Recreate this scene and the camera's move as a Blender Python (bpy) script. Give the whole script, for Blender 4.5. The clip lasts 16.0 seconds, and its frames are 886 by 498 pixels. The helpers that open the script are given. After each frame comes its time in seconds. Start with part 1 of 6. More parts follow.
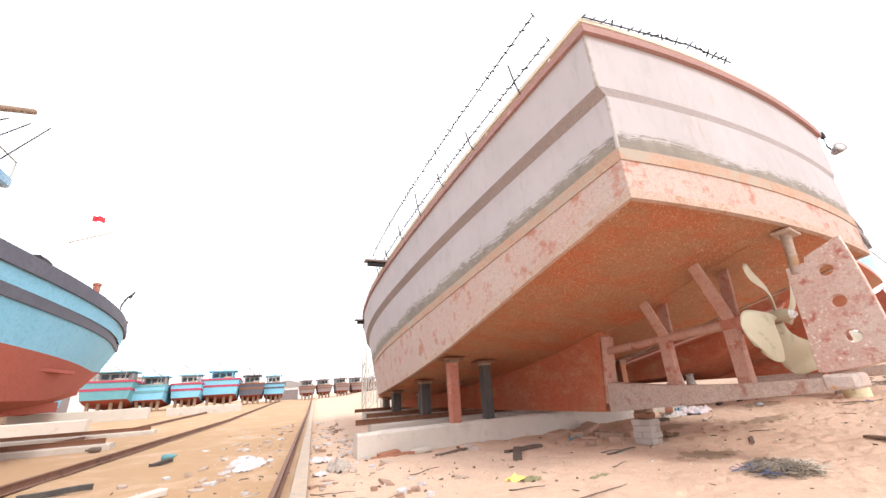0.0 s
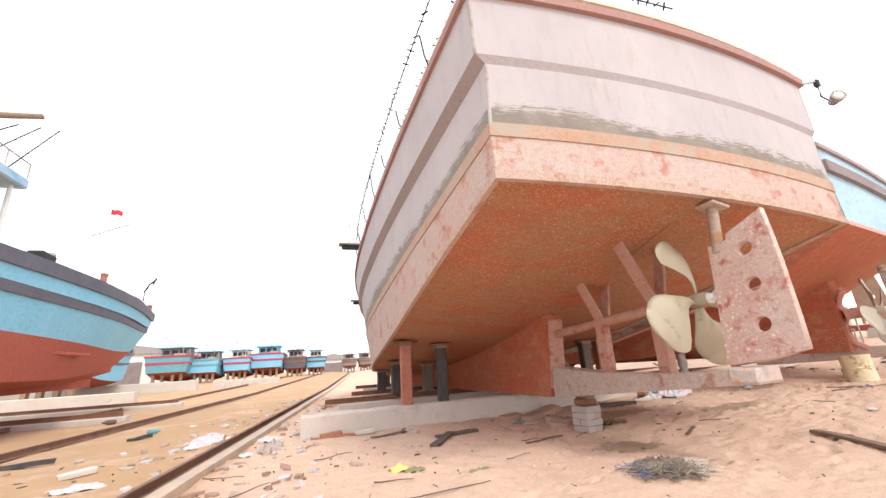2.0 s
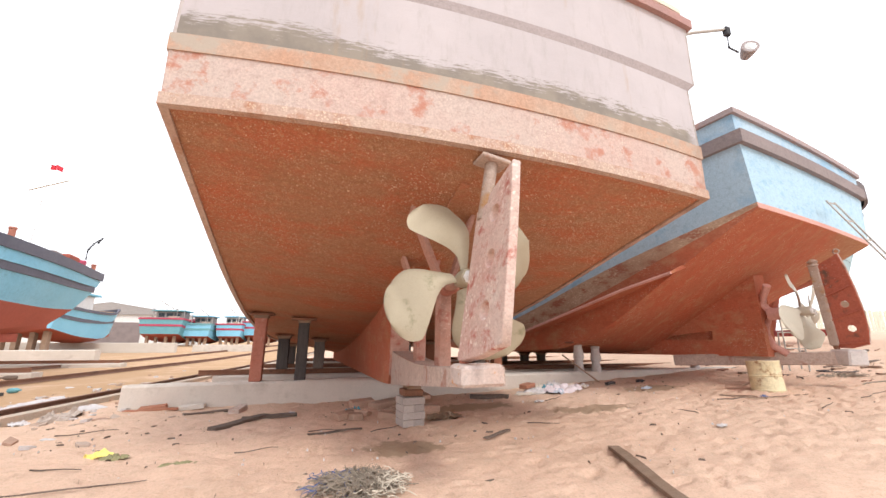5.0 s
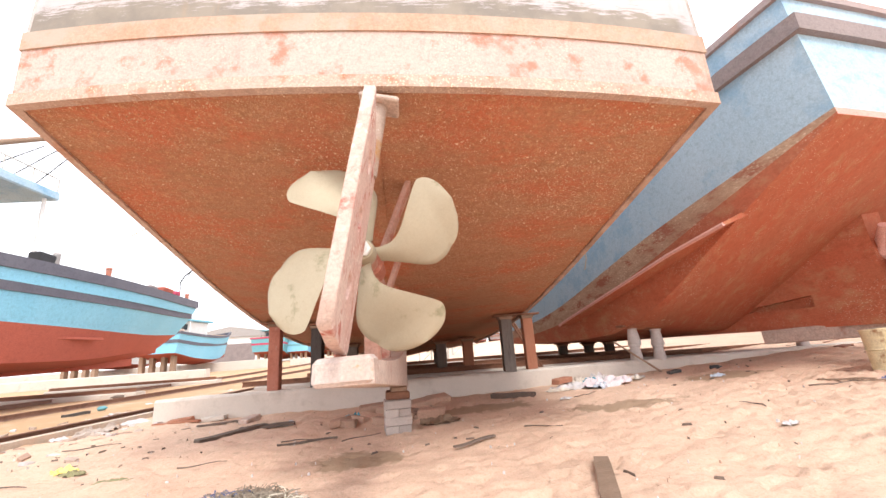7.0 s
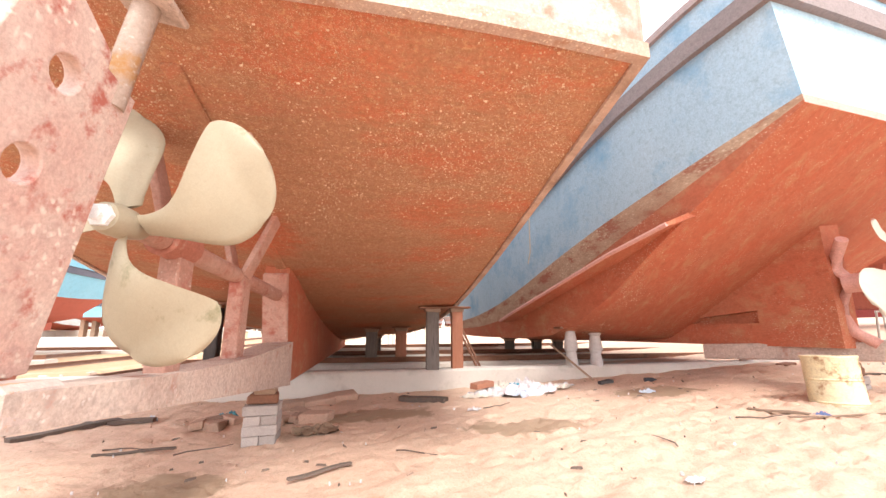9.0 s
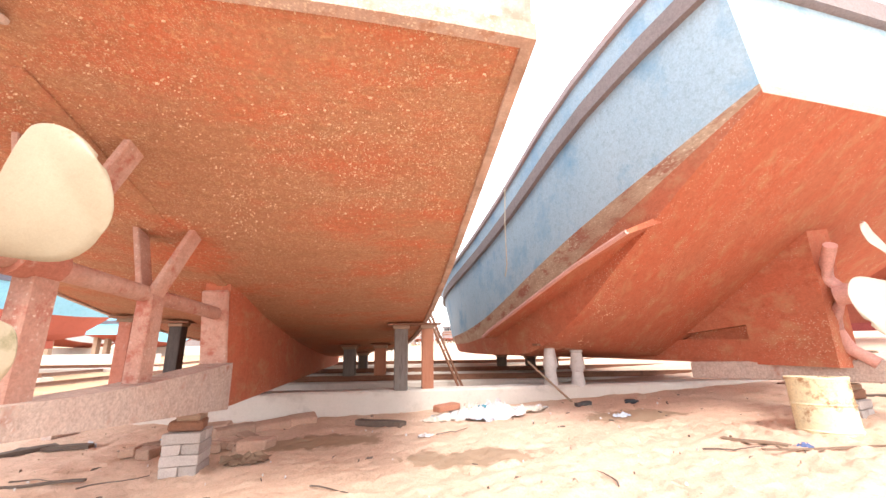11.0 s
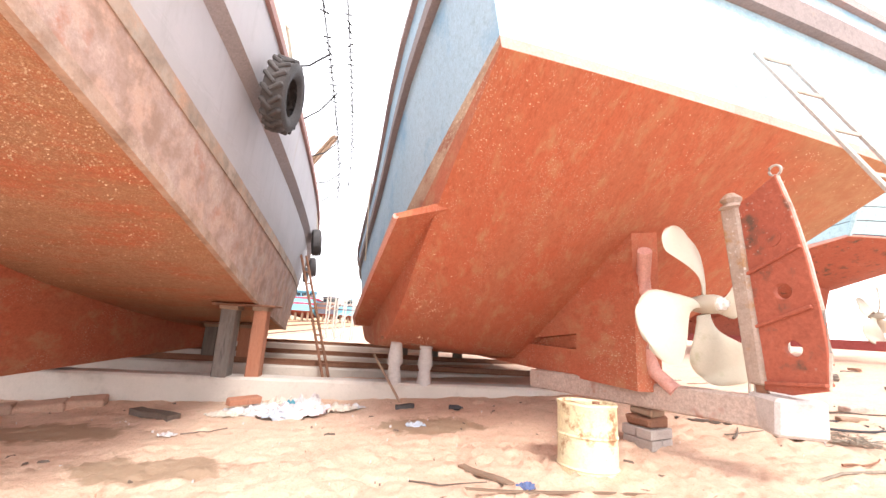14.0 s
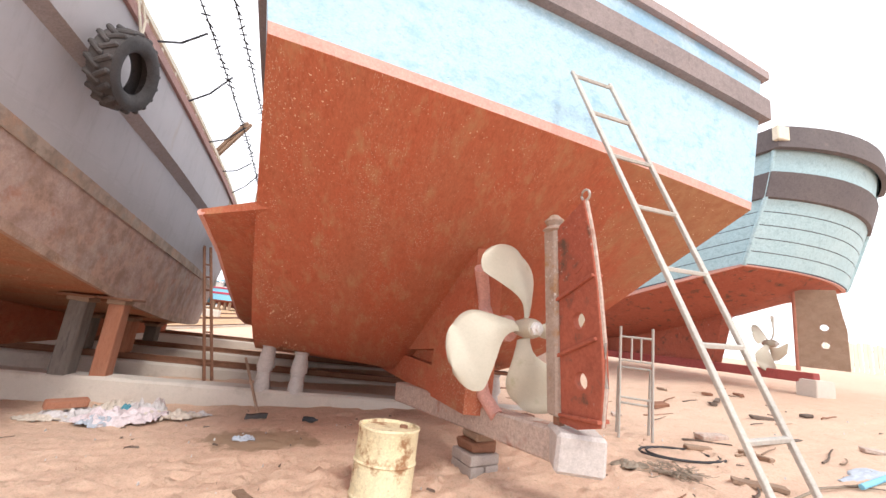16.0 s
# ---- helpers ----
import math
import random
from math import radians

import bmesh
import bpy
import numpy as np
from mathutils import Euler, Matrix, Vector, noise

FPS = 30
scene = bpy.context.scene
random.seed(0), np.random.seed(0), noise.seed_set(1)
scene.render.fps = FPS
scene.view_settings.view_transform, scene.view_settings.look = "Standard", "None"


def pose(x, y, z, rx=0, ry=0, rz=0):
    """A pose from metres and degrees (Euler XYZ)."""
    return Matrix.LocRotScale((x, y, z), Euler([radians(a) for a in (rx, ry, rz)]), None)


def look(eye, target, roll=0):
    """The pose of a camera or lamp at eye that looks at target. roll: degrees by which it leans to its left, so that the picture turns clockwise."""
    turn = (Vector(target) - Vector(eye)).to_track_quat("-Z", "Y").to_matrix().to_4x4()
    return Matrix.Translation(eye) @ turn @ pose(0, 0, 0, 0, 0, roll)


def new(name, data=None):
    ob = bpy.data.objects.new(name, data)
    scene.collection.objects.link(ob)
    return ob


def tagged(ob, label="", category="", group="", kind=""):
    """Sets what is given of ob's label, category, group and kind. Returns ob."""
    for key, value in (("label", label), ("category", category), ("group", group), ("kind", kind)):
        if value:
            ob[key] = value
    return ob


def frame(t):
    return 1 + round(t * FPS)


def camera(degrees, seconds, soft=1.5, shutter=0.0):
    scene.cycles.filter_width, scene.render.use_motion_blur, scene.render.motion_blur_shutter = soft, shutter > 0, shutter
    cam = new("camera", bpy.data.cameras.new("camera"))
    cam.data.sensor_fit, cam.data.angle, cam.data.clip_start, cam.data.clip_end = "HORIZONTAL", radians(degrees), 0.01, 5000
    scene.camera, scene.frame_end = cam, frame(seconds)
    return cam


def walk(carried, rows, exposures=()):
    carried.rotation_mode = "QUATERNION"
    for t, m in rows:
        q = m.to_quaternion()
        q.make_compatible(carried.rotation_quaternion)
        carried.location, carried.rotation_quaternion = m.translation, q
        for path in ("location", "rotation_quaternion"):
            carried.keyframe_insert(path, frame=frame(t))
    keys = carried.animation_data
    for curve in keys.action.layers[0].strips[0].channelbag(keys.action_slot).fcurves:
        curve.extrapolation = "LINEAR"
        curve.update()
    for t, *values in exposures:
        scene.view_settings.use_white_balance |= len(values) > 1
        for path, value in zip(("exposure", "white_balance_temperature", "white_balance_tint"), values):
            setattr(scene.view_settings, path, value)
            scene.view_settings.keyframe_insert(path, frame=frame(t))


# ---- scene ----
cam = camera(98.51, 16.0)
PATH = [
    (0, -0.387, 0.195, 1.280, 109.92, 3.39, -24.61),
    (0.5, 0.166, -0.084, 1.232, 108.08, 2.26, -22.67),
    (1, 0.744, -0.255, 1.265, 107.20, 0.98, -23.49),
    (1.5, 1.420, -0.355, 1.363, 107.08, 3.70, -21.93),
    (2, 1.828, -0.510, 1.405, 106.49, 3.44, -18.07),
    (2.5, 2.446, -0.413, 1.446, 104.58, 2.98, -16.95),
    (3, 3.090, -0.454, 1.439, 104.17, 2.74, -19.51),
    (3.5, 3.567, -0.535, 1.414, 104.76, 1.68, -20.76),
    (4, 4.217, -0.579, 1.398, 104.15, -1.85, -23.02),
    (6.3, 6.711, -0.264, 1.175, 103.62, 2.46, -7.26),
    (6.5, 6.879, -0.179, 1.155, 103.43, 1.60, -7.14),
    (7, 7.342, 0.035, 1.156, 104.31, 3.94, -3.03),
    (7.5, 7.718, 0.247, 1.140, 103.35, 2.16, -1.72),
    (8, 8.047, 0.506, 1.270, 101.64, 2.03, -7.13),
    (10.5, 9.295, 1.118, 1.412, 101.46, -2.12, -5.07),
    (11, 9.579, 1.143, 1.425, 103.52, 0.64, -4.28),
    (11.5, 9.899, 1.203, 1.409, 104.13, -0.38, -5.76),
    (12, 10.249, 1.172, 1.448, 104.20, 0.49, -5.45),
    (12.5, 10.709, 1.277, 1.490, 103.25, -3.35, -6.60),
    (13, 11.214, 1.338, 1.543, 103.68, -2.80, -7.47),
    (13.5, 11.803, 1.428, 1.618, 102.47, -3.67, -7.13),
    (14, 12.409, 1.657, 1.661, 100.95, -3.44, -6.39),
    (14.5, 12.899, 1.777, 1.728, 100.52, -6.38, -9.85),
    (15, 13.321, 1.724, 1.821, 101.37, -6.45, -9.41),
    (15.5, 13.737, 1.688, 1.865, 102.10, -8.83, -10.42),
    (16, 14.004, 1.665, 1.930, 101.59, -6.61, -11.18),
]
EXPOSURE = ((0, 0.6), (2, 0.5), (4, 0.32), (6.5, 0.75), (8, 1.1), (10.5, 1.45), (12, 1.55), (13.5, 1.45), (14.5, 1.18), (15, 0.98), (15.5, 0.9), (16, 0.62))
walk(cam, [(row[0], pose(*row[1:])) for row in PATH], EXPOSURE)

# ---- world and light ----
world = bpy.data.worlds.new("overcast")
scene.world = world
world.use_nodes = True
wn, wl = world.node_tree.nodes, world.node_tree.links
wn.clear()
sky = wn.new("ShaderNodeTexSky")
sky.sky_type, sky.sun_disc = "NISHITA", False
sky.sun_elevation, sky.sun_rotation = radians(50), radians(165)
sky.air_density, sky.dust_density, sky.ozone_density = 1.0, 3.0, 1.0
cloud = wn.new("ShaderNodeMix")  # a closed white overcast over the clear sky
cloud.data_type = "RGBA"
cloud.inputs[0].default_value = 0.85
cloud.inputs[7].default_value = (8.9, 8.8, 9.1, 1)
bg = wn.new("ShaderNodeBackground")
bg.inputs["Strength"].default_value = 0.15
wo = wn.new("ShaderNodeOutputWorld")
wl.new(sky.outputs[0], cloud.inputs[6])
wl.new(cloud.outputs[2], bg.inputs["Color"])
wl.new(bg.outputs[0], wo.inputs["Surface"])

sun_data = bpy.data.lights.new("sun", "SUN")
sun_data.energy, sun_data.angle, sun_data.color = 1.3, radians(14), (1.0, 0.96, 0.90)
sun = new("sun", sun_data)
sun.matrix_world = look((14, -20, 27), (8, 2, 0))


# ---- materials ----
def nodes_of(name):
    m = bpy.data.materials.new(name)
    m.use_nodes = True
    t = m.node_tree
    return m, t.nodes, t.links, t.nodes["Principled BSDF"]


def position(n, l, stretch=(1, 1, 1)):
    g = n.new("ShaderNodeNewGeometry")
    s = n.new("ShaderNodeVectorMath")
    s.operation = "MULTIPLY"
    s.inputs[1].default_value = stretch
    l.new(g.outputs["Position"], s.inputs[0])
    return s.outputs[0]


def noise_of(n, l, vec, scale, detail=5, rough=0.6):
    t = n.new("ShaderNodeTexNoise")
    t.inputs["Scale"].default_value, t.inputs["Detail"].default_value, t.inputs["Roughness"].default_value = scale, detail, rough
    l.new(vec, t.inputs["Vector"])
    return t.outputs["Fac"]


def ramp(n, l, fac, lo, hi):
    r = n.new("ShaderNodeMapRange")
    r.inputs["From Min"].default_value, r.inputs["From Max"].default_value = lo, hi
    r.clamp = True
    l.new(fac, r.inputs["Value"])
    return r.outputs["Result"]


def mix(n, l, fac, a, b):
    m = n.new("ShaderNodeMix")
    m.data_type = "RGBA"
    if isinstance(fac, float):
        m.inputs[0].default_value = fac
    else:
        l.new(fac, m.inputs[0])
    for i, v in ((6, a), (7, b)):
        if isinstance(v, tuple):
            m.inputs[i].default_value = (*v, 1)
        else:
            l.new(v, m.inputs[i])
    return m.outputs[2]


def times(n, l, a, b):
    m = n.new("ShaderNodeMath")
    m.operation = "MULTIPLY"
    for i, v in ((0, a), (1, b)):
        if isinstance(v, float):
            m.inputs[i].default_value = v
        else:
            l.new(v, m.inputs[i])
    return m.outputs[0]


def bump(n, l, bsdf, fac, strength, distance):
    b = n.new("ShaderNodeBump")
    b.inputs["Strength"].default_value, b.inputs["Distance"].default_value = strength, distance
    l.new(fac, b.inputs["Height"])
    l.new(b.outputs[0], bsdf.inputs["Normal"])


def dots(n, l, vec, scale, lo, hi):
    wob = n.new("ShaderNodeTexNoise")
    wob.inputs["Scale"].default_value = scale * 1.3
    l.new(vec, wob.inputs["Vector"])
    off = n.new("ShaderNodeVectorMath")
    off.operation = "MULTIPLY_ADD"
    l.new(wob.outputs["Color"], off.inputs[0])
    off.inputs[1].default_value = (1.1 / scale,) * 3
    l.new(vec, off.inputs[2])
    v = n.new("ShaderNodeTexVoronoi")
    v.inputs["Scale"].default_value = scale
    l.new(off.outputs[0], v.inputs["Vector"])
    return ramp(n, l, v.outputs["Distance"], hi, lo)


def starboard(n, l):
    """One on the pale trawler's starboard side, whose colours carry stain and the gap's shade."""
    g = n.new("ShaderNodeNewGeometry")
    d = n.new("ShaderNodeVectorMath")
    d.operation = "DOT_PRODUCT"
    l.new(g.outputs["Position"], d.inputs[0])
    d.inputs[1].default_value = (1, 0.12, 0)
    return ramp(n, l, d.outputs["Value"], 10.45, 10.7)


def surface(name, base, second, big=0.8, fine=14.0, rough=0.8, stretch=(1, 1, 1), patch=None, patch_at=(0.58, 0.68), patch_scale=2.0,
            specks=None, speck_scale=14.0, speck_size=(0.16, 0.3), speck_where=(0.45, 0.62), relief=0.3, depth=0.02, metal=0.0, per_thing=0.0, lee=None, grainy=0.19):
    """Two-scale paint or mineral with optional patches and specks."""
    m, n, l, b = nodes_of(name)
    p = position(n, l, stretch)
    f1 = ramp(n, l, noise_of(n, l, p, big), 0.3, 0.7)
    f2 = noise_of(n, l, p, fine, 8, 0.7)
    col = mix(n, l, f1, base, second)
    grain = n.new("ShaderNodeHueSaturation")
    l.new(ramp_out(n, l, ramp(n, l, noise_of(n, l, p, fine * 3.2, 6, 0.75), 0.3, 0.7), 1 - grainy, 1 + grainy), grain.inputs["Value"])
    l.new(col, grain.inputs["Color"])
    col = grain.outputs[0]
    dark = tuple(c * 0.62 for c in base)
    col = mix(n, l, times(n, l, ramp(n, l, f2, 0.5, 0.78), min(0.7, grainy * 3.7)), col, dark)
    height = f2
    if patch:
        col = mix(n, l, ramp(n, l, noise_of(n, l, p, patch_scale, 9, 0.68), *patch_at), col, patch)
    if specks:
        d = dots(n, l, p, speck_scale, *speck_size)
        w = ramp(n, l, noise_of(n, l, p, 1.1, 6, 0.7), *speck_where)
        s = times(n, l, d, w)
        col = mix(n, l, s, col, specks)
    # starboard tint: brown stain, darkened too for the shade between the hulls
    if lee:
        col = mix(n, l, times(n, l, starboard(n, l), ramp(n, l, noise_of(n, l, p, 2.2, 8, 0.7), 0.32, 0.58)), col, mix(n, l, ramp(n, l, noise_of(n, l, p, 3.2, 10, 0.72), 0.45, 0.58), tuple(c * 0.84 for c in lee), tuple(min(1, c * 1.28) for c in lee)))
    if per_thing:
        o = n.new("ShaderNodeObjectInfo")
        h = n.new("ShaderNodeHueSaturation")
        l.new(ramp_out(n, l, o.outputs["Random"], 1 - per_thing, 1 + per_thing), h.inputs["Value"])
        l.new(col, h.inputs["Color"])
        col = h.outputs[0]
    l.new(col, b.inputs["Base Color"])
    b.inputs["Roughness"].default_value, b.inputs["Metallic"].default_value = rough, metal
    b.inputs["Specular IOR Level"].default_value = 0.3
    bump(n, l, b, height, relief, depth)
    return m


def ramp_out(n, l, fac, lo, hi):
    r = n.new("ShaderNodeMapRange")
    r.inputs["To Min"].default_value, r.inputs["To Max"].default_value = lo, hi
    l.new(fac, r.inputs["Value"])
    return r.outputs["Result"]


def plain(name, color, rough=0.6, metal=0.0):
    return surface(name, color, tuple(min(1, c * 1.12) for c in color), 3.0, 40.0, rough, relief=0.12, depth=0.004, metal=metal)


def weathered_white(name, base, second, algae, cut):
    """Topside paint with a ragged weed line along its lower edge; v of the UV map runs up the band."""
    m, n, l, b = nodes_of(name)
    p = position(n, l)
    col = mix(n, l, ramp(n, l, noise_of(n, l, p, 0.7, 7, 0.7), 0.35, 0.7), base, second)
    col = mix(n, l, times(n, l, ramp(n, l, noise_of(n, l, position(n, l, (2.2, 2.2, 0.5)), 2.5, 8, 0.75), 0.52, 0.70), 0.5), col, (0.36, 0.33, 0.32))
    uv = n.new("ShaderNodeUVMap")
    sep = n.new("ShaderNodeSeparateXYZ")
    l.new(uv.outputs[0], sep.inputs[0])
    comb = n.new("ShaderNodeCombineXYZ")
    l.new(sep.outputs[0], comb.inputs[0])
    ragged = noise_of(n, l, comb.outputs[0], 0.5, 4, 0.6)
    fine = noise_of(n, l, position(n, l, (0.7, 0.7, 5.0)), 5.5, 10, 0.8)
    add = n.new("ShaderNodeMath")
    add.operation = "MULTIPLY_ADD"
    l.new(ragged, add.inputs[0])
    add.inputs[1].default_value, add.inputs[2].default_value = -0.55, cut
    line = n.new("ShaderNodeMath")
    line.operation = "SUBTRACT"
    l.new(add.outputs[0], line.inputs[0])
    l.new(sep.outputs[1], line.inputs[1])
    wob = n.new("ShaderNodeMath")
    wob.operation = "MULTIPLY_ADD"
    l.new(fine, wob.inputs[0])
    wob.inputs[1].default_value = 0.95
    l.new(line.outputs[0], wob.inputs[2])
    mask = ramp(n, l, wob.outputs[0], 0.50, 0.57)
    tone = mix(n, l, ramp(n, l, noise_of(n, l, p, 3.0), 0.4, 0.6), algae, tuple(c * 0.7 for c in algae))
    dry = n.new("ShaderNodeMath")
    dry.operation = "SUBTRACT"
    dry.inputs[0].default_value = 0.78
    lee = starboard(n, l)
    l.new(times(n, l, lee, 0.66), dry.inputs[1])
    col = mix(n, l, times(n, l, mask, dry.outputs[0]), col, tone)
    # grey mixed into the starboard white stands in for the blue trawler's shadow
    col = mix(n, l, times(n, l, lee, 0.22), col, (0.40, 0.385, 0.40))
    runs = ramp(n, l, noise_of(n, l, position(n, l, (1.1, 1.1, 0.16)), 1.6, 7, 0.7), 0.60, 0.70)
    col = mix(n, l, times(n, l, runs, 0.45), col, (0.40, 0.27, 0.16))
    l.new(col, b.inputs["Base Color"])
    b.inputs["Roughness"].default_value = 0.75
    b.inputs["Specular IOR Level"].default_value = 0.25
    bump(n, l, b, fine, 0.2, 0.015)
    return m


def sand_material():
    m, n, l, b = nodes_of("sand")
    p = position(n, l)
    big = noise_of(n, l, p, 0.25, 6, 0.6)
    mid = noise_of(n, l, p, 1.6, 8, 0.65)
    fine = noise_of(n, l, p, 26.0, 8, 0.75)
    col = mix(n, l, ramp(n, l, big, 0.35, 0.65), (0.71, 0.505, 0.385), (0.65, 0.46, 0.345))
    col = mix(n, l, times(n, l, ramp(n, l, mid, 0.5, 0.72), 0.5), col, (0.50, 0.36, 0.27))
    col = mix(n, l, times(n, l, ramp(n, l, fine, 0.50, 0.70), 0.62), col, (0.40, 0.28, 0.195))
    col = mix(n, l, times(n, l, ramp(n, l, noise_of(n, l, p, 75.0, 6, 0.75), 0.52, 0.68), 0.5), col, (0.36, 0.25, 0.175))
    col = mix(n, l, times(n, l, ramp(n, l, noise_of(n, l, p, 47.0, 6, 0.75), 0.55, 0.70), 0.45), col, (0.80, 0.66, 0.55))
    col = mix(n, l, times(n, l, ramp(n, l, noise_of(n, l, p, 6.0, 7, 0.7), 0.52, 0.72), 0.4), col, (0.38, 0.27, 0.20))
    col = mix(n, l, times(n, l, ramp(n, l, noise_of(n, l, p, 4.3, 7, 0.7), 0.56, 0.74), 0.4), col, (0.76, 0.60, 0.48))
    grit = times(n, l, dots(n, l, p, 9.0, 0.05, 0.09), ramp(n, l, noise_of(n, l, p, 0.9, 5, 0.7), 0.55, 0.66))
    col = mix(n, l, grit, col, (0.62, 0.56, 0.5))
    twig = times(n, l, dots(n, l, position(n, l, (1, 3.2, 1)), 2.4, 0.05, 0.085), ramp(n, l, noise_of(n, l, p, 0.6, 5, 0.7), 0.5, 0.6))
    col = mix(n, l, times(n, l, twig, 0.75), col, (0.13, 0.09, 0.065))
    # browner, fouled sand along the tracks
    g = n.new("ShaderNodeVectorMath")
    g.operation = "DOT_PRODUCT"
    l.new(p, g.inputs[0])
    g.inputs[1].default_value = (-1, 0.125, 0)
    col = mix(n, l, times(n, l, ramp(n, l, g.outputs["Value"], 0.0, 0.9), times(n, l, ramp(n, l, noise_of(n, l, p, 0.5, 7, 0.7), 0.2, 0.5), 0.9)), col, (0.45, 0.29, 0.165))
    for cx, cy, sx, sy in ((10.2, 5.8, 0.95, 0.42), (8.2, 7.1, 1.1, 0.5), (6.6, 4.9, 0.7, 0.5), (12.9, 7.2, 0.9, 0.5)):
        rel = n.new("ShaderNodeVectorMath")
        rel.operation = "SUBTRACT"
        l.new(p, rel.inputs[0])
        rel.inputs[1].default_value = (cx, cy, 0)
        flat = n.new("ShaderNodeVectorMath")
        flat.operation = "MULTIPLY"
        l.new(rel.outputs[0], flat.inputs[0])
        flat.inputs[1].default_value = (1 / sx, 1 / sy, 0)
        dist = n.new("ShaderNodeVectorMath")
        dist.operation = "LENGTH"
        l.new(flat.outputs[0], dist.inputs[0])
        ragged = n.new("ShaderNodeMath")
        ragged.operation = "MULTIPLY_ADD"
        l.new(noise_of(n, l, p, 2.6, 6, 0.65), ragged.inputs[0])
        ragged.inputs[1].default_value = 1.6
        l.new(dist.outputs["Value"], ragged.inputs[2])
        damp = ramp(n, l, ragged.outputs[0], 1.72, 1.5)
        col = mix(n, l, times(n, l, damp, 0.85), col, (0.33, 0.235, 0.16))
    l.new(col, b.inputs["Base Color"])
    b.inputs["Roughness"].default_value = 0.95
    b.inputs["Specular IOR Level"].default_value = 0.1
    add = n.new("ShaderNodeMath")
    l.new(times(n, l, mid, 1.0), add.inputs[0])
    l.new(times(n, l, fine, 0.25), add.inputs[1])
    bump(n, l, b, add.outputs[0], 0.6, 0.10)
    return m


def barnacled():
    """Orange-red bottom paint, tan where weed has died back, crusted with shells of three sizes."""
    m, n, l, b = nodes_of("antifouling_barnacled")
    p = position(n, l)
    col = mix(n, l, ramp(n, l, noise_of(n, l, p, 0.8, 6, 0.6), 0.35, 0.65), (0.53, 0.145, 0.072), (0.45, 0.155, 0.085))
    tan = ramp(n, l, noise_of(n, l, position(n, l, (0.8, 1.5, 1)), 0.75, 9, 0.68), 0.41, 0.54)
    col = mix(n, l, times(n, l, tan, 0.8), col, (0.40, 0.225, 0.135))
    olive = ramp(n, l, noise_of(n, l, position(n, l, (0.5, 2.4, 1)), 4.2, 9, 0.72), 0.50, 0.64)
    col = mix(n, l, times(n, l, olive, 0.32), col, (0.25, 0.15, 0.075))
    streak = ramp(n, l, noise_of(n, l, position(n, l, (0.35, 3.2, 1)), 1.7, 7, 0.7), 0.54, 0.68)
    col = mix(n, l, times(n, l, streak, 0.45), col, (0.42, 0.16, 0.10))
    fine = noise_of(n, l, p, 34.0, 8, 0.75)
    col = mix(n, l, times(n, l, ramp(n, l, fine, 0.48, 0.68), 0.6), col, (0.24, 0.11, 0.055))
    col = mix(n, l, times(n, l, ramp(n, l, noise_of(n, l, p, 12.0, 9, 0.75), 0.48, 0.64), 0.38), col, (0.28, 0.13, 0.065))
    col = mix(n, l, times(n, l, ramp(n, l, noise_of(n, l, p, 21.0, 8, 0.75), 0.52, 0.66), 0.6), col, (0.60, 0.37, 0.20))
    height = fine
    for scale, size, where, amount in ((74.0, (0.12, 0.42), (0.34, 0.60), 0.62), (41.0, (0.10, 0.32), (0.42, 0.64), 0.55), (19.0, (0.04, 0.13), (0.52, 0.64), 0.6)):
        s_ = times(n, l, dots(n, l, p, scale, *size), times(n, l, ramp(n, l, noise_of(n, l, p, 0.9 + scale * 0.012, 7, 0.72), *where), amount))
        col = mix(n, l, s_, col, (0.68, 0.50, 0.35))
        add = n.new("ShaderNodeMath")
        l.new(height, add.inputs[0])
        l.new(s_, add.inputs[1])
        height = add.outputs[0]
    l.new(col, b.inputs["Base Color"])
    b.inputs["Roughness"].default_value = 0.88
    b.inputs["Specular IOR Level"].default_value = 0.25
    bump(n, l, b, height, 0.5, 0.02)
    return m


SAND = sand_material()
ANTIFOUL = barnacled()
ANTIFOUL_B = surface("antifouling_streaked", (0.46, 0.125, 0.067), (0.415, 0.15, 0.085), 0.9, 9.0, 0.85, stretch=(2.2, 0.7, 1.2), patch=(0.44, 0.235, 0.13), patch_at=(0.52, 0.72),
                     patch_scale=2.6, specks=(0.62, 0.46, 0.34), speck_scale=34.0, speck_size=(0.12, 0.32), speck_where=(0.46, 0.62), relief=0.35, depth=0.012)


def bared_corner():
    """The streaked red paint, weathered to bare tan on the starboard quarter of the blue trawler."""
    m = ANTIFOUL_B.copy()
    m.name = "antifouling_bared"
    n, l = m.node_tree.nodes, m.node_tree.links
    b = n["Principled BSDF"]
    col = b.inputs["Base Color"].links[0].from_socket
    p = position(n, l)
    d = n.new("ShaderNodeVectorMath")
    d.operation = "DOT_PRODUCT"
    l.new(p, d.inputs[0])
    d.inputs[1].default_value = (1.0, -0.9, 0.0)
    rag = n.new("ShaderNodeMath")
    rag.operation = "MULTIPLY_ADD"
    l.new(noise_of(n, l, p, 1.8, 9, 0.7), rag.inputs[0])
    rag.inputs[1].default_value = 2.4
    l.new(d.outputs["Value"], rag.inputs[2])
    tan = mix(n, l, ramp(n, l, noise_of(n, l, p, 7.0, 9, 0.72), 0.4, 0.6), (0.40, 0.235, 0.13), (0.34, 0.165, 0.09))
    l.new(mix(n, l, times(n, l, ramp(n, l, rag.outputs[0], 12.6, 13.6), 0.8), col, tan), b.inputs["Base Color"])
    return m


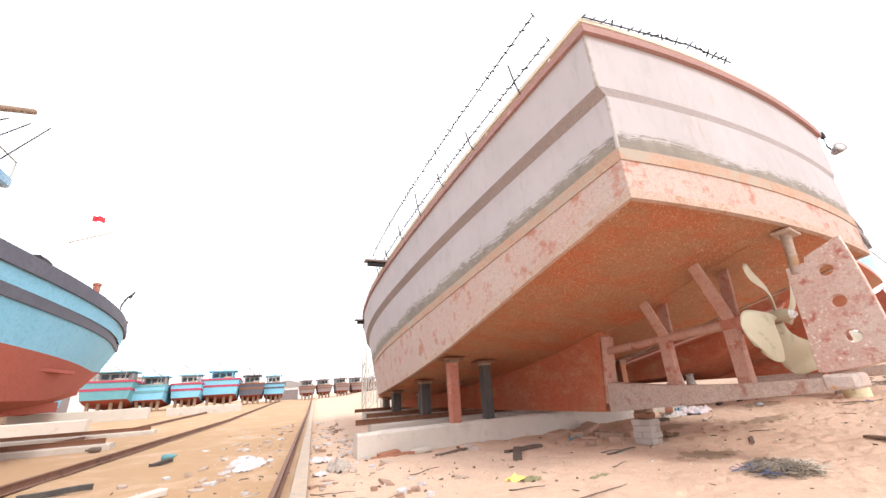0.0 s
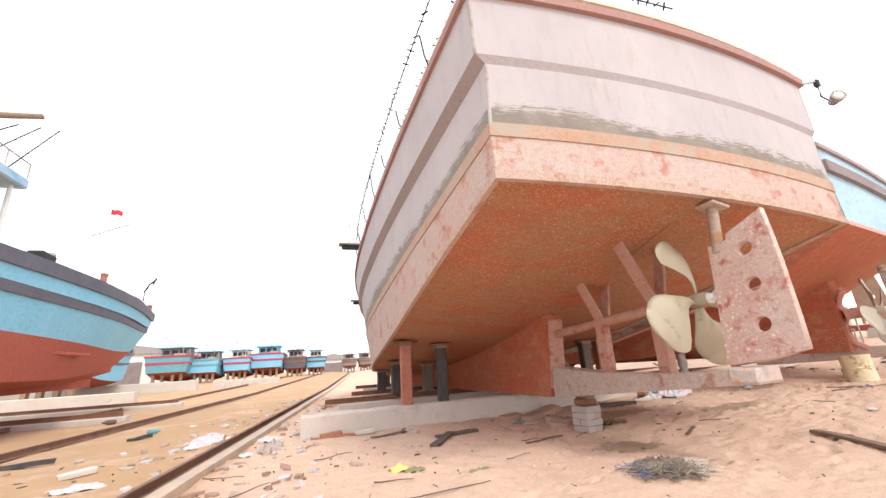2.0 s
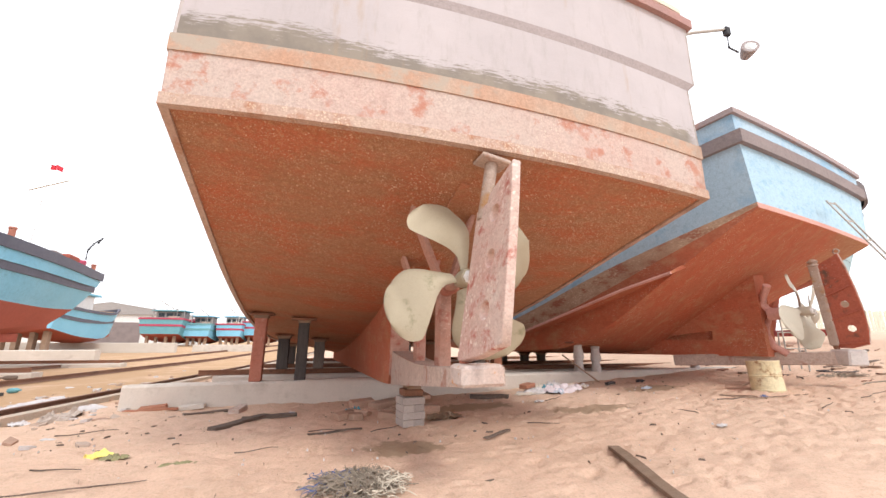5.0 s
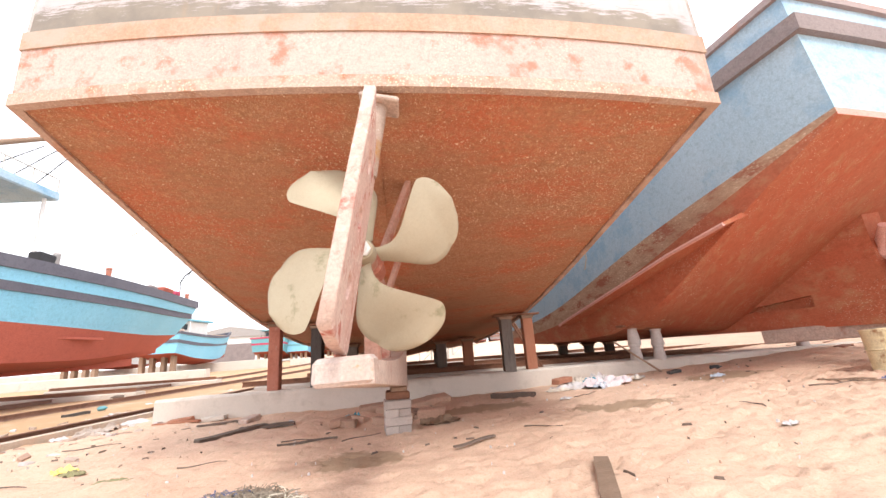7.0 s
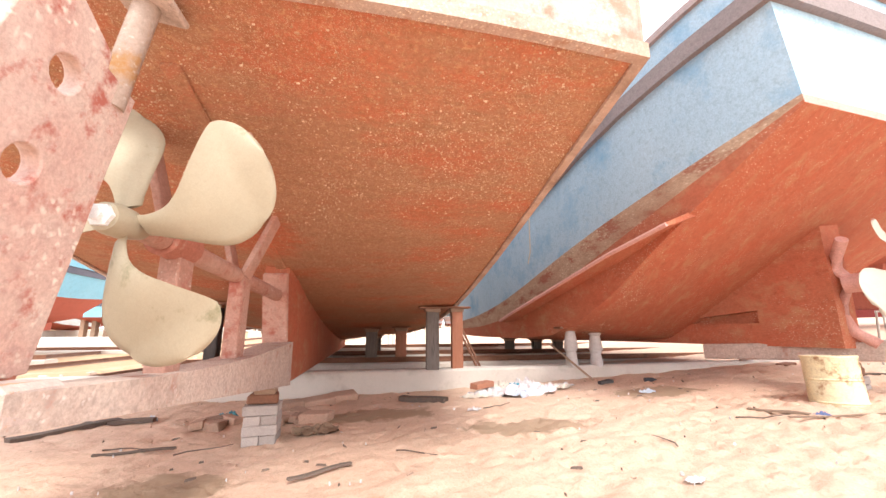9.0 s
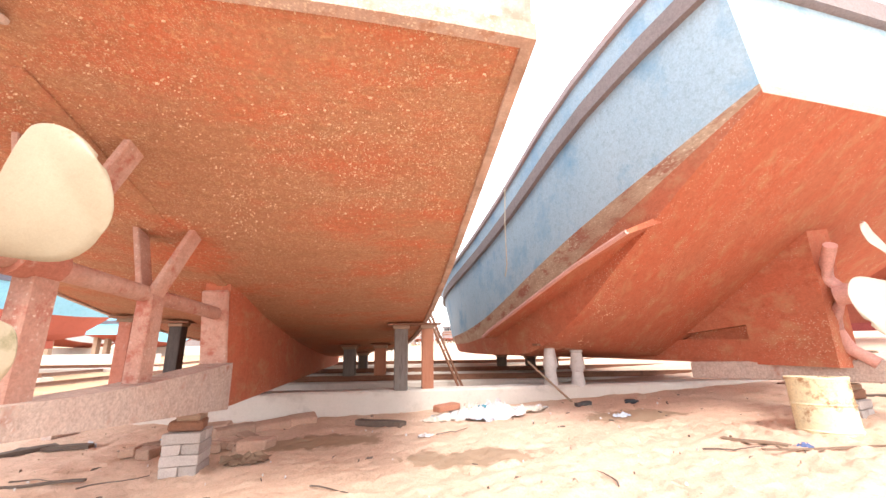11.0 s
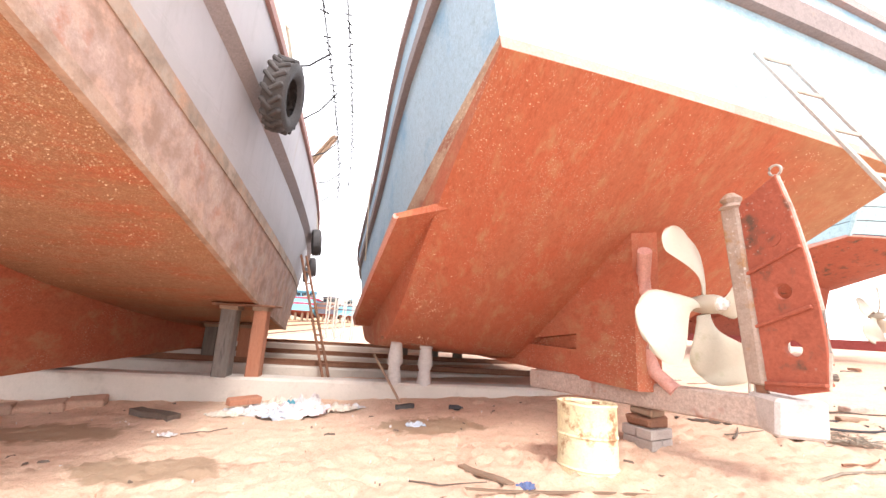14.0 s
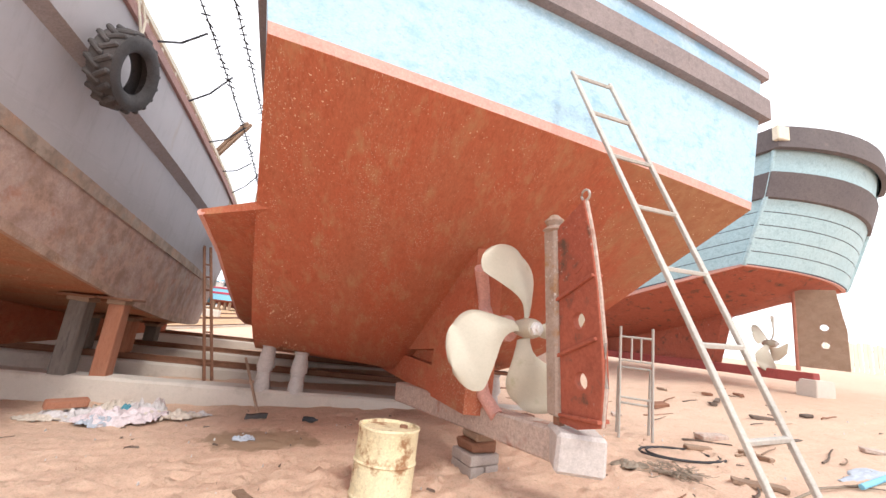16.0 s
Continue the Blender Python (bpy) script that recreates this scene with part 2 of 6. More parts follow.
ANTIFOUL_BARED = bared_corner()
ANTIFOUL_C = surface("antifouling_plain", (0.34, 0.095, 0.06), (0.40, 0.12, 0.075), 0.8, 10.0, 0.85, patch=(0.13, 0.075, 0.055), patch_at=(0.55, 0.66), patch_scale=4.0, specks=(0.5, 0.4, 0.34), speck_scale=20.0, speck_size=(0.06, 0.2))
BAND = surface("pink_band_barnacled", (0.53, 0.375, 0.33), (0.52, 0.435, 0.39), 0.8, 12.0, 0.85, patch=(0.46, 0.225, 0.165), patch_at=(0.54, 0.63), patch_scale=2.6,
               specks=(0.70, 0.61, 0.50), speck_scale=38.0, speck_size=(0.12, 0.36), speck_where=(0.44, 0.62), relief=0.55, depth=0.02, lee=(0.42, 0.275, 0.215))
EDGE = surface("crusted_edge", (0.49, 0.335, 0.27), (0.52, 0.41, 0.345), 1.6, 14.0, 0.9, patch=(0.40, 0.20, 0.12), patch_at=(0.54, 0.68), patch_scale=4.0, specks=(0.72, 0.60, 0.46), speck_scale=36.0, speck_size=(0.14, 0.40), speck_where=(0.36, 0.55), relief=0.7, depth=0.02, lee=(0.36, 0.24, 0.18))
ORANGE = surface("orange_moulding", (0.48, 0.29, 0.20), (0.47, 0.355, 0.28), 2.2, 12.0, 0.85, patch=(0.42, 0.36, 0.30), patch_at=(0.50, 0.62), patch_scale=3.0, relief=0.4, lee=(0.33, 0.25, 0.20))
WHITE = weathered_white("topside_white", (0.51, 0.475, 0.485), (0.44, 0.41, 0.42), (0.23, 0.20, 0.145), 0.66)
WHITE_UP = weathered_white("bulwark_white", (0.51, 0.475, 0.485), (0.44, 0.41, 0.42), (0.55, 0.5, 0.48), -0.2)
# grey-brown ledge colour, darkened for the shade under the bulwark's overhang
STEP = surface("step_shaded_grey", (0.37, 0.32, 0.315), (0.32, 0.28, 0.275), 1.0, 14.0, 0.8, patch=(0.36, 0.25, 0.15), patch_at=(0.66, 0.72))
RAILRED = surface("rail_red", (0.39, 0.215, 0.19), (0.36, 0.23, 0.21), 1.0, 14.0, 0.75, patch=(0.5, 0.33, 0.28), patch_at=(0.6, 0.7), patch_scale=3.0)
RAILGREY = surface("rail_grey_brown", (0.36, 0.285, 0.275), (0.33, 0.28, 0.28), 1.2, 14.0, 0.8, patch=(0.40, 0.25, 0.21), patch_at=(0.56, 0.68), patch_scale=3.0)
CREAM = plain("cream_paint", (0.66, 0.61, 0.50), 0.7)
BLUE = surface("light_blue_paint", (0.36, 0.52, 0.645), (0.42, 0.57, 0.68), 0.6, 12.0, 0.7, patch=(0.17, 0.37, 0.57), patch_at=(0.50, 0.70), patch_scale=0.9,
               specks=(0.16, 0.3, 0.38), speck_scale=8.0, speck_size=(0.03, 0.1), speck_where=(0.5, 0.6), relief=0.2, depth=0.008)
BLUE_STERN = surface("pale_blue_transom", (0.37, 0.55, 0.68), (0.43, 0.61, 0.72), 0.7, 12.0, 0.7, patch=(0.26, 0.45, 0.60), patch_at=(0.52, 0.70), patch_scale=5.0, stretch=(1, 1, 1.4), specks=(0.12, 0.2, 0.26), speck_scale=9.0, speck_size=(0.03, 0.09), speck_where=(0.48, 0.58),
                     relief=0.2, depth=0.008)
BROWNEDGE = surface("worn_brown_band", (0.39, 0.235, 0.16), (0.50, 0.37, 0.26), 2.2, 11.0, 0.9, stretch=(1, 0.55, 1.4), patch=(0.33, 0.13, 0.085), patch_at=(0.5, 0.62), patch_scale=3.2,
                    specks=(0.62, 0.48, 0.36), speck_scale=20.0, speck_size=(0.14, 0.36), speck_where=(0.42, 0.56), relief=0.8, depth=0.03)
STRAKE = surface("dark_strake", (0.22, 0.185, 0.185), (0.28, 0.235, 0.23), 1.0, 12.0, 0.8, patch=(0.3, 0.22, 0.19), patch_at=(0.62, 0.74))
DARKBAND = surface("dark_band", (0.115, 0.10, 0.105), (0.15, 0.13, 0.13), 1.0, 12.0, 0.8, patch=(0.24, 0.19, 0.17), patch_at=(0.64, 0.74))
PINK = surface("pink_edge", (0.66, 0.37, 0.32), (0.6, 0.32, 0.27), 1.4, 14.0, 0.8)
PALEBLUE_WOOD = surface("pale_blue_planks", (0.36, 0.52, 0.57), (0.42, 0.57, 0.61), 0.9, 12.0, 0.75, patch=(0.28, 0.4, 0.45), patch_at=(0.6, 0.72))
SKYBLUE = surface("sky_blue_paint", (0.20, 0.50, 0.68), (0.25, 0.55, 0.72), 0.5, 9.0, 0.6)
NAVY = surface("dark_stripe", (0.10, 0.10, 0.13), (0.13, 0.13, 0.16), 0.8, 9.0, 0.7)
RUSTRED = surface("red_hull_paint", (0.42, 0.11, 0.075), (0.37, 0.10, 0.07), 0.6, 8.0, 0.8)
PROP = surface("cast_bronze_dulled", (0.40, 0.35, 0.255), (0.35, 0.305, 0.22), 1.6, 30.0, 0.5, patch=(0.20, 0.19, 0.11), patch_at=(0.60, 0.70), patch_scale=2.6, specks=(0.30, 0.26, 0.18), speck_scale=26.0, speck_size=(0.03, 0.10), speck_where=(0.46, 0.6), metal=0.15, relief=0.05, depth=0.002, grainy=0.07)
PROP_PALE = surface("cast_bronze_pale", (0.50, 0.465, 0.385), (0.45, 0.42, 0.345), 1.6, 30.0, 0.5, patch=(0.36, 0.34, 0.24), patch_at=(0.60, 0.74), patch_scale=3.4, specks=(0.30, 0.26, 0.18), speck_scale=26.0, speck_size=(0.03, 0.10), speck_where=(0.46, 0.6), metal=0.15, relief=0.05, depth=0.002, grainy=0.07)
RUDDER = surface("rudder_pink_scaled", (0.54, 0.345, 0.295), (0.59, 0.50, 0.44), 1.6, 14.0, 0.85, patch=(0.40, 0.13, 0.10), patch_at=(0.54, 0.66), patch_scale=5.0,
                 specks=(0.74, 0.66, 0.58), speck_scale=15.0, speck_size=(0.12, 0.34), speck_where=(0.40, 0.56), relief=0.5, depth=0.012)
STEEL = surface("rusty_red_steel", (0.40, 0.15, 0.10), (0.45, 0.2, 0.15), 1.6, 14.0, 0.85, patch=(0.5, 0.33, 0.27), patch_at=(0.6, 0.7), patch_scale=5.0)
STEELPINK = surface("scaled_pink_steel", (0.46, 0.235, 0.18), (0.50, 0.33, 0.27), 1.8, 14.0, 0.88, patch=(0.38, 0.13, 0.095), patch_at=(0.54, 0.66), patch_scale=4.5, specks=(0.66, 0.54, 0.45), speck_scale=22.0, speck_size=(0.1, 0.28), relief=0.5)
STOCK = surface("rusted_stock", (0.36, 0.27, 0.22), (0.42, 0.34, 0.29), 2.0, 14.0, 0.9, patch=(0.36, 0.19, 0.075), patch_at=(0.52, 0.64), patch_scale=3.0, specks=(0.62, 0.56, 0.5), speck_scale=20.0, speck_size=(0.08, 0.24), relief=0.6)
SHOE = surface("shoe_scaled", (0.48, 0.37, 0.315), (0.53, 0.44, 0.385), 1.6, 10.0, 0.9, grainy=0.3, patch=(0.36, 0.18, 0.135), patch_at=(0.57, 0.68), patch_scale=4.0, specks=(0.68, 0.6, 0.55),
               speck_scale=16.0, speck_size=(0.1, 0.28), relief=0.5)
RUST = surface("brown_rust", (0.22, 0.105, 0.065), (0.28, 0.14, 0.09), 1.6, 14.0, 0.9, patch=(0.14, 0.075, 0.055), relief=0.4)
BLACKPOST = surface("blackened_timber", (0.06, 0.055, 0.055), (0.11, 0.10, 0.095), 2.0, 12.0, 0.9, stretch=(4, 4, 0.5), relief=0.5)
GREYPOST = surface("grey_timber", (0.15, 0.13, 0.115), (0.23, 0.205, 0.185), 2.0, 12.0, 0.9, stretch=(4, 4, 0.5), patch=(0.1, 0.09, 0.085), relief=0.5)
REDPOST = surface("red_brown_timber", (0.36, 0.15, 0.09), (0.42, 0.2, 0.13), 2.0, 12.0, 0.9, stretch=(4, 4, 0.5), relief=0.5)
CONCRETE = surface("concrete_beam", (0.63, 0.57, 0.51), (0.55, 0.495, 0.44), 0.9, 16.0, 0.92, patch=(0.42, 0.37, 0.32), patch_at=(0.56, 0.74), patch_scale=1.5, relief=0.25, depth=0.01, grainy=0.07)
BLOCK = surface("grey_block", (0.47, 0.41, 0.375), (0.40, 0.345, 0.315), 2.0, 26.0, 0.95, relief=0.5, depth=0.01, per_thing=0.16)
WHITEPOST = surface("white_cast_post", (0.62, 0.58, 0.56), (0.54, 0.5, 0.48), 2.0, 18.0, 0.85, patch=(0.42, 0.37, 0.33))
WOOD = surface("weathered_wood", (0.27, 0.18, 0.125), (0.34, 0.24, 0.175), 1.5, 18.0, 0.9, stretch=(1, 4, 4), relief=0.5, per_thing=0.25)
DARKWOOD = surface("dark_wood", (0.12, 0.09, 0.075), (0.17, 0.13, 0.105), 1.5, 18.0, 0.9, relief=0.5, per_thing=0.25)
YELLOWDRUM = surface("pale_yellow_drum", (0.71, 0.62, 0.39), (0.74, 0.67, 0.47), 1.5, 16.0, 0.7, patch=(0.34, 0.19, 0.10), patch_at=(0.55, 0.64), patch_scale=3.4, specks=(0.30, 0.15, 0.07), speck_scale=17.0, speck_size=(0.06, 0.14), speck_where=(0.45, 0.6), relief=0.2)
DRIFT = surface("bleached_driftwood", (0.46, 0.36, 0.30), (0.54, 0.43, 0.36), 2.0, 18.0, 0.95, stretch=(1, 4, 4), relief=0.6)
ALU = surface("painted_pale_metal", (0.50, 0.48, 0.44), (0.42, 0.40, 0.37), 2.0, 20.0, 0.6, patch=(0.36, 0.28, 0.22), patch_at=(0.66, 0.76), metal=0.2)
RAILSTEEL = surface("rail_rust", (0.20, 0.11, 0.08), (0.26, 0.15, 0.11), 1.5, 16.0, 0.8, patch=(0.12, 0.07, 0.055), relief=0.3)
RUBBER = surface("tyre_rubber", (0.075, 0.07, 0.07), (0.11, 0.10, 0.10), 3.0, 20.0, 0.8, relief=0.4)
ROPE = plain("pale_rope", (0.55, 0.49, 0.40), 0.9)
CLOTH = surface("white_sacking", (0.66, 0.63, 0.63), (0.56, 0.53, 0.53), 3.0, 14.0, 0.9, patch=(0.42, 0.33, 0.32), patch_at=(0.56, 0.68), patch_scale=5.0, relief=0.6)
TEAL = plain("teal_cloth", (0.08, 0.26, 0.33), 0.9)
YELLOW = plain("yellow_plastic", (0.80, 0.70, 0.20), 0.5)
GREEN = plain("dull_green", (0.25, 0.235, 0.13), 0.9)
NETTING = surface("fishing_net", (0.23, 0.19, 0.15), (0.34, 0.28, 0.22), 6.0, 30.0, 0.95, relief=0.8)
BLUENET = plain("blue_twine", (0.10, 0.13, 0.25), 0.9)
REDFLAG = plain("red_cloth", (0.62, 0.05, 0.07), 0.8)
BLACK = plain("black_iron", (0.04, 0.04, 0.045), 0.7)
GLASS = plain("dark_window", (0.04, 0.05, 0.06), 0.15)
LAMPGLASS = plain("lamp_glass", (0.5, 0.52, 0.52), 0.2)
WHITEPAINT = plain("white_paint", (0.70, 0.70, 0.69), 0.6)
DAMP = surface("damp_sand", (0.23, 0.155, 0.105), (0.27, 0.185, 0.125), 2.0, 20.0, 0.9, relief=0.4)
ROOFGREY = plain("roof_sheet", (0.33, 0.31, 0.30), 0.8)
TEALPAINT = surface("teal_hull_paint", (0.13, 0.33, 0.38), (0.17, 0.38, 0.43), 0.5, 6.0, 0.7)
CRIMSON = plain("crimson_stripe", (0.42, 0.06, 0.11), 0.7)


# ---- mesh helpers ----
def mesh_of(name, verts, faces, material, smooth=0.0, uvs=None):
    me = bpy.data.meshes.new(name)
    me.from_pydata([tuple(v) for v in verts], [], faces)
    me.materials.append(material)
    if uvs is not None:
        layer = me.uv_layers.new(name="UVMap")
        for loop in me.loops:
            layer.data[loop.index].uv = uvs[loop.vertex_index]
    if smooth:
        me.polygons.foreach_set("use_smooth", [True] * len(me.polygons))
        me.set_sharp_from_angle(angle=radians(smooth))
    me.update()
    return me


def from_bm(name, bm, material, smooth=0.0):
    bmesh.ops.recalc_face_normals(bm, faces=bm.faces[:])
    me = bpy.data.meshes.new(name)
    bm.to_mesh(me)
    bm.free()
    me.materials.append(material)
    if smooth:
        me.polygons.foreach_set("use_smooth", [True] * len(me.polygons))
        me.set_sharp_from_angle(angle=radians(smooth))
    return me


def part(name, data, parent, label="", at=None):
    ob = new(name, data)
    ob.parent = parent
    if at is not None:
        ob.matrix_basis = at
    if label:
        ob["label"] = label
    return ob


def thing(name, label, category, m=None, group="", kind=""):
    e = new(name)
    e.empty_display_size = 0.2
    if m is not None:
        e.matrix_basis = m
    return tagged(e, label, category, group, kind)


def solid(name, data, label, category, m=None, group="", kind=""):
    ob = new(name, data)
    if m is not None:
        ob.matrix_basis = m
    return tagged(ob, label, category, group, kind)


def box_bm(sx, sy, sz, bev=0.01, at=(0, 0, 0), jitter=0.0, rnd=None):
    """A bevelled box with its base centre at the given place."""
    bm = bmesh.new()
    bmesh.ops.create_cube(bm, size=1)
    for v in bm.verts:
        v.co = Vector((v.co.x * sx, v.co.y * sy, (v.co.z + 0.5) * sz))
        if jitter:
            v.co += Vector([(rnd or random).uniform(-jitter, jitter) for _ in range(3)])
        v.co += Vector(at)
    if bev:
        bmesh.ops.bevel(bm, geom=bm.edges[:], offset=bev, segments=1, affect="EDGES", profile=0.5)
    return bm


def box(name, material, sx, sy, sz, bev=0.01, at=(0, 0, 0), jitter=0.0, rnd=None):
    return from_bm(name, box_bm(sx, sy, sz, bev, at, jitter, rnd), material)


def tube(name, material, points, radius, sides=8, taper=None):
    """A round bar through points."""
    verts, faces = [], []
    pts = [Vector(p) for p in points]
    for i, p in enumerate(pts):
        d = (pts[min(i + 1, len(pts) - 1)] - pts[max(i - 1, 0)]).normalized()
        a = d.cross(Vector((0, 0, 1)))
        if a.length < 1e-3:
            a = d.cross(Vector((1, 0, 0)))
        a.normalize()
        b = d.cross(a)
        r = radius if taper is None else radius + (taper - radius) * i / (len(pts) - 1)
        for k in range(sides):
            w = 2 * math.pi * k / sides
            verts.append(p + (a * math.cos(w) + b * math.sin(w)) * r)
    for i in range(len(pts) - 1):
        for k in range(sides):
            q = (k + 1) % sides
            faces.append((i * sides + k, i * sides + q, (i + 1) * sides + q, (i + 1) * sides + k))
    faces.append(tuple(range(sides))[::-1])
    faces.append(tuple(range((len(pts) - 1) * sides, len(pts) * sides)))
    return mesh_of(name, verts, faces, material, 50)


def lathe(name, material, profile, sides=32, smooth=40):
    """Turned shape from (radius, height) pairs about z."""
    verts, faces = [], []
    for r, z in profile:
        for k in range(sides):
            a = 2 * math.pi * k / sides
            verts.append((r * math.cos(a), r * math.sin(a), z))
    for i in range(len(profile) - 1):
        for k in range(sides):
            q = (k + 1) % sides
            faces.append((i * sides + k, i * sides + q, (i + 1) * sides + q, (i + 1) * sides + k))
    faces.append(tuple(range(sides))[::-1])
    faces.append(tuple(range((len(profile) - 1) * sides, len(profile) * sides)))
    return mesh_of(name, verts, faces, material, smooth)


def bar(name, material, p, q, width, depth, bev=0.01, side=(1, 0, 0)):
    """A rectangular bar from p to q."""
    p, q = Vector(p), Vector(q)
    d = q - p
    z = d.normalized()
    x = (Vector(side) - z * Vector(side).dot(z)).normalized()
    y = z.cross(x)
    m = Matrix((x, y, z)).transposed().to_4x4()
    m.translation = p
    bm = box_bm(width, depth, d.length, bev)
    bm.transform(m)
    return from_bm(name, bm, material)


def plate(name, material, outline, holes, thick, bev=0.0):
    """A flat plate in local x, z with round holes through it; y is its thickness."""
    cu = bpy.data.curves.new(name, "CURVE")
    cu.dimensions, cu.fill_mode, cu.extrude, cu.bevel_depth, cu.bevel_resolution = "2D", "BOTH", thick / 2 - bev, bev, 1
    rings = [outline] + [[(cx + r * math.cos(2 * math.pi * k / 20), cz + r * math.sin(2 * math.pi * k / 20)) for k in range(20)] for cx, cz, r in holes]
    for ring in rings:
        sp = cu.splines.new("POLY")
        sp.points.add(len(ring) - 1)
        for pt, (a, b) in zip(sp.points, ring):
            pt.co = (a, b, 0, 1)
        sp.use_cyclic_u = True
    ob = bpy.data.objects.new(name, cu)
    me = bpy.data.meshes.new_from_object(ob)
    bpy.data.objects.remove(ob)
    me.transform(Matrix(((1, 0, 0, 0), (0, 0, -1, 0), (0, 1, 0, 0), (0, 0, 0, 1))))
    bm = bmesh.new()
    bm.from_mesh(me)
    bmesh.ops.remove_doubles(bm, verts=bm.verts[:], dist=1e-4)
    bm.to_mesh(me)
    bm.free()
    me.materials.clear()
    me.materials.append(material)
    return me


def ground_z(x, y):
    """Height of the sand: level by the rails, rising gently towards +x."""
    t = min(max((x - 7.0) / 26.0, 0), 1.4)
    z = 1.25 * t
    e = min(max((x - 17.5) / 7.0, 0), 1)
    z += 0.42 * e * e * (3 - 2 * e)
    far = min(max((y - 30) / 40, 0), 1)
    z += 0.55 * far * (1 if x < 8 else 0.4)
    return z


# ---- ground ----
def axis(lo, hi, near_lo, near_hi, step, grow):
    vals = list(np.arange(near_lo, near_hi + 1e-6, step))
    s, v = step, near_hi
    while v < hi:
        s *= grow
        v += s
        vals.append(min(v, hi))
    s, v = step, near_lo
    while v > lo:
        s *= grow
        v -= s
        vals.insert(0, max(v, lo))
    return vals


def build_ground():
    xs, ys = axis(-700, 700, -2, 19, 0.07, 1.22), axis(-60, 900, 2.2, 8.9, 0.055, 1.2)
    verts, faces = [], []
    # footprints: shallow oval pits with a pushed-up rim, kept in a coarse table
    rnd, prints = random.Random(12), {}
    for _ in range(2600):
        fx, fy = rnd.uniform(-1.5, 19), rnd.uniform(2.2, 8.8)
        if rnd.random() < 0.45:
            fx, fy = rnd.gauss(13.5, 2.6), rnd.uniform(2.4, 6.5)
        rec = (fx, fy, rnd.uniform(0, 6.3), rnd.uniform(0.07, 0.15), rnd.uniform(0.045, 0.07), rnd.uniform(0.012, 0.04))
        for a in (-1, 0, 1):
            for b in (-1, 0, 1):
                prints.setdefault((int(fx * 2) + a, int(fy * 2) + b), []).append(rec)
    for y in ys:
        for x in xs:
            z = ground_z(x, y)
            near = 1.0 if -6 < x < 24 and 0 < y < 14 else 0.3
            z += near * (0.03 * noise.noise((x * 1.1, y * 1.1, 0.3)) + 0.022 * noise.noise((x * 2.7, y * 2.7, 2.0)) - 0.03 * max(0, noise.noise((x * 4.2, y * 3.4, 5.0))) + 0.018 * noise.noise((x * 8.5, y * 8.5, 7.0)))
            # sand banked against the buried end of the first beam
            z += 0.05 * math.exp(-((x - 16.5) / 2.6) ** 2 - ((y - 8.7) / 0.9) ** 2)
            # hollow by the block stack
            z -= 0.06 * math.exp(-((x - 6.9) / 1.2) ** 2 - ((y - 5.4) / 0.8) ** 2)
            dent = 0.0
            for fx, fy, a, la, lb, deep in prints.get((int(x * 2), int(y * 2)), ()):
                c, d = math.cos(a), math.sin(a)
                q = math.hypot(((x - fx) * c + (y - fy) * d) / la, ((y - fy) * c - (x - fx) * d) / lb)
                if q < 2:
                    dent += deep * (0.45 * math.exp(-((q - 1.25) / 0.35) ** 2) - math.exp(-(q / 0.85) ** 4))
            verts.append((x, y, z + max(-0.06, min(0.035, dent))))
    w = len(xs)
    for j in range(len(ys) - 1):
        for i in range(w - 1):
            a = j * w + i
            faces.append((a, a + 1, a + w + 1, a + w))
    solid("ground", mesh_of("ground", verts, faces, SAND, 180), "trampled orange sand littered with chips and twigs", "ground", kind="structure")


build_ground()


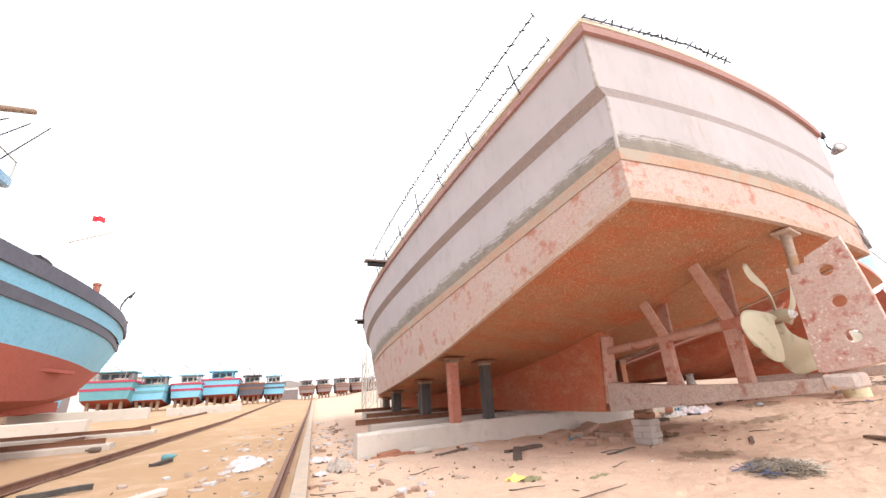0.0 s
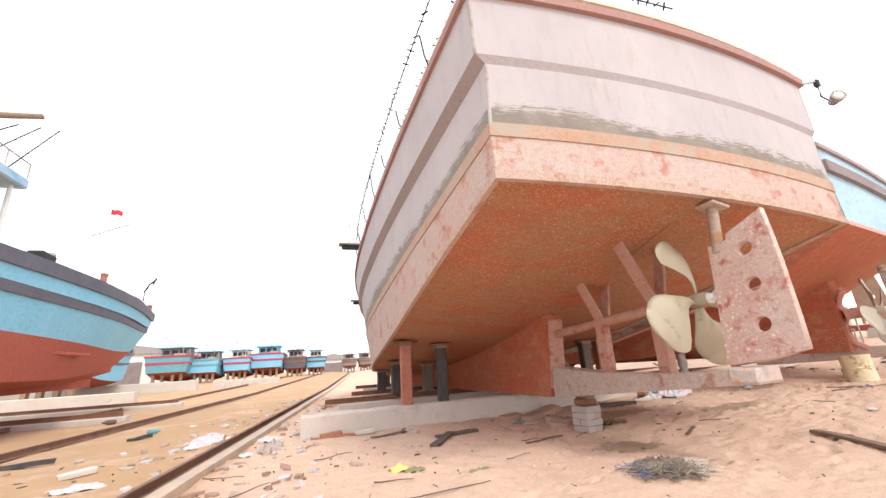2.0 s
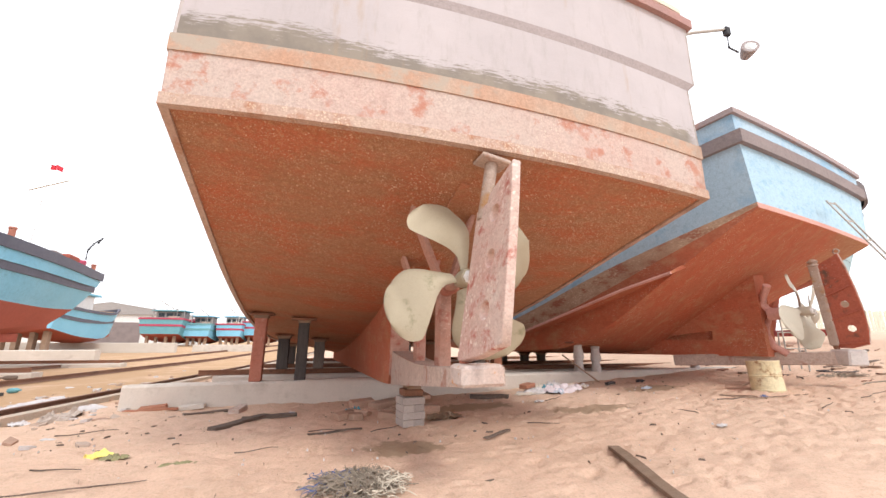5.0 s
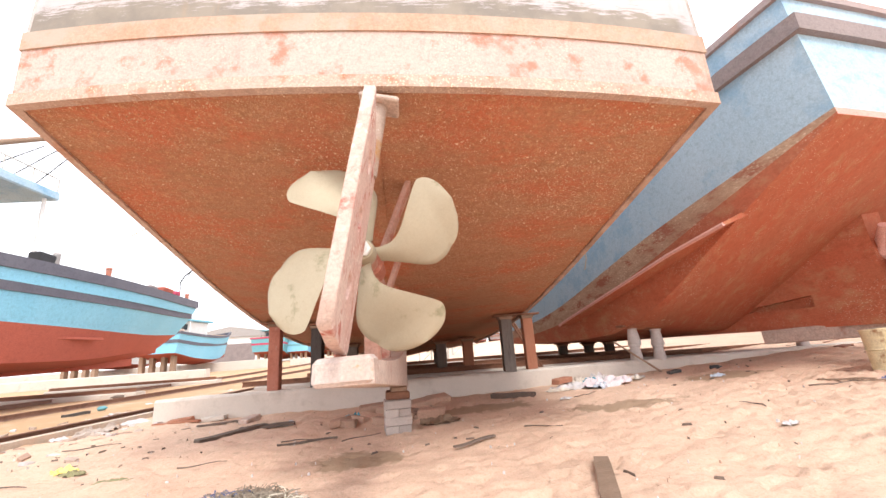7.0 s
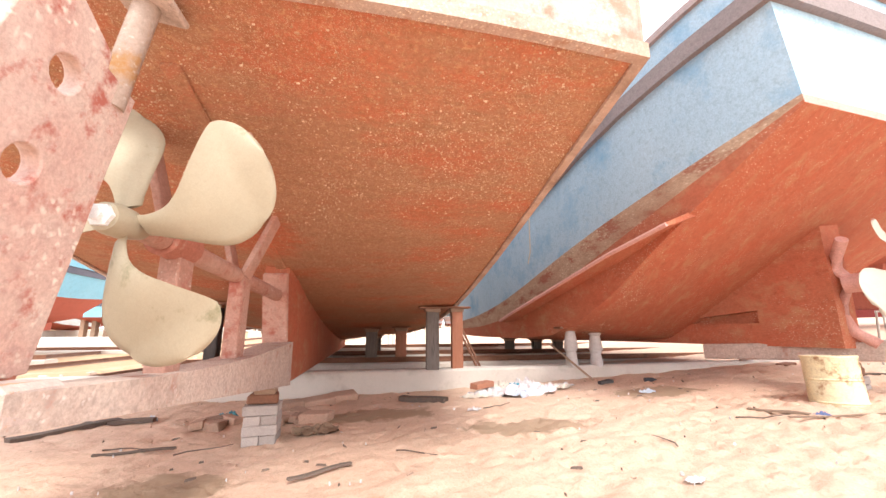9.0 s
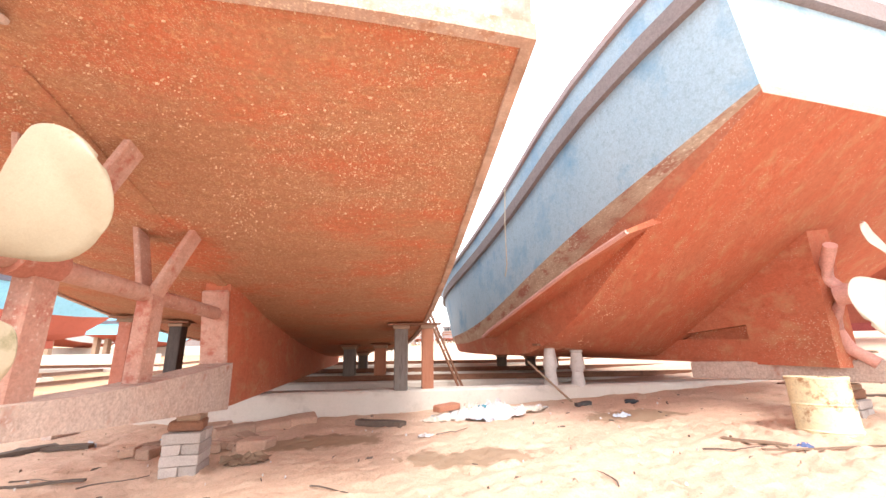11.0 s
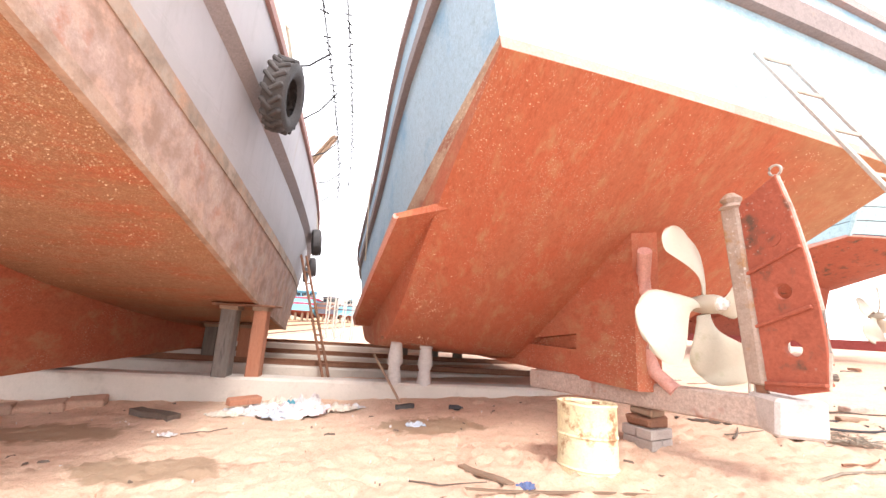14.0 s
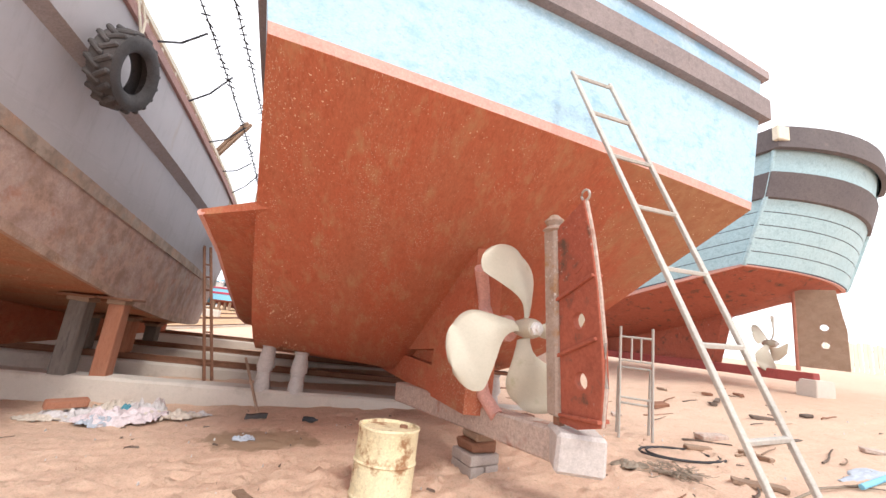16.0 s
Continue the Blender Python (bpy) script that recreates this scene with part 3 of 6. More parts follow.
# ---- boats ----
class Hull:
    """A hull described by half-widths and heights along its length at several levels."""

    def __init__(self, ox, oy, turn, slope, heel, bulge, length, levels, keel, stations=36, across=22):
        self.ox, self.oy, self.turn, self.slope, self.heel, self.bulge, self.length = ox, oy, radians(turn), slope, heel, bulge, length
        self.levels, self.keel, self.n, self.m = levels, keel, stations, across

    def place(self, u, s, z, w):
        back = -self.bulge * (1 - min(1, (u / max(w, 0.01)) ** 2)) * max(0, 1 - s / 1.5)
        return Vector((self.ox + u * math.cos(self.turn) - self.slope * s, self.oy + u * math.sin(self.turn) + s + back, z - self.heel * u))

    def wz(self, level, f, out=0.0, up=0.0):
        long, ws, zs, *rake = self.levels[level]
        t = np.linspace(0, 1, len(ws))
        w = float(np.interp(f, t, ws))
        z = float(np.interp(f, np.linspace(0, 1, len(zs)), zs))
        # rounder fairing between the knots
        e = 0.06
        if e < f < 1 - e:
            w = (w + float(np.interp(f - e, t, ws)) + float(np.interp(f + e, t, ws))) / 3
            z = (z + float(np.interp(f - e, np.linspace(0, 1, len(zs)), zs)) + float(np.interp(f + e, np.linspace(0, 1, len(zs)), zs))) / 3
        return max(w, 0.02) + out, z + up, f * self.length * long + (rake[0] * (1 - f) ** 2 if rake else 0)

    def ring(self, level, out=0.0, up=0.0):
        """Points from the bow along port, across the transom and back along starboard."""
        fs = [(i / self.n) ** 1.15 for i in range(self.n + 1)]
        pts = []
        for f in reversed(fs):
            w, z, s = self.wz(level, f, out, up)
            pts.append(self.place(-w, s - (out if f == 0 else -out * (f > 0.999)), z, w))
        w, z, s = self.wz(level, 0, out, up)
        for k in range(1, self.m):
            u = -w + 2 * w * k / self.m
            pts.append(self.place(u, s - out, z, w))
        for f in fs:
            w, z, s = self.wz(level, f, out, up)
            pts.append(self.place(w, s - (out if f == 0 else -out * (f > 0.999)), z, w))
        return pts

    def band(self, name, material, rings, smooth=35, stern=None):
        """Shell between rings, listed from below; stern: only the transom's part, or only the sides'."""
        a, b = self.n, self.n + self.m
        total = len(rings[0])
        verts, uvs, faces = [], [], []
        run = [0.0]
        for i in range(1, total):
            run.append(run[-1] + (rings[0][i] - rings[0][i - 1]).length)
        for j, r in enumerate(rings):
            verts += r
            uvs += [(run[i], j / (len(rings) - 1)) for i in range(total)]
        for j in range(len(rings) - 1):
            for i in range(total - 1):
                at_stern = a <= i < b
                if stern is None or stern == at_stern:
                    faces.append((j * total + i, j * total + i + 1, (j + 1) * total + i + 1, (j + 1) * total + i))
        used = sorted({v for f in faces for v in f})
        idx = {v: k for k, v in enumerate(used)}
        return mesh_of(name, [verts[v] for v in used], [tuple(idx[v] for v in f) for f in faces], material, smooth, [uvs[v] for v in used])

    def rows(self, level0, level1, count):
        a, b = self.ring(level0), self.ring(level1)
        return [[p.lerp(q, k / count) for p, q in zip(a, b)] for k in range(count + 1)]

    def swept(self, name, material, level, out, up, tall, thick, inner=0.0):
        """A square-edged strip that follows a level."""
        r = [self.ring(level, inner, up), self.ring(level, out, up), self.ring(level, out, up + tall), self.ring(level, inner, up + tall)]
        return self.band(name, material, r + [r[0]], 30)

    def bottom(self, name, material, level="chine", across=20, power=1.35, crown=0.0):
        verts, faces = [], []
        for i in range(self.n + 1):
            f = (i / self.n) ** 1.15
            w, z, s = self.wz(level, f)
            zc = float(np.interp(f, np.linspace(0, 1, len(self.keel)), self.keel))
            zc = z if i == 0 else zc
            for k in range(across + 1):
                t = -1 + 2 * k / across
                zz = zc + (z - zc) * abs(t) ** power
                zz += 0.012 * noise.noise((t * w * 1.4, s * 1.2, self.ox)) * (1 - abs(t)) * min(1, s)
                verts.append(self.place(t * w, s, zz, w))
        c = across + 1
        for i in range(self.n):
            for k in range(across):
                faces.append((i * c + k, (i + 1) * c + k, (i + 1) * c + k + 1, i * c + k + 1))
        return mesh_of(name, verts, faces, material, 40)

    def under(self, u, y, level="chine", power=1.35):
        """Height of the bottom at offset u and world y."""
        s = y - self.oy
        f = min(max(s / (self.length * self.levels[level][0]), 0), 1)
        w, z, _ = self.wz(level, f)
        zc = float(np.interp(f, np.linspace(0, 1, len(self.keel)), self.keel))
        return zc + (z - zc) * min(1, abs(u) / w) ** power - self.heel * u

    def deck(self, name, material, level, drop=0.5):
        r = self.ring(level, -0.1, -drop)
        return mesh_of(name, r, [tuple(range(len(r)))], material)


BLADE_R = (0.0, 0.16, 0.28, 0.34, 0.40, 0.46, 0.52, 0.58, 0.64, 0.69, 0.74)
BLADE_W = (0.07, 0.08, 0.12, 0.157, 0.20, 0.247, 0.29, 0.324, 0.35, 0.366, 0.375)


def blade_mesh(name, material, radius, root=0.13, twist=38):
    """One broad cambered screw blade, along +z, turning about y."""
    rows, cols = 26, 12
    verts, faces = [], []
    for side in (1, -1):
        for i in range(rows + 1):
            f = math.sin(math.pi / 2 * i / rows)
            r = root * 0.7 + (radius - root * 0.7) * f
            q = r / radius
            chord = 2 * radius * (float(np.interp(q, BLADE_R, BLADE_W)) if q < 0.74 else 0.375 * max(0.10, math.sqrt(max(0.0, 1 - ((q - 0.74) / 0.262) ** 2.2))))
            pitch = radians(twist + 26 * (1 - f))
            skew = radius * (0.15 * math.sin(math.pi * min(1, r / radius / 0.78)) - 0.07 * (r / radius) ** 3)
            for k in range(cols + 1):
                c = (k / cols - 0.5) * chord
                thick = 0.022 * (1 - 0.7 * f) * (1 - (2 * k / cols - 1) ** 2) + 0.003
                x = c * math.cos(pitch * 0.45) + skew
                y = c * math.sin(pitch * 0.45) - 0.05 * radius * math.cos((2 * k / cols - 1) * 1.4) * f + side * thick
                verts.append((x, y, r))
    n = (rows + 1) * (cols + 1)
    for o, flip in ((0, 1), (n, 0)):
        for i in range(rows):
            for k in range(cols):
                a = o + i * (cols + 1) + k
                q = (a, a + 1, a + cols + 2, a + cols + 1)
                faces.append(q[::-1] if flip else q)
    edge = [k for k in range(cols + 1)] + [i * (cols + 1) + cols for i in range(1, rows + 1)] + [rows * (cols + 1) + k for k in range(cols - 1, -1, -1)] + [i * (cols + 1) for i in range(rows - 1, 0, -1)]
    for a, b in zip(edge, edge[1:] + edge[:1]):
        faces.append((a, b, b + n, a + n))
    return mesh_of(name, verts, faces, material, 60)


def propeller(parent, m, radius, first, label, bronze):
    hub = lathe("propeller", bronze, [(0.04, -0.16), (0.07, -0.15), (0.085, -0.08), (0.10, 0.0), (0.10, 0.12), (0.085, 0.18), (0.02, 0.19)], 20)
    hub.transform(pose(0, 0, 0, 90, 0, 0))
    h = part("propeller", hub, parent, label, m)
    nut = lathe("shaft_nut", WHITEPAINT, [(0.07, 0.0), (0.07, 0.035), (0.04, 0.04), (0.04, 0.075), (0.02, 0.08)], 6, 20)
    nut.transform(pose(0, -0.18, 0, 90, 0, 0))
    part("shaft_nut", nut, h)
    b = blade_mesh("blade", bronze, radius)
    for k in range(4):
        part("blade", b, h, at=pose(0, 0, 0, 0, first + 90 * k, 0))
    return h


SHELL = nodes_of("dead_shells")
def shell_material():
    m, n, l, b = SHELL
    g = n.new("ShaderNodeNewGeometry")
    l.new(mix(n, l, g.outputs["Random Per Island"], (0.68, 0.50, 0.35), (0.44, 0.245, 0.14)), b.inputs["Base Color"])
    b.inputs["Roughness"].default_value = 0.9
    return m


SHELLS = shell_material()


def shell_crust(name, hull, y0, y1, count, wanted, seed, power, size, label, parent):
    """Dead barnacles on a hull's underside, each a small blunt cone, thick where wanted(u, y) says."""
    rnd = random.Random(seed)
    verts, faces, made = [], [], 0
    while made < count:
        y = rnd.uniform(y0, y1)
        f = (y - hull.oy) / (hull.length * hull.levels["chine"][0])
        w = hull.wz("chine", f)[0]
        u = rnd.uniform(-w, w) * 0.985
        spot = hull.place(u, y - hull.oy, 0, w)
        z = hull.under(u, y, "chine", power)
        along, x, y = y, spot.x, spot.y
        made += 1
        if rnd.random() > wanted(u / w, along) * (0.12 + 1.6 * max(0, 0.3 + 1.3 * noise.noise((x * 0.8, y * 0.8, seed)) + 0.7 * noise.noise((x * 2.6, y * 2.6, seed)) + 0.5 * noise.noise((x * 8, y * 8, seed)))):
            continue
        r = min(size * 2.7, size * math.exp(abs(rnd.gauss(0, 0.6))))
        o, a, n = len(verts), rnd.uniform(0, 3), 5
        st = rnd.uniform(0.7, 2.3)
        for k in range(n):
            q = a + k * 2 * math.pi / n
            verts.append((x + r * st * math.cos(q), y + r * math.sin(q), z + 0.02))
        for k in range(n):
            q = a + k * 2 * math.pi / n
            verts.append((x + 0.55 * r * st * math.cos(q), y + 0.55 * r * math.sin(q), z - 0.004 - 0.5 * r))
        for k in range(n):
            j = (k + 1) % n
            faces.append((o + k, o + n + k, o + n + j, o + j))
        faces.append(tuple(o + n + k for k in range(n)))
    ob = part(name, mesh_of(name, verts, faces, SHELLS), parent, label)
    tagged(ob, label, kind="stuff")


# the pale trawler, its stern towards the yard
H1 = Hull(7.07, 3.14, -0.6, 0.06, 0.035, 0.25, 20.6, dict(
    chine=(0.95, [3.24, 3.24, 3.18, 3.04, 2.78, 2.3, 1.65, 0.85, 0.02], [3.38, 2.78, 2.12, 1.66, 1.36, 1.2, 1.12, 1.1, 1.2]),
    line=(0.96, [3.25, 3.26, 3.24, 3.14, 2.92, 2.48, 1.85, 1.0, 0.02], [3.98, 3.6, 3.22, 2.9, 2.66, 2.48, 2.36, 2.3, 2.3]),
    step_low=(0.98, [3.22, 3.27, 3.28, 3.2, 3.02, 2.62, 1.97, 1.08, 0.03], [5.02, 4.75, 4.46, 4.16, 3.9, 3.68, 3.48, 3.38, 3.36]),
    step_up=(0.985, [3.36, 3.41, 3.42, 3.34, 3.16, 2.76, 2.11, 1.2, 0.04], [5.16, 4.89, 4.6, 4.3, 4.04, 3.82, 3.62, 3.52, 3.5]),
    rail=(1.0, [3.38, 3.46, 3.47, 3.39, 3.21, 2.82, 2.17, 1.26, 0.04], [6.16, 5.84, 5.5, 5.16, 4.88, 4.64, 4.44, 4.3, 4.24])),
    [3.38, 2.55, 1.92, 1.5, 1.2, 0.96, 0.82, 0.8, 0.95])


def build_trawler():
    t = thing("trawler", "pale grey fishing trawler with red barnacled bottom, propped on the slip", "boat")
    bot = H1.bottom("hull_bottom", ANTIFOUL, "chine")
    part("hull_bottom", bot, t, "orange-red antifouling crusted with barnacles")
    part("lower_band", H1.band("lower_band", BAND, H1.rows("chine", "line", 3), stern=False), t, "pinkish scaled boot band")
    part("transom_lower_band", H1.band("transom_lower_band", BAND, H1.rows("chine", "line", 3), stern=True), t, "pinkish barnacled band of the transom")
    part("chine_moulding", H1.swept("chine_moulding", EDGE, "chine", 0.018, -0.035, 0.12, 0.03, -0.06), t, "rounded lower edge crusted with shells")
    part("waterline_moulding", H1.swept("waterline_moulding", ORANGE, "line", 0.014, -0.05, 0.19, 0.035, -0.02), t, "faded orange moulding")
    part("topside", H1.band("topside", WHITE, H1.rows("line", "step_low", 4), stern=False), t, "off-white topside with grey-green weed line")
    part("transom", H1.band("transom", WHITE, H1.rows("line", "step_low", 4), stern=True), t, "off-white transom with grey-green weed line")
    part("step", H1.band("step", STEP, H1.rows("step_low", "step_up", 1)), t, "stepped ledge, grey-brown with its underside shade in the colour")
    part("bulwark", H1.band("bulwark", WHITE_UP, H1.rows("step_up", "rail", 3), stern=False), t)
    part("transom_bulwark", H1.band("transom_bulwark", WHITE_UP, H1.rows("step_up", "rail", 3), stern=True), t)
    part("rail_cap", H1.swept("rail_cap", RAILRED, "rail", 0.06, -0.02, 0.14, 0.06, -0.16), t, "dull red rail cap")
    part("upper_rail", H1.swept("upper_rail", CREAM, "rail", -0.02, 0.30, 0.08, 0.03, -0.09), t, "cream upper rail")
    part("deck", H1.deck("deck", WOOD, "rail", 0.6), t)
    r = H1.ring("rail", -0.06, 0.1)
    post = box("rail_post", CREAM, 0.05, 0.05, 0.26, 0.006)
    for i in [*range(6, 60, 4), *range(60, len(r) - 4)]:
        part("rail_post", post, t, at=Matrix.Translation(r[i]))
    shell_crust("barnacle_crust", H1, 3.2, 12.0, 42000, lambda u, y: max(0.03, 0.85 - 0.2 * (y - 3.2)), 5, 1.35, 0.0033, "crust of small cream barnacles", t)
    shell_crust("shell_crust", H1, 3.2, 10.0, 9000, lambda u, y: max(0.0, 0.6 - 0.22 * (y - 3.2)), 17, 1.35, 0.0044, "scattered larger cream barnacle shells", t)
    worn = surface("rubbed_corner", (0.38, 0.345, 0.325), (0.33, 0.285, 0.24), 2.5, 14.0, 0.9, patch=(0.48, 0.44, 0.43), patch_at=(0.46, 0.58), patch_scale=3.0, relief=0.5)
    for side in (-1, 1):
        for name, lo, hi, mat_ in (("corner_wear", "line", "step_low", worn), ("upper_corner_wear", "step_up", "rail", worn), ("band_corner", "chine", "line", BAND)):
            pts = []
            for k in range(6):
                a, b = H1.wz(lo, 0), H1.wz(hi, 0)
                w, z, s_ = (p + (q - p) * k / 5 for p, q in zip(a, b))
                pts.append(H1.place(side * (w - 0.022), s_ + 0.022, z, w))
            part(name, tube(name, mat_, pts, 0.029, 8), t)
    # keel, skeg and shoe
    verts, faces = [], []
    ys = [6.75, 7.3, 8.0, 9.0, 10.5, 12.0, 14.0, 16.5, 19.0]
    for i, y in enumerate(ys):
        cx = 7.07 - 0.06 * (y - 3.14) - 0.05
        half = 0.2 if i else 0.16
        low = 0.56 - 0.004 * (y - 6.7)
        top = H1.under(0, y) + 0.12
        for dx, z in ((-half, low), (half, low), (half * 1.1, top), (-half * 1.1, top)):
            verts.append((cx + dx, y if z == top or i else y + 0.25, z))
    for i in range(len(ys) - 1):
        for k in range(4):
            q = (k + 1) % 4
            faces.append((i * 4 + k, i * 4 + q, i * 4 + 4 + q, i * 4 + 4 + k))
    faces += [(0, 1, 2, 3), tuple(range(len(verts) - 4, len(verts)))]
    part("skeg", mesh_of("skeg", verts, faces, ANTIFOUL_B), t, "red painted deadwood ahead of the screw")
    part("stern_post", bar("stern_post", STEELPINK, (6.82, 6.95, 0.72), (6.80, 6.72, 2.15), 0.36, 0.06, 0.02), t, "pink scaled aft face of the deadwood")
    verts, faces = [], []
    for i in range(15):
        f = i / 14
        y = 2.72 + 4.19 * f
        sag = -0.09 * math.sin(math.pi * f)
        zt, zb = 1.11 + 0.05 * f + sag, 0.95 - 0.40 * f
        cx = 6.82 + 0.05 * f
        h = 0.195 + 0.012 * noise.noise((y * 3, 0, 0))
        verts += [(cx - h, y, zb), (cx + h, y, zb), (cx + h, y, zt), (cx - h, y, zt)]
    for i in range(14):
        for k in range(4):
            q = (k + 1) % 4
            faces.append((i * 4 + k, i * 4 + q, i * 4 + 4 + q, i * 4 + 4 + k))
    faces += [(0, 1, 2, 3), (56, 57, 58, 59)]
    part("keel_shoe", mesh_of("keel_shoe", verts, faces, SHOE), t, "scaled and chipped keel shoe")
    cap = from_bm("shoe_end", box_bm(0.41, 0.34, 0.19, 0.03, (6.81, 2.87, 0.945), 0.012, random.Random(3)), surface("shoe_flaked", (0.58, 0.5, 0.46), (0.5, 0.38, 0.33), 2.0, 12.0, 0.9, patch=(0.55, 0.26, 0.08), patch_at=(0.56, 0.64), patch_scale=5.0, relief=0.6))
    part("shoe_end", cap, t, "flaking pale and rust-stained shoe end")
    # shaft and its brackets
    part("shaft_tube", tube("shaft_tube", STEELPINK, [(6.86, 3.6, 2.03), (6.84, 5.2, 1.93), (6.82, 6.95, 1.82)], 0.085, 12), t)
    part("bearing_boss", tube("bearing_boss", STEEL, [(6.86, 3.85, 2.02), (6.86, 4.2, 2.0)], 0.13, 14), t)
    for y, zc, spread, name in ((4.05, 2.02, 0.46, "bracket"), (5.3, 1.92, 0.32, "bracket")):
        for sgn in (-1, 1):
            x = 6.86 + sgn * spread
            part(name, bar(name, STEELPINK, (6.86 + sgn * 0.05, y, zc), (x, y + 0.15, H1.under(x - 7.0, y) + 0.05), 0.06, 0.20, 0.01), t)
        part("bracket_post", bar("bracket_post", STEELPINK, (6.84, y + 0.05, 1.0), (6.85, y + 0.05, zc), 0.15, 0.22, 0.012), t)
    part("keel_strip", bar("keel_strip", ANTIFOUL, (6.95, 3.5, H1.under(0, 3.5) - 0.03), (6.85, 6.9, H1.under(0, 6.9) + 0.02), 0.14, 0.1, 0.01), t)
    propeller(t, pose(6.88, 3.42, 2.01), 0.945, 63, "dull bronze four-bladed propeller", PROP)
    # rudder, with three round holes
    outline = [(0.04, 1.17), (0.12, 1.16), (0.5, 1.22), (0.88, 1.33), (0.855, 1.65), (0.82, 2.0), (0.785, 2.35), (0.74, 2.7), (0.69, 3.02), (0.48, 2.92), (0.26, 2.82), (0.25, 2.74), (0.0, 2.70), (0.02, 2.1)]
    rud = plate("rudder", RUDDER, outline, [(0.50, 1.61, 0.10), (0.47, 2.10, 0.10), (0.44, 2.57, 0.10)], 0.09, 0.012)
    r1 = part("rudder", rud, t, "pink-red scaled rudder plate with three round holes", pose(6.735, 3.12, 1.2, 0, 9.4, 0) @ pose(0, 0, -1.2, 0, 0, -87))
    part("rudder_stock", tube("rudder_stock", STOCK, [(0.10, 0, 2.6), (0.10, 0, 3.32)], 0.07, 12), r1, "rusted round stock")
    part("rudder_pin", tube("rudder_pin", STEEL, [(0.10, 0, 1.02), (0.10, 0, 1.25)], 0.045, 12), r1)
    part("rudder_flange", box("rudder_flange", SHOE, 0.28, 0.34, 0.045, 0.012, (0.10, 0, 3.27)), r1, "pale scaled flange under the hull")
    return t


build_trawler()

# the blue trawler beside it
H2 = Hull(15.62, 4.72, 10.9, 0.2126, 0.02, 0.06, 18.0, dict(
    chine=(0.93, [2.64, 2.62, 2.52, 2.44, 2.35, 2.15, 1.65, 0.85, 0.02], [3.74, 2.55, 1.2, 1.02, 0.98, 0.98, 1.0, 1.08, 1.25]),
    belt=(0.935, [2.65, 2.66, 2.62, 2.54, 2.44, 2.25, 1.75, 0.92, 0.02], [3.77, 3.05, 2.3, 1.7, 1.35, 1.25, 1.25, 1.3, 1.4]),
    line=(0.94, [2.66, 2.68, 2.66, 2.58, 2.48, 2.32, 1.85, 1.0, 0.02], [3.84, 3.4, 2.88, 2.22, 1.75, 1.55, 1.5, 1.55, 1.65]),
    step_low=(0.98, [2.88, 2.92, 2.76, 2.66, 2.58, 2.44, 2.0, 1.15, 0.03], [4.98, 4.86, 4.3, 3.8, 3.42, 3.15, 3.0, 2.95, 3.0]),
    step_up=(0.985, [2.92, 2.98, 2.82, 2.72, 2.64, 2.5, 2.06, 1.2, 0.03], [5.24, 5.1, 4.55, 4.02, 3.62, 3.35, 3.2, 3.15, 3.2]),
    rail=(1.0, [2.98, 3.06, 2.88, 2.76, 2.68, 2.55, 2.12, 1.26, 0.03], [5.62, 5.48, 4.95, 4.4, 3.98, 3.68, 3.52, 3.47, 3.5])),
    [3.74, 2.4, 1.08, 0.95, 0.92, 0.92, 0.93, 1.0, 1.15])


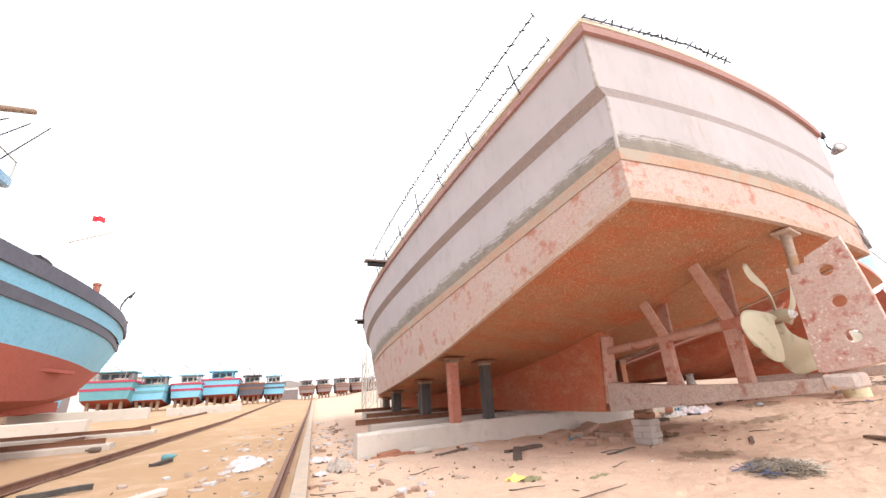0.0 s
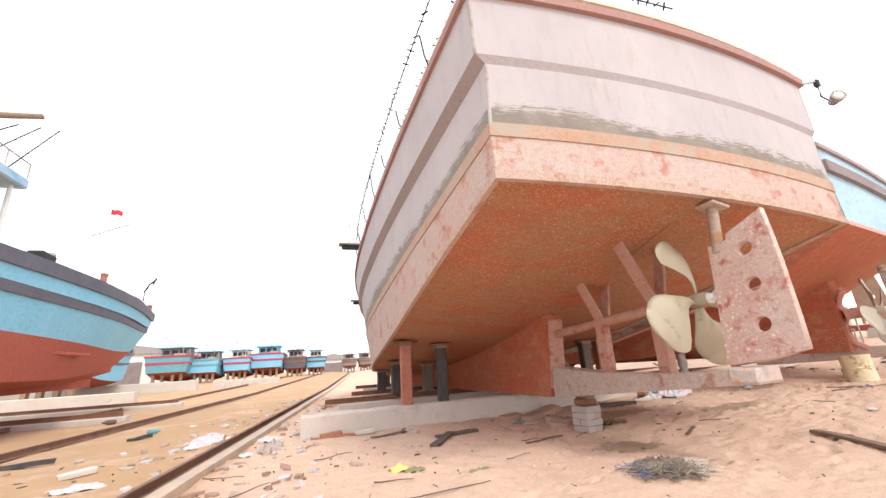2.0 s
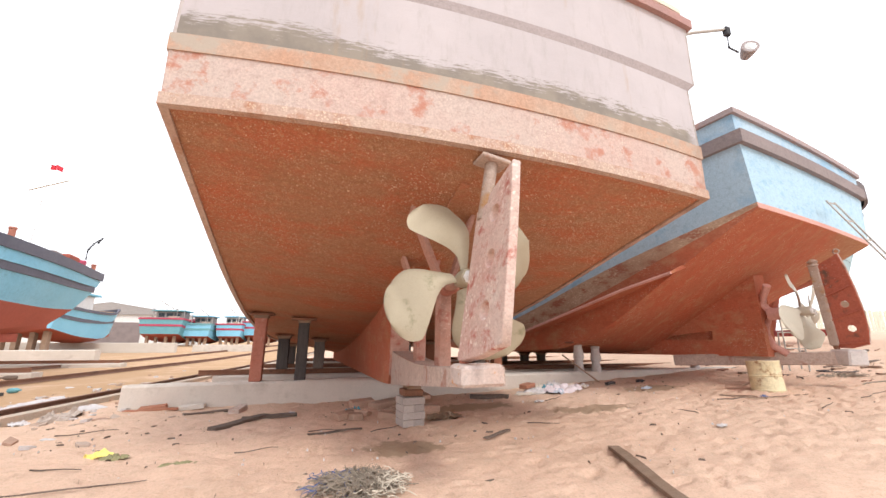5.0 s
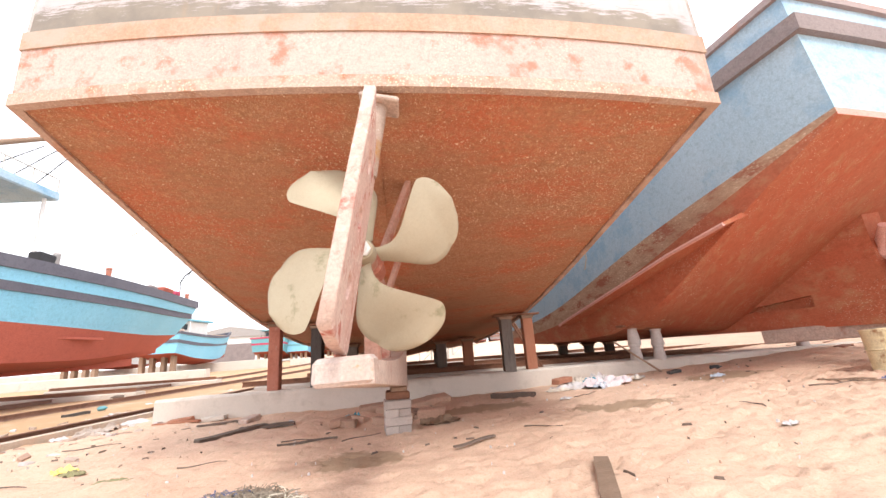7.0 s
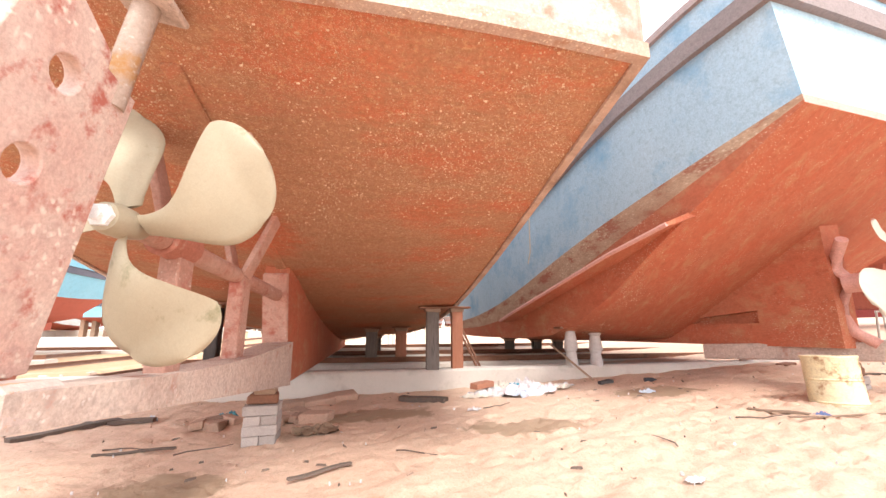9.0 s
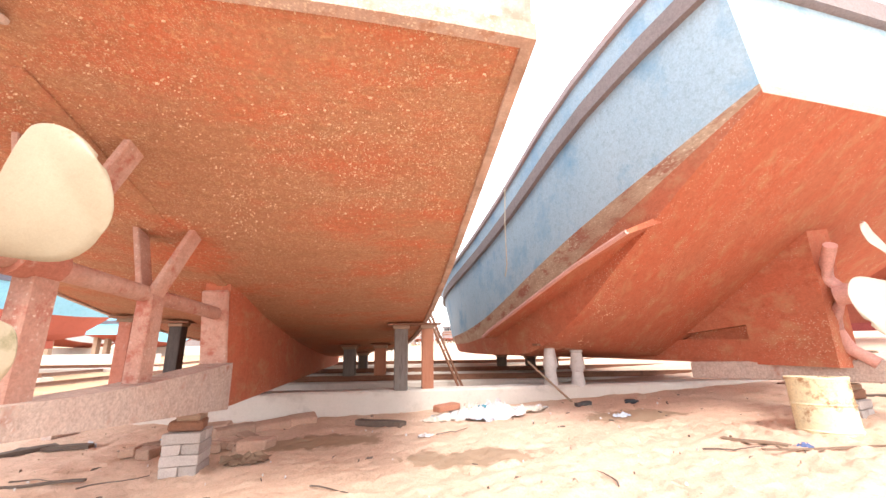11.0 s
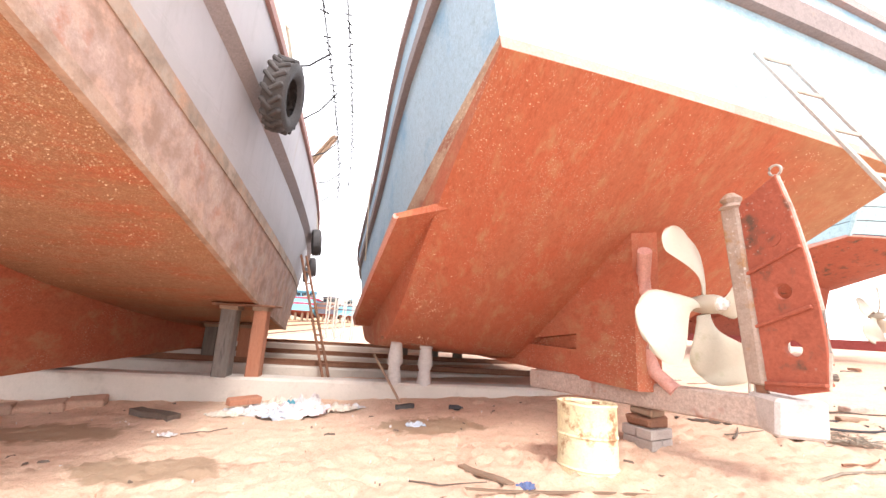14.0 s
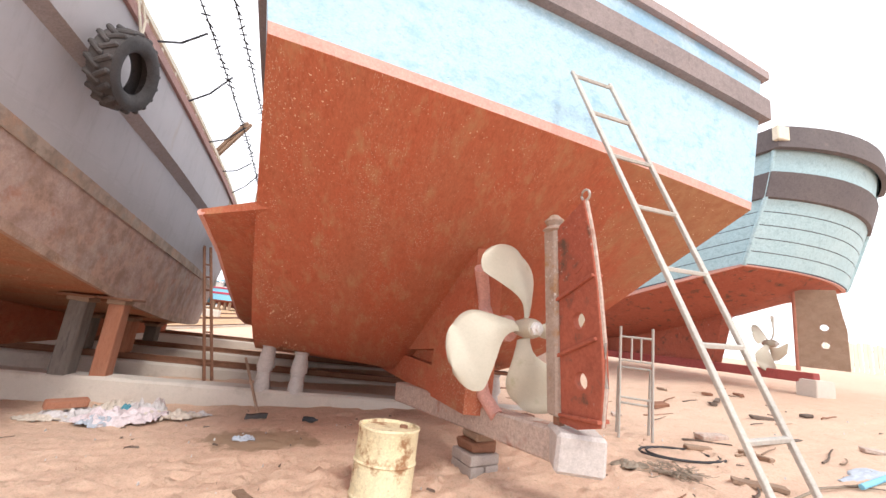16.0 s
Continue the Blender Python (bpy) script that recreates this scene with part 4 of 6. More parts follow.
def build_blue_trawler():
    t = thing("trawler", "light blue fishing trawler with red bottom and dark rubbing strake", "boat")
    part("hull_bottom", H2.bottom("hull_bottom", ANTIFOUL_BARED, "chine", power=1.25), t, "streaked red antifouling bottom")
    part("red_side", H2.band("red_side", ANTIFOUL_B, H2.rows("chine", "belt", 3), stern=False), t, "streaked red antifouling")
    part("worn_band", H2.band("worn_band", BROWNEDGE, H2.rows("belt", "line", 2), stern=False), t, "worn brown band along the chine")
    part("transom_edge", H2.band("transom_edge", PINK, H2.rows("chine", "line", 1), stern=True), t, "pale pink transom edge")
    part("topside", H2.band("topside", BLUE, H2.rows("line", "step_low", 4), stern=False), t)
    part("transom", H2.band("transom", BLUE_STERN, H2.rows("line", "step_low", 4), stern=True), t, "pale blue flaking transom")
    part("rubbing_strake", H2.swept("rubbing_strake", STRAKE, "step_low", 0.09, 0.0, 0.27, 0.09, -0.02), t, "dark grey-brown rubbing strake")
    part("bulwark", H2.band("bulwark", BLUE, H2.rows("step_up", "rail", 2)), t)
    part("rail_cap", H2.swept("rail_cap", RAILGREY, "rail", 0.06, -0.03, 0.11, 0.06, -0.14), t, "brown-red rail cap")
    part("deck", H2.deck("deck", WOOD, "rail", 0.5), t)
    shell_crust("barnacle_crust", H2, 4.8, 10.5, 16000, lambda u, y: 0.004 + 0.45 * max(0, 1 - (y - 4.8) / 1.1) + 0.7 * max(0, -u - 0.62) / 0.38 + 0.6 * max(0, u - 0.6), 9, 1.25, 0.0024, "crust of small cream barnacles and flaked paint", t)
    # bilge fin on the port side
    verts, faces = [], []
    edge = [Vector((12.62, 5.7, 2.74)), Vector((12.36, 6.9, 2.52)), Vector((12.0, 8.5, 2.12)), Vector((11.6, 10.4, 1.66)), Vector((11.5, 11.2, 1.5))]
    for k, p in enumerate(edge):
        out = -0.34 + 0.05 * k
        root = p + Vector((0.26, 0.05, 0))
        root.z = p.z + 0.03 + max(0, 0.45 * (H2.under(root.x - 15.62 + 0.21 * (root.y - 4.72), root.y, "chine", 1.25) - p.z))
        verts += [p + Vector((out, out * 0.2, -0.02)), p + Vector((out, out * 0.2, 0.04)), root + Vector((0, 0, 0.05)), root - Vector((0, 0, 0.05))]
    for i in range(len(edge) - 1):
        for k in range(4):
            q = (k + 1) % 4
            faces.append((i * 4 + k, i * 4 + q, i * 4 + 4 + q, i * 4 + 4 + k))
    faces += [(0, 1, 2, 3), (16, 17, 18, 19)]
    part("bilge_fin", mesh_of("bilge_fin", verts, faces, ANTIFOUL_B), t, "red bilge keel fin with a scuffed edge")
    part("fin_edge", tube("fin_edge", PINK, [p + Vector((-0.34 + 0.05 * k, -0.068 + 0.01 * k, 0.01)) for k, p in enumerate(edge)], 0.035, 6), t, "scuffed pale fin edge")
    # skeg with a tapering recess in its sides, built in pieces round it
    def skeg_side(y, z, top):
        return (15.36 - 0.19 * (y - 5.95), 0.15 + 0.02 * z / top)

    def skeg_piece(name, ys, low, high, half=None, label=""):
        verts, faces = [], []
        for y in ys:
            top = H2.under(0, y, "chine", 1.25) + 0.15
            for k in (-1, 1):
                for z in ((low(y), high(y, top)) if k < 0 else (high(y, top), low(y))):
                    cx, h = skeg_side(y, z, top)
                    verts.append((cx + k * (half or h), y, z))
        for i in range(len(ys) - 1):
            for k in range(4):
                q = (k + 1) % 4
                faces.append((i * 4 + k, i * 4 + q, i * 4 + 4 + q, i * 4 + 4 + k))
        faces += [(0, 1, 2, 3), tuple(range(len(verts) - 4, len(verts)))]
        part(name, mesh_of(name, verts, faces, ANTIFOUL_B), t, label)

    foot = lambda y: 1.02 - 0.012 * (y - 6)
    ledge = lambda y: 1.40 - 0.004 * (y - 7.1)
    lintel = lambda y: ledge(y) + 0.005 + 0.22 * (9.3 - y) / 2.2
    skeg_piece("skeg", [6.0, 6.5, 7.1], foot, lambda y, top: top, label="red skeg aft of the recess")
    skeg_piece("skeg", [9.3, 11.0, 13.0, 15.0], foot, lambda y, top: top, label="red skeg ahead of the recess")
    skeg_piece("skeg_ledge", [7.1, 8.2, 9.3], foot, lambda y, top: ledge(y), label="red ledge below the recess")
    skeg_piece("skeg_web", [7.1, 8.2, 9.3], ledge, lambda y, top: lintel(y), 0.03)
    skeg_piece("skeg_upper", [7.1, 8.2, 9.3], lintel, lambda y, top: top)
    part("stern_post", tube("stern_post", PINK, [(15.16, 5.72, 2.62), (15.27, 5.92, 2.4), (15.33, 6.0, 2.2), (15.38, 5.86, 2.0), (15.36, 6.0, 1.8), (15.36, 6.06, 1.5), (15.40, 5.98, 1.25), (15.5, 5.78, 1.08)], 0.078, 10), t, "pale pink stern post edge")
    part("stern_boss", tube("stern_boss", PINK, [(15.34, 5.95, 1.97), (15.5, 5.62, 2.0)], 0.14, 14), t)
    part("keel_shoe", bar("keel_shoe", SHOE, (14.75, 8.1, 0.86), (15.95, 4.95, 1.03), 0.30, 0.28, 0.02, side=(1, 0.3, 0)), t, "grey scaled keel shoe")
    part("shoe_end", box("shoe_end", WHITEPOST, 0.42, 0.40, 0.32, 0.03, jitter=0.015, rnd=random.Random(8)), t, "chipped whitewashed end of the shoe", pose(15.93, 4.93, 0.88, 0, 0, -15))
    propeller(t, pose(15.60, 5.42, 2.02, 0, 0, 11), 0.90, 65, "pale bronze four-bladed propeller", PROP_PALE)
    outline = [(0.05, 1.24), (0.25, 1.23), (0.50, 1.30), (0.55, 1.6), (0.555, 1.95), (0.53, 2.4), (0.48, 2.85), (0.42, 3.17), (0.2, 3.05), (0.05, 2.97)]
    rud = plate("rudder", ANTIFOUL_C, outline, [(0.32, 1.62, 0.08), (0.32, 2.12, 0.08)], 0.07, 0.01)
    r2 = part("rudder", rud, t, "dark red steel rudder with holes and ribs", pose(15.82, 5.05, 1.3, 0, -4.8, 0) @ pose(0, 0, -1.3, 0, 0, -77))
    disc = lathe("blind_hole", ANTIFOUL_C, [(0.075, -0.045), (0.09, -0.045), (0.09, 0.045), (0.075, 0.045)], 20)
    disc.transform(pose(0.30, 0, 2.62, 90, 0, 0))
    part("blind_hole", disc, r2, "plated-over hole with a raised rim")
    part("rudder_stock", box("rudder_stock", STOCK, 0.15, 0.15, 1.70, 0.02, (0.0, 0, 1.28), 0.008, random.Random(4)), r2, "chipped grey and rust-stained stock")
    part("stock_shaft", tube("stock_shaft", RUST, [(0.0, 0, 1.1), (0.0, 0, 3.12)], 0.05, 12), r2)
    part("rudder_eye", tube("rudder_eye", ALU, [(0.42 + 0.05 * math.cos(a), 0, 3.23 + 0.05 * math.sin(a)) for a in [k * math.pi / 5 for k in range(11)]], 0.012, 6), r2)
    part("aft_edge_bar", tube("aft_edge_bar", SHOE, [(0.50, 0, 1.30), (0.555, 0, 1.6), (0.56, 0, 1.95), (0.535, 0, 2.4), (0.485, 0, 2.85), (0.425, 0, 3.17)], 0.022, 6), r2, "scuffed pale aft edge")
    for z0, z1 in ((1.30, 1.34), (1.80, 1.98), (2.30, 2.50)):
        part("rudder_rib", bar("rudder_rib", ANTIFOUL_C, (0.05, 0, z0), (0.52, 0, z1), 0.03, 0.13, 0.006, side=(0, 0, 1)), r2)
    part("rudder_bearing", lathe("rudder_bearing", STOCK, [(0.08, 2.96), (0.12, 2.99), (0.075, 3.03), (0.10, 3.08), (0.06, 3.12), (0.04, 3.14)], 9, 20), r2, "flaked bearing collar")
    return t


build_blue_trawler()

# the plank-built boat beyond
H3 = Hull(25.25, 9.95, 12, 0.22, 0.0, 0.45, 14.5, dict(
    chine=(0.93, [2.36, 2.45, 2.5, 2.45, 2.25, 1.8, 1.1, 0.5, 0.02], [4.3, 3.95, 3.6, 3.2, 2.9, 2.7, 2.6, 2.6, 2.7], 0.0),
    line=(0.94, [2.4, 2.5, 2.56, 2.5, 2.3, 1.85, 1.15, 0.5, 0.02], [4.42, 4.15, 3.8, 3.4, 3.1, 2.9, 2.8, 2.8, 2.9], -0.05),
    step_low=(0.98, [2.42, 2.7, 2.86, 2.8, 2.6, 2.1, 1.4, 0.7, 0.02], [5.9, 5.7, 5.5, 5.3, 5.1, 5, 4.9, 4.9, 5], -0.55),
    step_up=(0.985, [2.44, 2.74, 2.9, 2.84, 2.64, 2.14, 1.44, 0.74, 0.02], [6.5, 6.3, 6, 5.8, 5.6, 5.5, 5.4, 5.4, 5.5], -0.7),
    rail=(1.0, [2.46, 2.78, 2.96, 2.9, 2.7, 2.2, 1.5, 0.8, 0.02], [7.55, 7.3, 7, 6.7, 6.5, 6.3, 6.2, 6.2, 6.3], -0.85)),
    [4.2, 3.3, 2.8, 2.4, 2.2, 2.1, 2.05, 2.1, 2.3], stations=22, across=14)


def build_plank_boat():
    t = thing("fishing_boat", "plank-built pale blue fishing boat with dark stripe and red bottom", "boat")
    part("hull_bottom", H3.bottom("hull_bottom", ANTIFOUL_C, "chine"), t, "dull red bottom")
    part("boot_edge", H3.swept("boot_edge", PINK, "chine", 0.03, -0.02, 0.12, 0.03, -0.04), t, "pink lower edge")
    # strakes, each a proud plank with a seam between
    low, high = H3.ring("line", 0.0, -0.1), H3.ring("step_low")
    for k in range(5):
        a, b = k / 5 + 0.006, (k + 1) / 5 - 0.006
        rows = [[p.lerp(q, f) for p, q in zip(low, high)] for f in (a, b)]
        part("plank", H3.band("plank", PALEBLUE_WOOD, rows), t)
    part("seam_backing", H3.band("seam_backing", NAVY, [H3.ring("line", -0.02, -0.12), H3.ring("step_low", -0.02)]), t)
    part("bulwark_backing", H3.band("bulwark_backing", PALEBLUE_WOOD, H3.rows("step_low", "step_up", 1)), t)
    part("dark_stripe", H3.band("dark_stripe", DARKBAND, [H3.ring("step_low", 0.0, -0.02), H3.ring("step_low", 0.06, 0.0), H3.ring("step_up", 0.06, 0.0), H3.ring("step_up", 0.0, 0.02)], 30), t, "broad near-black stripe")
    part("bulwark", H3.band("bulwark", PALEBLUE_WOOD, H3.rows("step_up", "rail", 1)), t)
    part("rail_cap", H3.band("rail_cap", DARKBAND, [H3.ring("rail", 0.0, -0.52), H3.ring("rail", 0.09, -0.50), H3.ring("rail", 0.09, 0.04), H3.ring("rail", -0.12, 0.06), H3.ring("rail", -0.12, -0.1)], 30), t, "dark rail band")
    part("deck", H3.deck("deck", WOOD, "rail", 0.5), t)
    verts, faces, ys = [], [], [12.1, 13.2, 14.8, 16.8, 19.5]
    for y in ys:
        cx, top = 25.25 - 0.22 * (y - 9.95), H3.under(0, y) + 0.25
        for dx, z in ((-0.16, 1.7), (0.16, 1.7), (0.18, top), (-0.18, top)):
            verts.append((cx + dx, y - (0.5 if y == ys[0] and z == top else 0), z))
    for k in range(len(ys) - 1):
        faces += [(k * 4 + a, k * 4 + (a + 1) % 4, k * 4 + 4 + (a + 1) % 4, k * 4 + 4 + a) for a in range(4)]
    faces += [(0, 1, 2, 3), tuple(range(len(verts) - 4, len(verts)))]
    part("skeg", mesh_of("skeg", verts, faces, ANTIFOUL_C), t, "dull red deadwood down to the keel")
    part("keel", bar("keel", surface("maroon_paint", (0.30, 0.065, 0.06), (0.34, 0.08, 0.07), 1.0, 10.0), (25.35, 9.75, 1.75), (22.4, 20.0, 1.65), 0.34, 0.26, 0.02), t, "maroon keel beam")
    propeller(t, pose(25.15, 10.75, 2.55, 0, 0, 12), 0.8, 20, "pale propeller", PROP_PALE)
    rud = plate("rudder", WOOD, [(0, 1.62), (0.95, 1.62), (0.95, 2.6), (0.8, 3.62), (0, 3.62)], [(0.55, 2.2, 0.09), (0.55, 2.65, 0.09)], 0.08, 0.01)
    r3 = part("rudder", rud, t, "weathered brown rudder with two holes", pose(25.25, 10.1, 0.4, 0, 0, -55))
    part("rudder_stock", tube("rudder_stock", STEEL, [(0, 0, 1.5), (0, 0, 3.95)], 0.05, 10), r3)
    for sgn in (-1, 1):
        pts = []
        for lev in ("chine", "line", "step_low", "step_up", "rail"):
            w, z, s = H3.wz(lev, 0)
            pts.append(H3.place(sgn * (w + 0.02), s - 0.02, z, w))
        part("corner_timber", tube("corner_timber", PALEBLUE_WOOD, pts, 0.05, 6), t, "pale blue corner timber")
    part("corner_patch", from_bm("corner_patch", box_bm(0.34, 0.16, 0.36, 0.02, H3.place(-2.46, -0.85, 7.2, 2.7)), CREAM), t, "pale corner timber")


build_plank_boat()

# the blue and red boat across the rails
H0 = Hull(-10.3, 5.0, 0, -0.165, 0.0, 0.1, 20.6, dict(
    chine=(0.86, [2.8, 2.9, 2.95, 2.9, 2.7, 2.3, 1.5, 0.65, 0.02], [1.9, 1.8, 1.7, 1.6, 1.6, 1.6, 1.7, 1.9, 2.1]),
    line=(0.92, [2.9, 3.0, 3.05, 3.0, 2.85, 2.45, 1.75, 0.85, 0.02], [3.3, 3.15, 3.05, 2.95, 2.85, 2.78, 2.72, 2.75, 2.9]),
    low_stripe=(0.97, [3.0, 3.1, 3.15, 3.1, 2.95, 2.6, 1.95, 1.0, 0.02], [4.25, 4.1, 3.98, 3.9, 3.82, 3.78, 3.75, 3.78, 3.9]),
    high_stripe=(0.98, [3.0, 3.1, 3.2, 3.15, 3.0, 2.65, 2.0, 1.05, 0.03], [4.55, 4.4, 4.28, 4.2, 4.12, 4.08, 4.05, 4.08, 4.2]),
    top=(0.99, [3.05, 3.15, 3.22, 3.18, 3.02, 2.68, 2.05, 1.1, 0.03], [5.0, 4.8, 4.68, 4.62, 4.58, 4.52, 4.48, 4.5, 4.6]),
    rail=(1.0, [3.05, 3.16, 3.25, 3.2, 3.05, 2.7, 2.1, 1.15, 0.03], [5.4, 5.2, 5.1, 5.05, 5.0, 4.95, 4.9, 4.85, 4.92])),
    [1.5, 1.45, 1.4, 1.3, 1.3, 1.3, 1.35, 1.5, 1.9])


def build_red_blue_boat():
    t = thing("fishing_boat", "bright blue fishing boat with black stripes and brick-red bottom on trestles", "boat")
    part("hull_bottom", H0.bottom("hull_bottom", RUSTRED, "chine", power=1.6), t)
    part("red_side", H0.band("red_side", RUSTRED, H0.rows("chine", "line", 2)), t)
    part("blue_side", H0.band("blue_side", SKYBLUE, H0.rows("line", "low_stripe", 2)), t)
    part("black_stripe", H0.swept("black_stripe", NAVY, "low_stripe", 0.05, 0, 0.32, 0.05, -0.02), t)
    part("blue_bulwark", H0.band("blue_bulwark", SKYBLUE, H0.rows("high_stripe", "top", 1)), t)
    part("black_sheer_stripe", H0.swept("black_sheer_stripe", NAVY, "top", 0.07, -0.02, 0.42, 0.07, -0.06), t)
    part("deck", H0.deck("deck", WOOD, "rail", 0.4), t)
    part("keel", bar("keel", RUSTRED, (-9.5, 8.0, 1.2), (-7.5, 21.0, 1.45), 0.35, 0.35, 0.02), t)
    part("bilge_strip", bar("bilge_strip", RUSTRED, (-6.55, 10.5, 2.45), (-5.85, 17.0, 2.42), 0.12, 0.1, 0.01), t)
    for y in (16.6, 23.6):
        f = (y - 5) / 20.6
        w, z, s = H0.wz("rail", f)
        p = H0.place(w - 0.15, s, z, w)
        part("bollard", lathe("bollard", STEEL, [(0.10, -0.1), (0.10, 0.26), (0.12, 0.28), (0.12, 0.34), (0.08, 0.36)], 12), t, at=Matrix.Translation(p))
    for y, u, sx, sy, sz, mat_, name in ((21.6, 0.9, 0.7, 0.9, 0.28, RUSTRED, "bow_crate"), (22.9, 0.5, 0.5, 0.5, 0.32, CRIMSON, "red_drum"), (20.6, 1.2, 0.35, 0.5, 0.25, STRAKE, "fairlead"), (14.6, 2.2, 0.5, 0.6, 0.5, BLACK, "winch"), (15.2, 2.0, 0.2, 0.3, 0.7, ROOFGREY, "winch_guard")):
        q = H0.place(u, y - 5.0, 5.0, 2)
        part(name, from_bm(name, box_bm(sx, sy, sz, 0.06, q, 0.05, random.Random(int(y * 10))), mat_), t)
    p = H0.place(0.6, 18.2, 5.4, 2)
    part("bow_davit", tube("bow_davit", BLACK, [p, p + Vector((0, 0, 0.5)), p + Vector((0.1, 0.2, 0.9)), p + Vector((0.3, 0.5, 1.3)), p + Vector((0.2, 0.35, 0.95))], 0.04, 6), t)
    # wheelhouse with overhanging roof and rigging
    cab = part("wheelhouse", from_bm("wheelhouse", box_bm(3.0, 4.2, 4.2, 0.05, (-12.0, 14.2, 4.8)), WHITEPAINT), t, "white wheelhouse with blue roof edge")
    part("roof", from_bm("roof", box_bm(4.8, 6.4, 0.42, 0.06, (-11.5, 14.4, 8.9)), BLUE), cab, "blue-grey overhanging roof")
    for y in (12.4, 13.4, 14.4, 15.4):
        part("window", from_bm("window", box_bm(0.04, 0.7, 0.9, 0.01, (-10.48, y, 7.0)), GLASS), cab)
    for x, y in ((-9.4, 17.2), (-9.4, 11.8)):
        part("roof_post", tube("roof_post", WHITEPAINT, [(x, y, 5.0), (x, y, 8.95)], 0.08, 8), cab)
    part("boom", tube("boom", WOOD, [(-11.5, 13.5, 9.3), (-8.9, 17.0, 11.9)], 0.16, 8, 0.11), cab, "pale wooden boom")
    rail_pts = [(-9.1, 11.4 + 0.6 * k, 9.9) for k in range(11)]
    part("roof_rail", tube("roof_rail", ALU, rail_pts, 0.03, 6), cab)
    for p in rail_pts[::2]:
        part("stanchion", tube("stanchion", ALU, [(p[0], p[1], 9.3), p], 0.025, 6), cab)
    for k in range(3):
        part("aerial", tube("aerial", BLACK, [(-9.9 + 0.4 * k, 15 + 0.7 * k, 9.3), (-9.3 + 0.3 * k, 16.6 + 0.6 * k, 11.2 + 0.3 * k)], 0.025, 5), cab)
    # mast with a red flag at the bow
    part("bow_mast", tube("bow_mast", WHITEPAINT, [(-8.0, 21.4, 5.2), (-8.0, 21.4, 9.8)], 0.02, 6), t)
    verts, faces = [], []
    for i in range(9):
        for j in range(5):
            verts.append((-8.0 + 0.46 * i / 8, 21.4 + 0.10 * math.sin(i * 0.9), 9.72 - 0.26 * j / 4 - 0.08 * (i / 8) ** 2))
    for i in range(8):
        for j in range(4):
            a = i * 5 + j
            faces.append((a, a + 1, a + 6, a + 5))
    flag = part("flag", mesh_of("flag", verts, faces, REDFLAG, 60), t, "small red flag")
    part("boom_spar", tube("boom_spar", ROPE, [(-8.6, 21.4, 8.3), (-7.2, 21.5, 9.0)], 0.03, 6), t)


build_red_blue_boat()


# ---- slip beams, rails and props ----
def beam(x0, x1, y, depth, low, high, label, tilt=0.0):
    rnd = random.Random(int(y * 10))
    verts, faces = [], []
    n = int((x1 - x0) / 0.35)
    for i in range(n + 1):
        x = x0 + (x1 - x0) * i / n
        top = high + tilt * (x - x0)
        j = lambda a: rnd.uniform(-a, a)
        ring = [(0, low), (0, top - 0.04), (0.04, top), (depth - 0.04, top), (depth, top - 0.04), (depth, low)]
        for dy, z in ring:
            verts.append((x + j(0.004), y + dy + j(0.008), z + j(0.007)))
    for i in range(n):
        for k in range(6):
            q = (k + 1) % 6
            faces.append((i * 6 + k, i * 6 + 6 + k, i * 6 + 6 + q, i * 6 + q))
    faces += [tuple(range(6)), tuple(range(n * 6, n * 6 + 6))[::-1]]
    return solid("concrete_beam", mesh_of("concrete_beam", verts, faces, CONCRETE, 30), label, "beam", group="slip beams")


def rail_mesh(name, x0, y0, x1, y1, z, h=0.13, material=None):
    """A flat-bottomed rail from point to point."""
    prof = [(-0.065, 0), (0.065, 0), (0.065, 0.012), (0.012, 0.025), (0.012, h - 0.035), (0.034, h - 0.025), (0.034, h), (-0.034, h), (-0.034, h - 0.025), (-0.012, h - 0.035), (-0.012, 0.025), (-0.065, 0.012)]
    d = Vector((x1 - x0, y1 - y0, 0)).normalized()
    s = Vector((d.y, -d.x, 0))
    n = max(2, int(math.hypot(x1 - x0, y1 - y0) / 2.5))
    verts, faces = [], []
    for i in range(n + 1):
        f = i / n
        p = Vector((x0 + (x1 - x0) * f, y0 + (y1 - y0) * f, 0))
        zz = z if z is not None else ground_z(p.x, p.y) + 0.02
        for a, b in prof:
            verts.append(p + s * a + Vector((0, 0, zz + b)))
    m = len(prof)
    for i in range(n):
        for k in range(m):
            q = (k + 1) % m
            faces.append((i * m + k, i * m + q, i * m + m + q, i * m + m + k))
    faces += [tuple(range(m)), tuple(range(n * m, n * m + m))[::-1]]
    return mesh_of(name, verts, faces, material or RAILSTEEL)


beam(1.62, 18.2, 9.0, 0.42, -0.3, 0.455, "pale weathered concrete slip beam half sunk in sand", 0.007)
for y, x0, x1 in ((11.6, 2.6, 24.0), (14.4, 3.6, 24.0), (19.0, 4.2, 22.0)):
    beam(x0, x1, y, 0.45, -0.3, 0.42, "concrete slip beam carrying a dark steel rail")
    solid("slip_rail", rail_mesh("slip_rail", x0 - 0.4, y + 0.2, x1, y + 0.2, 0.42, 0.14, RUST), "blackened steel rail bolted on a concrete beam", "rail", group="slip rails")
for y in (17.5, 24.0):
    beam(-14.0, -4.6, y, 0.6, -0.3, 0.2, "low concrete slip beam beside the track")
    solid("slip_rail", rail_mesh("slip_rail", -14.0, y + 0.3, -4.8, y + 0.3, 0.2, 0.16, RUST), "blackened steel rail bolted on a concrete beam", "rail", group="slip rails")

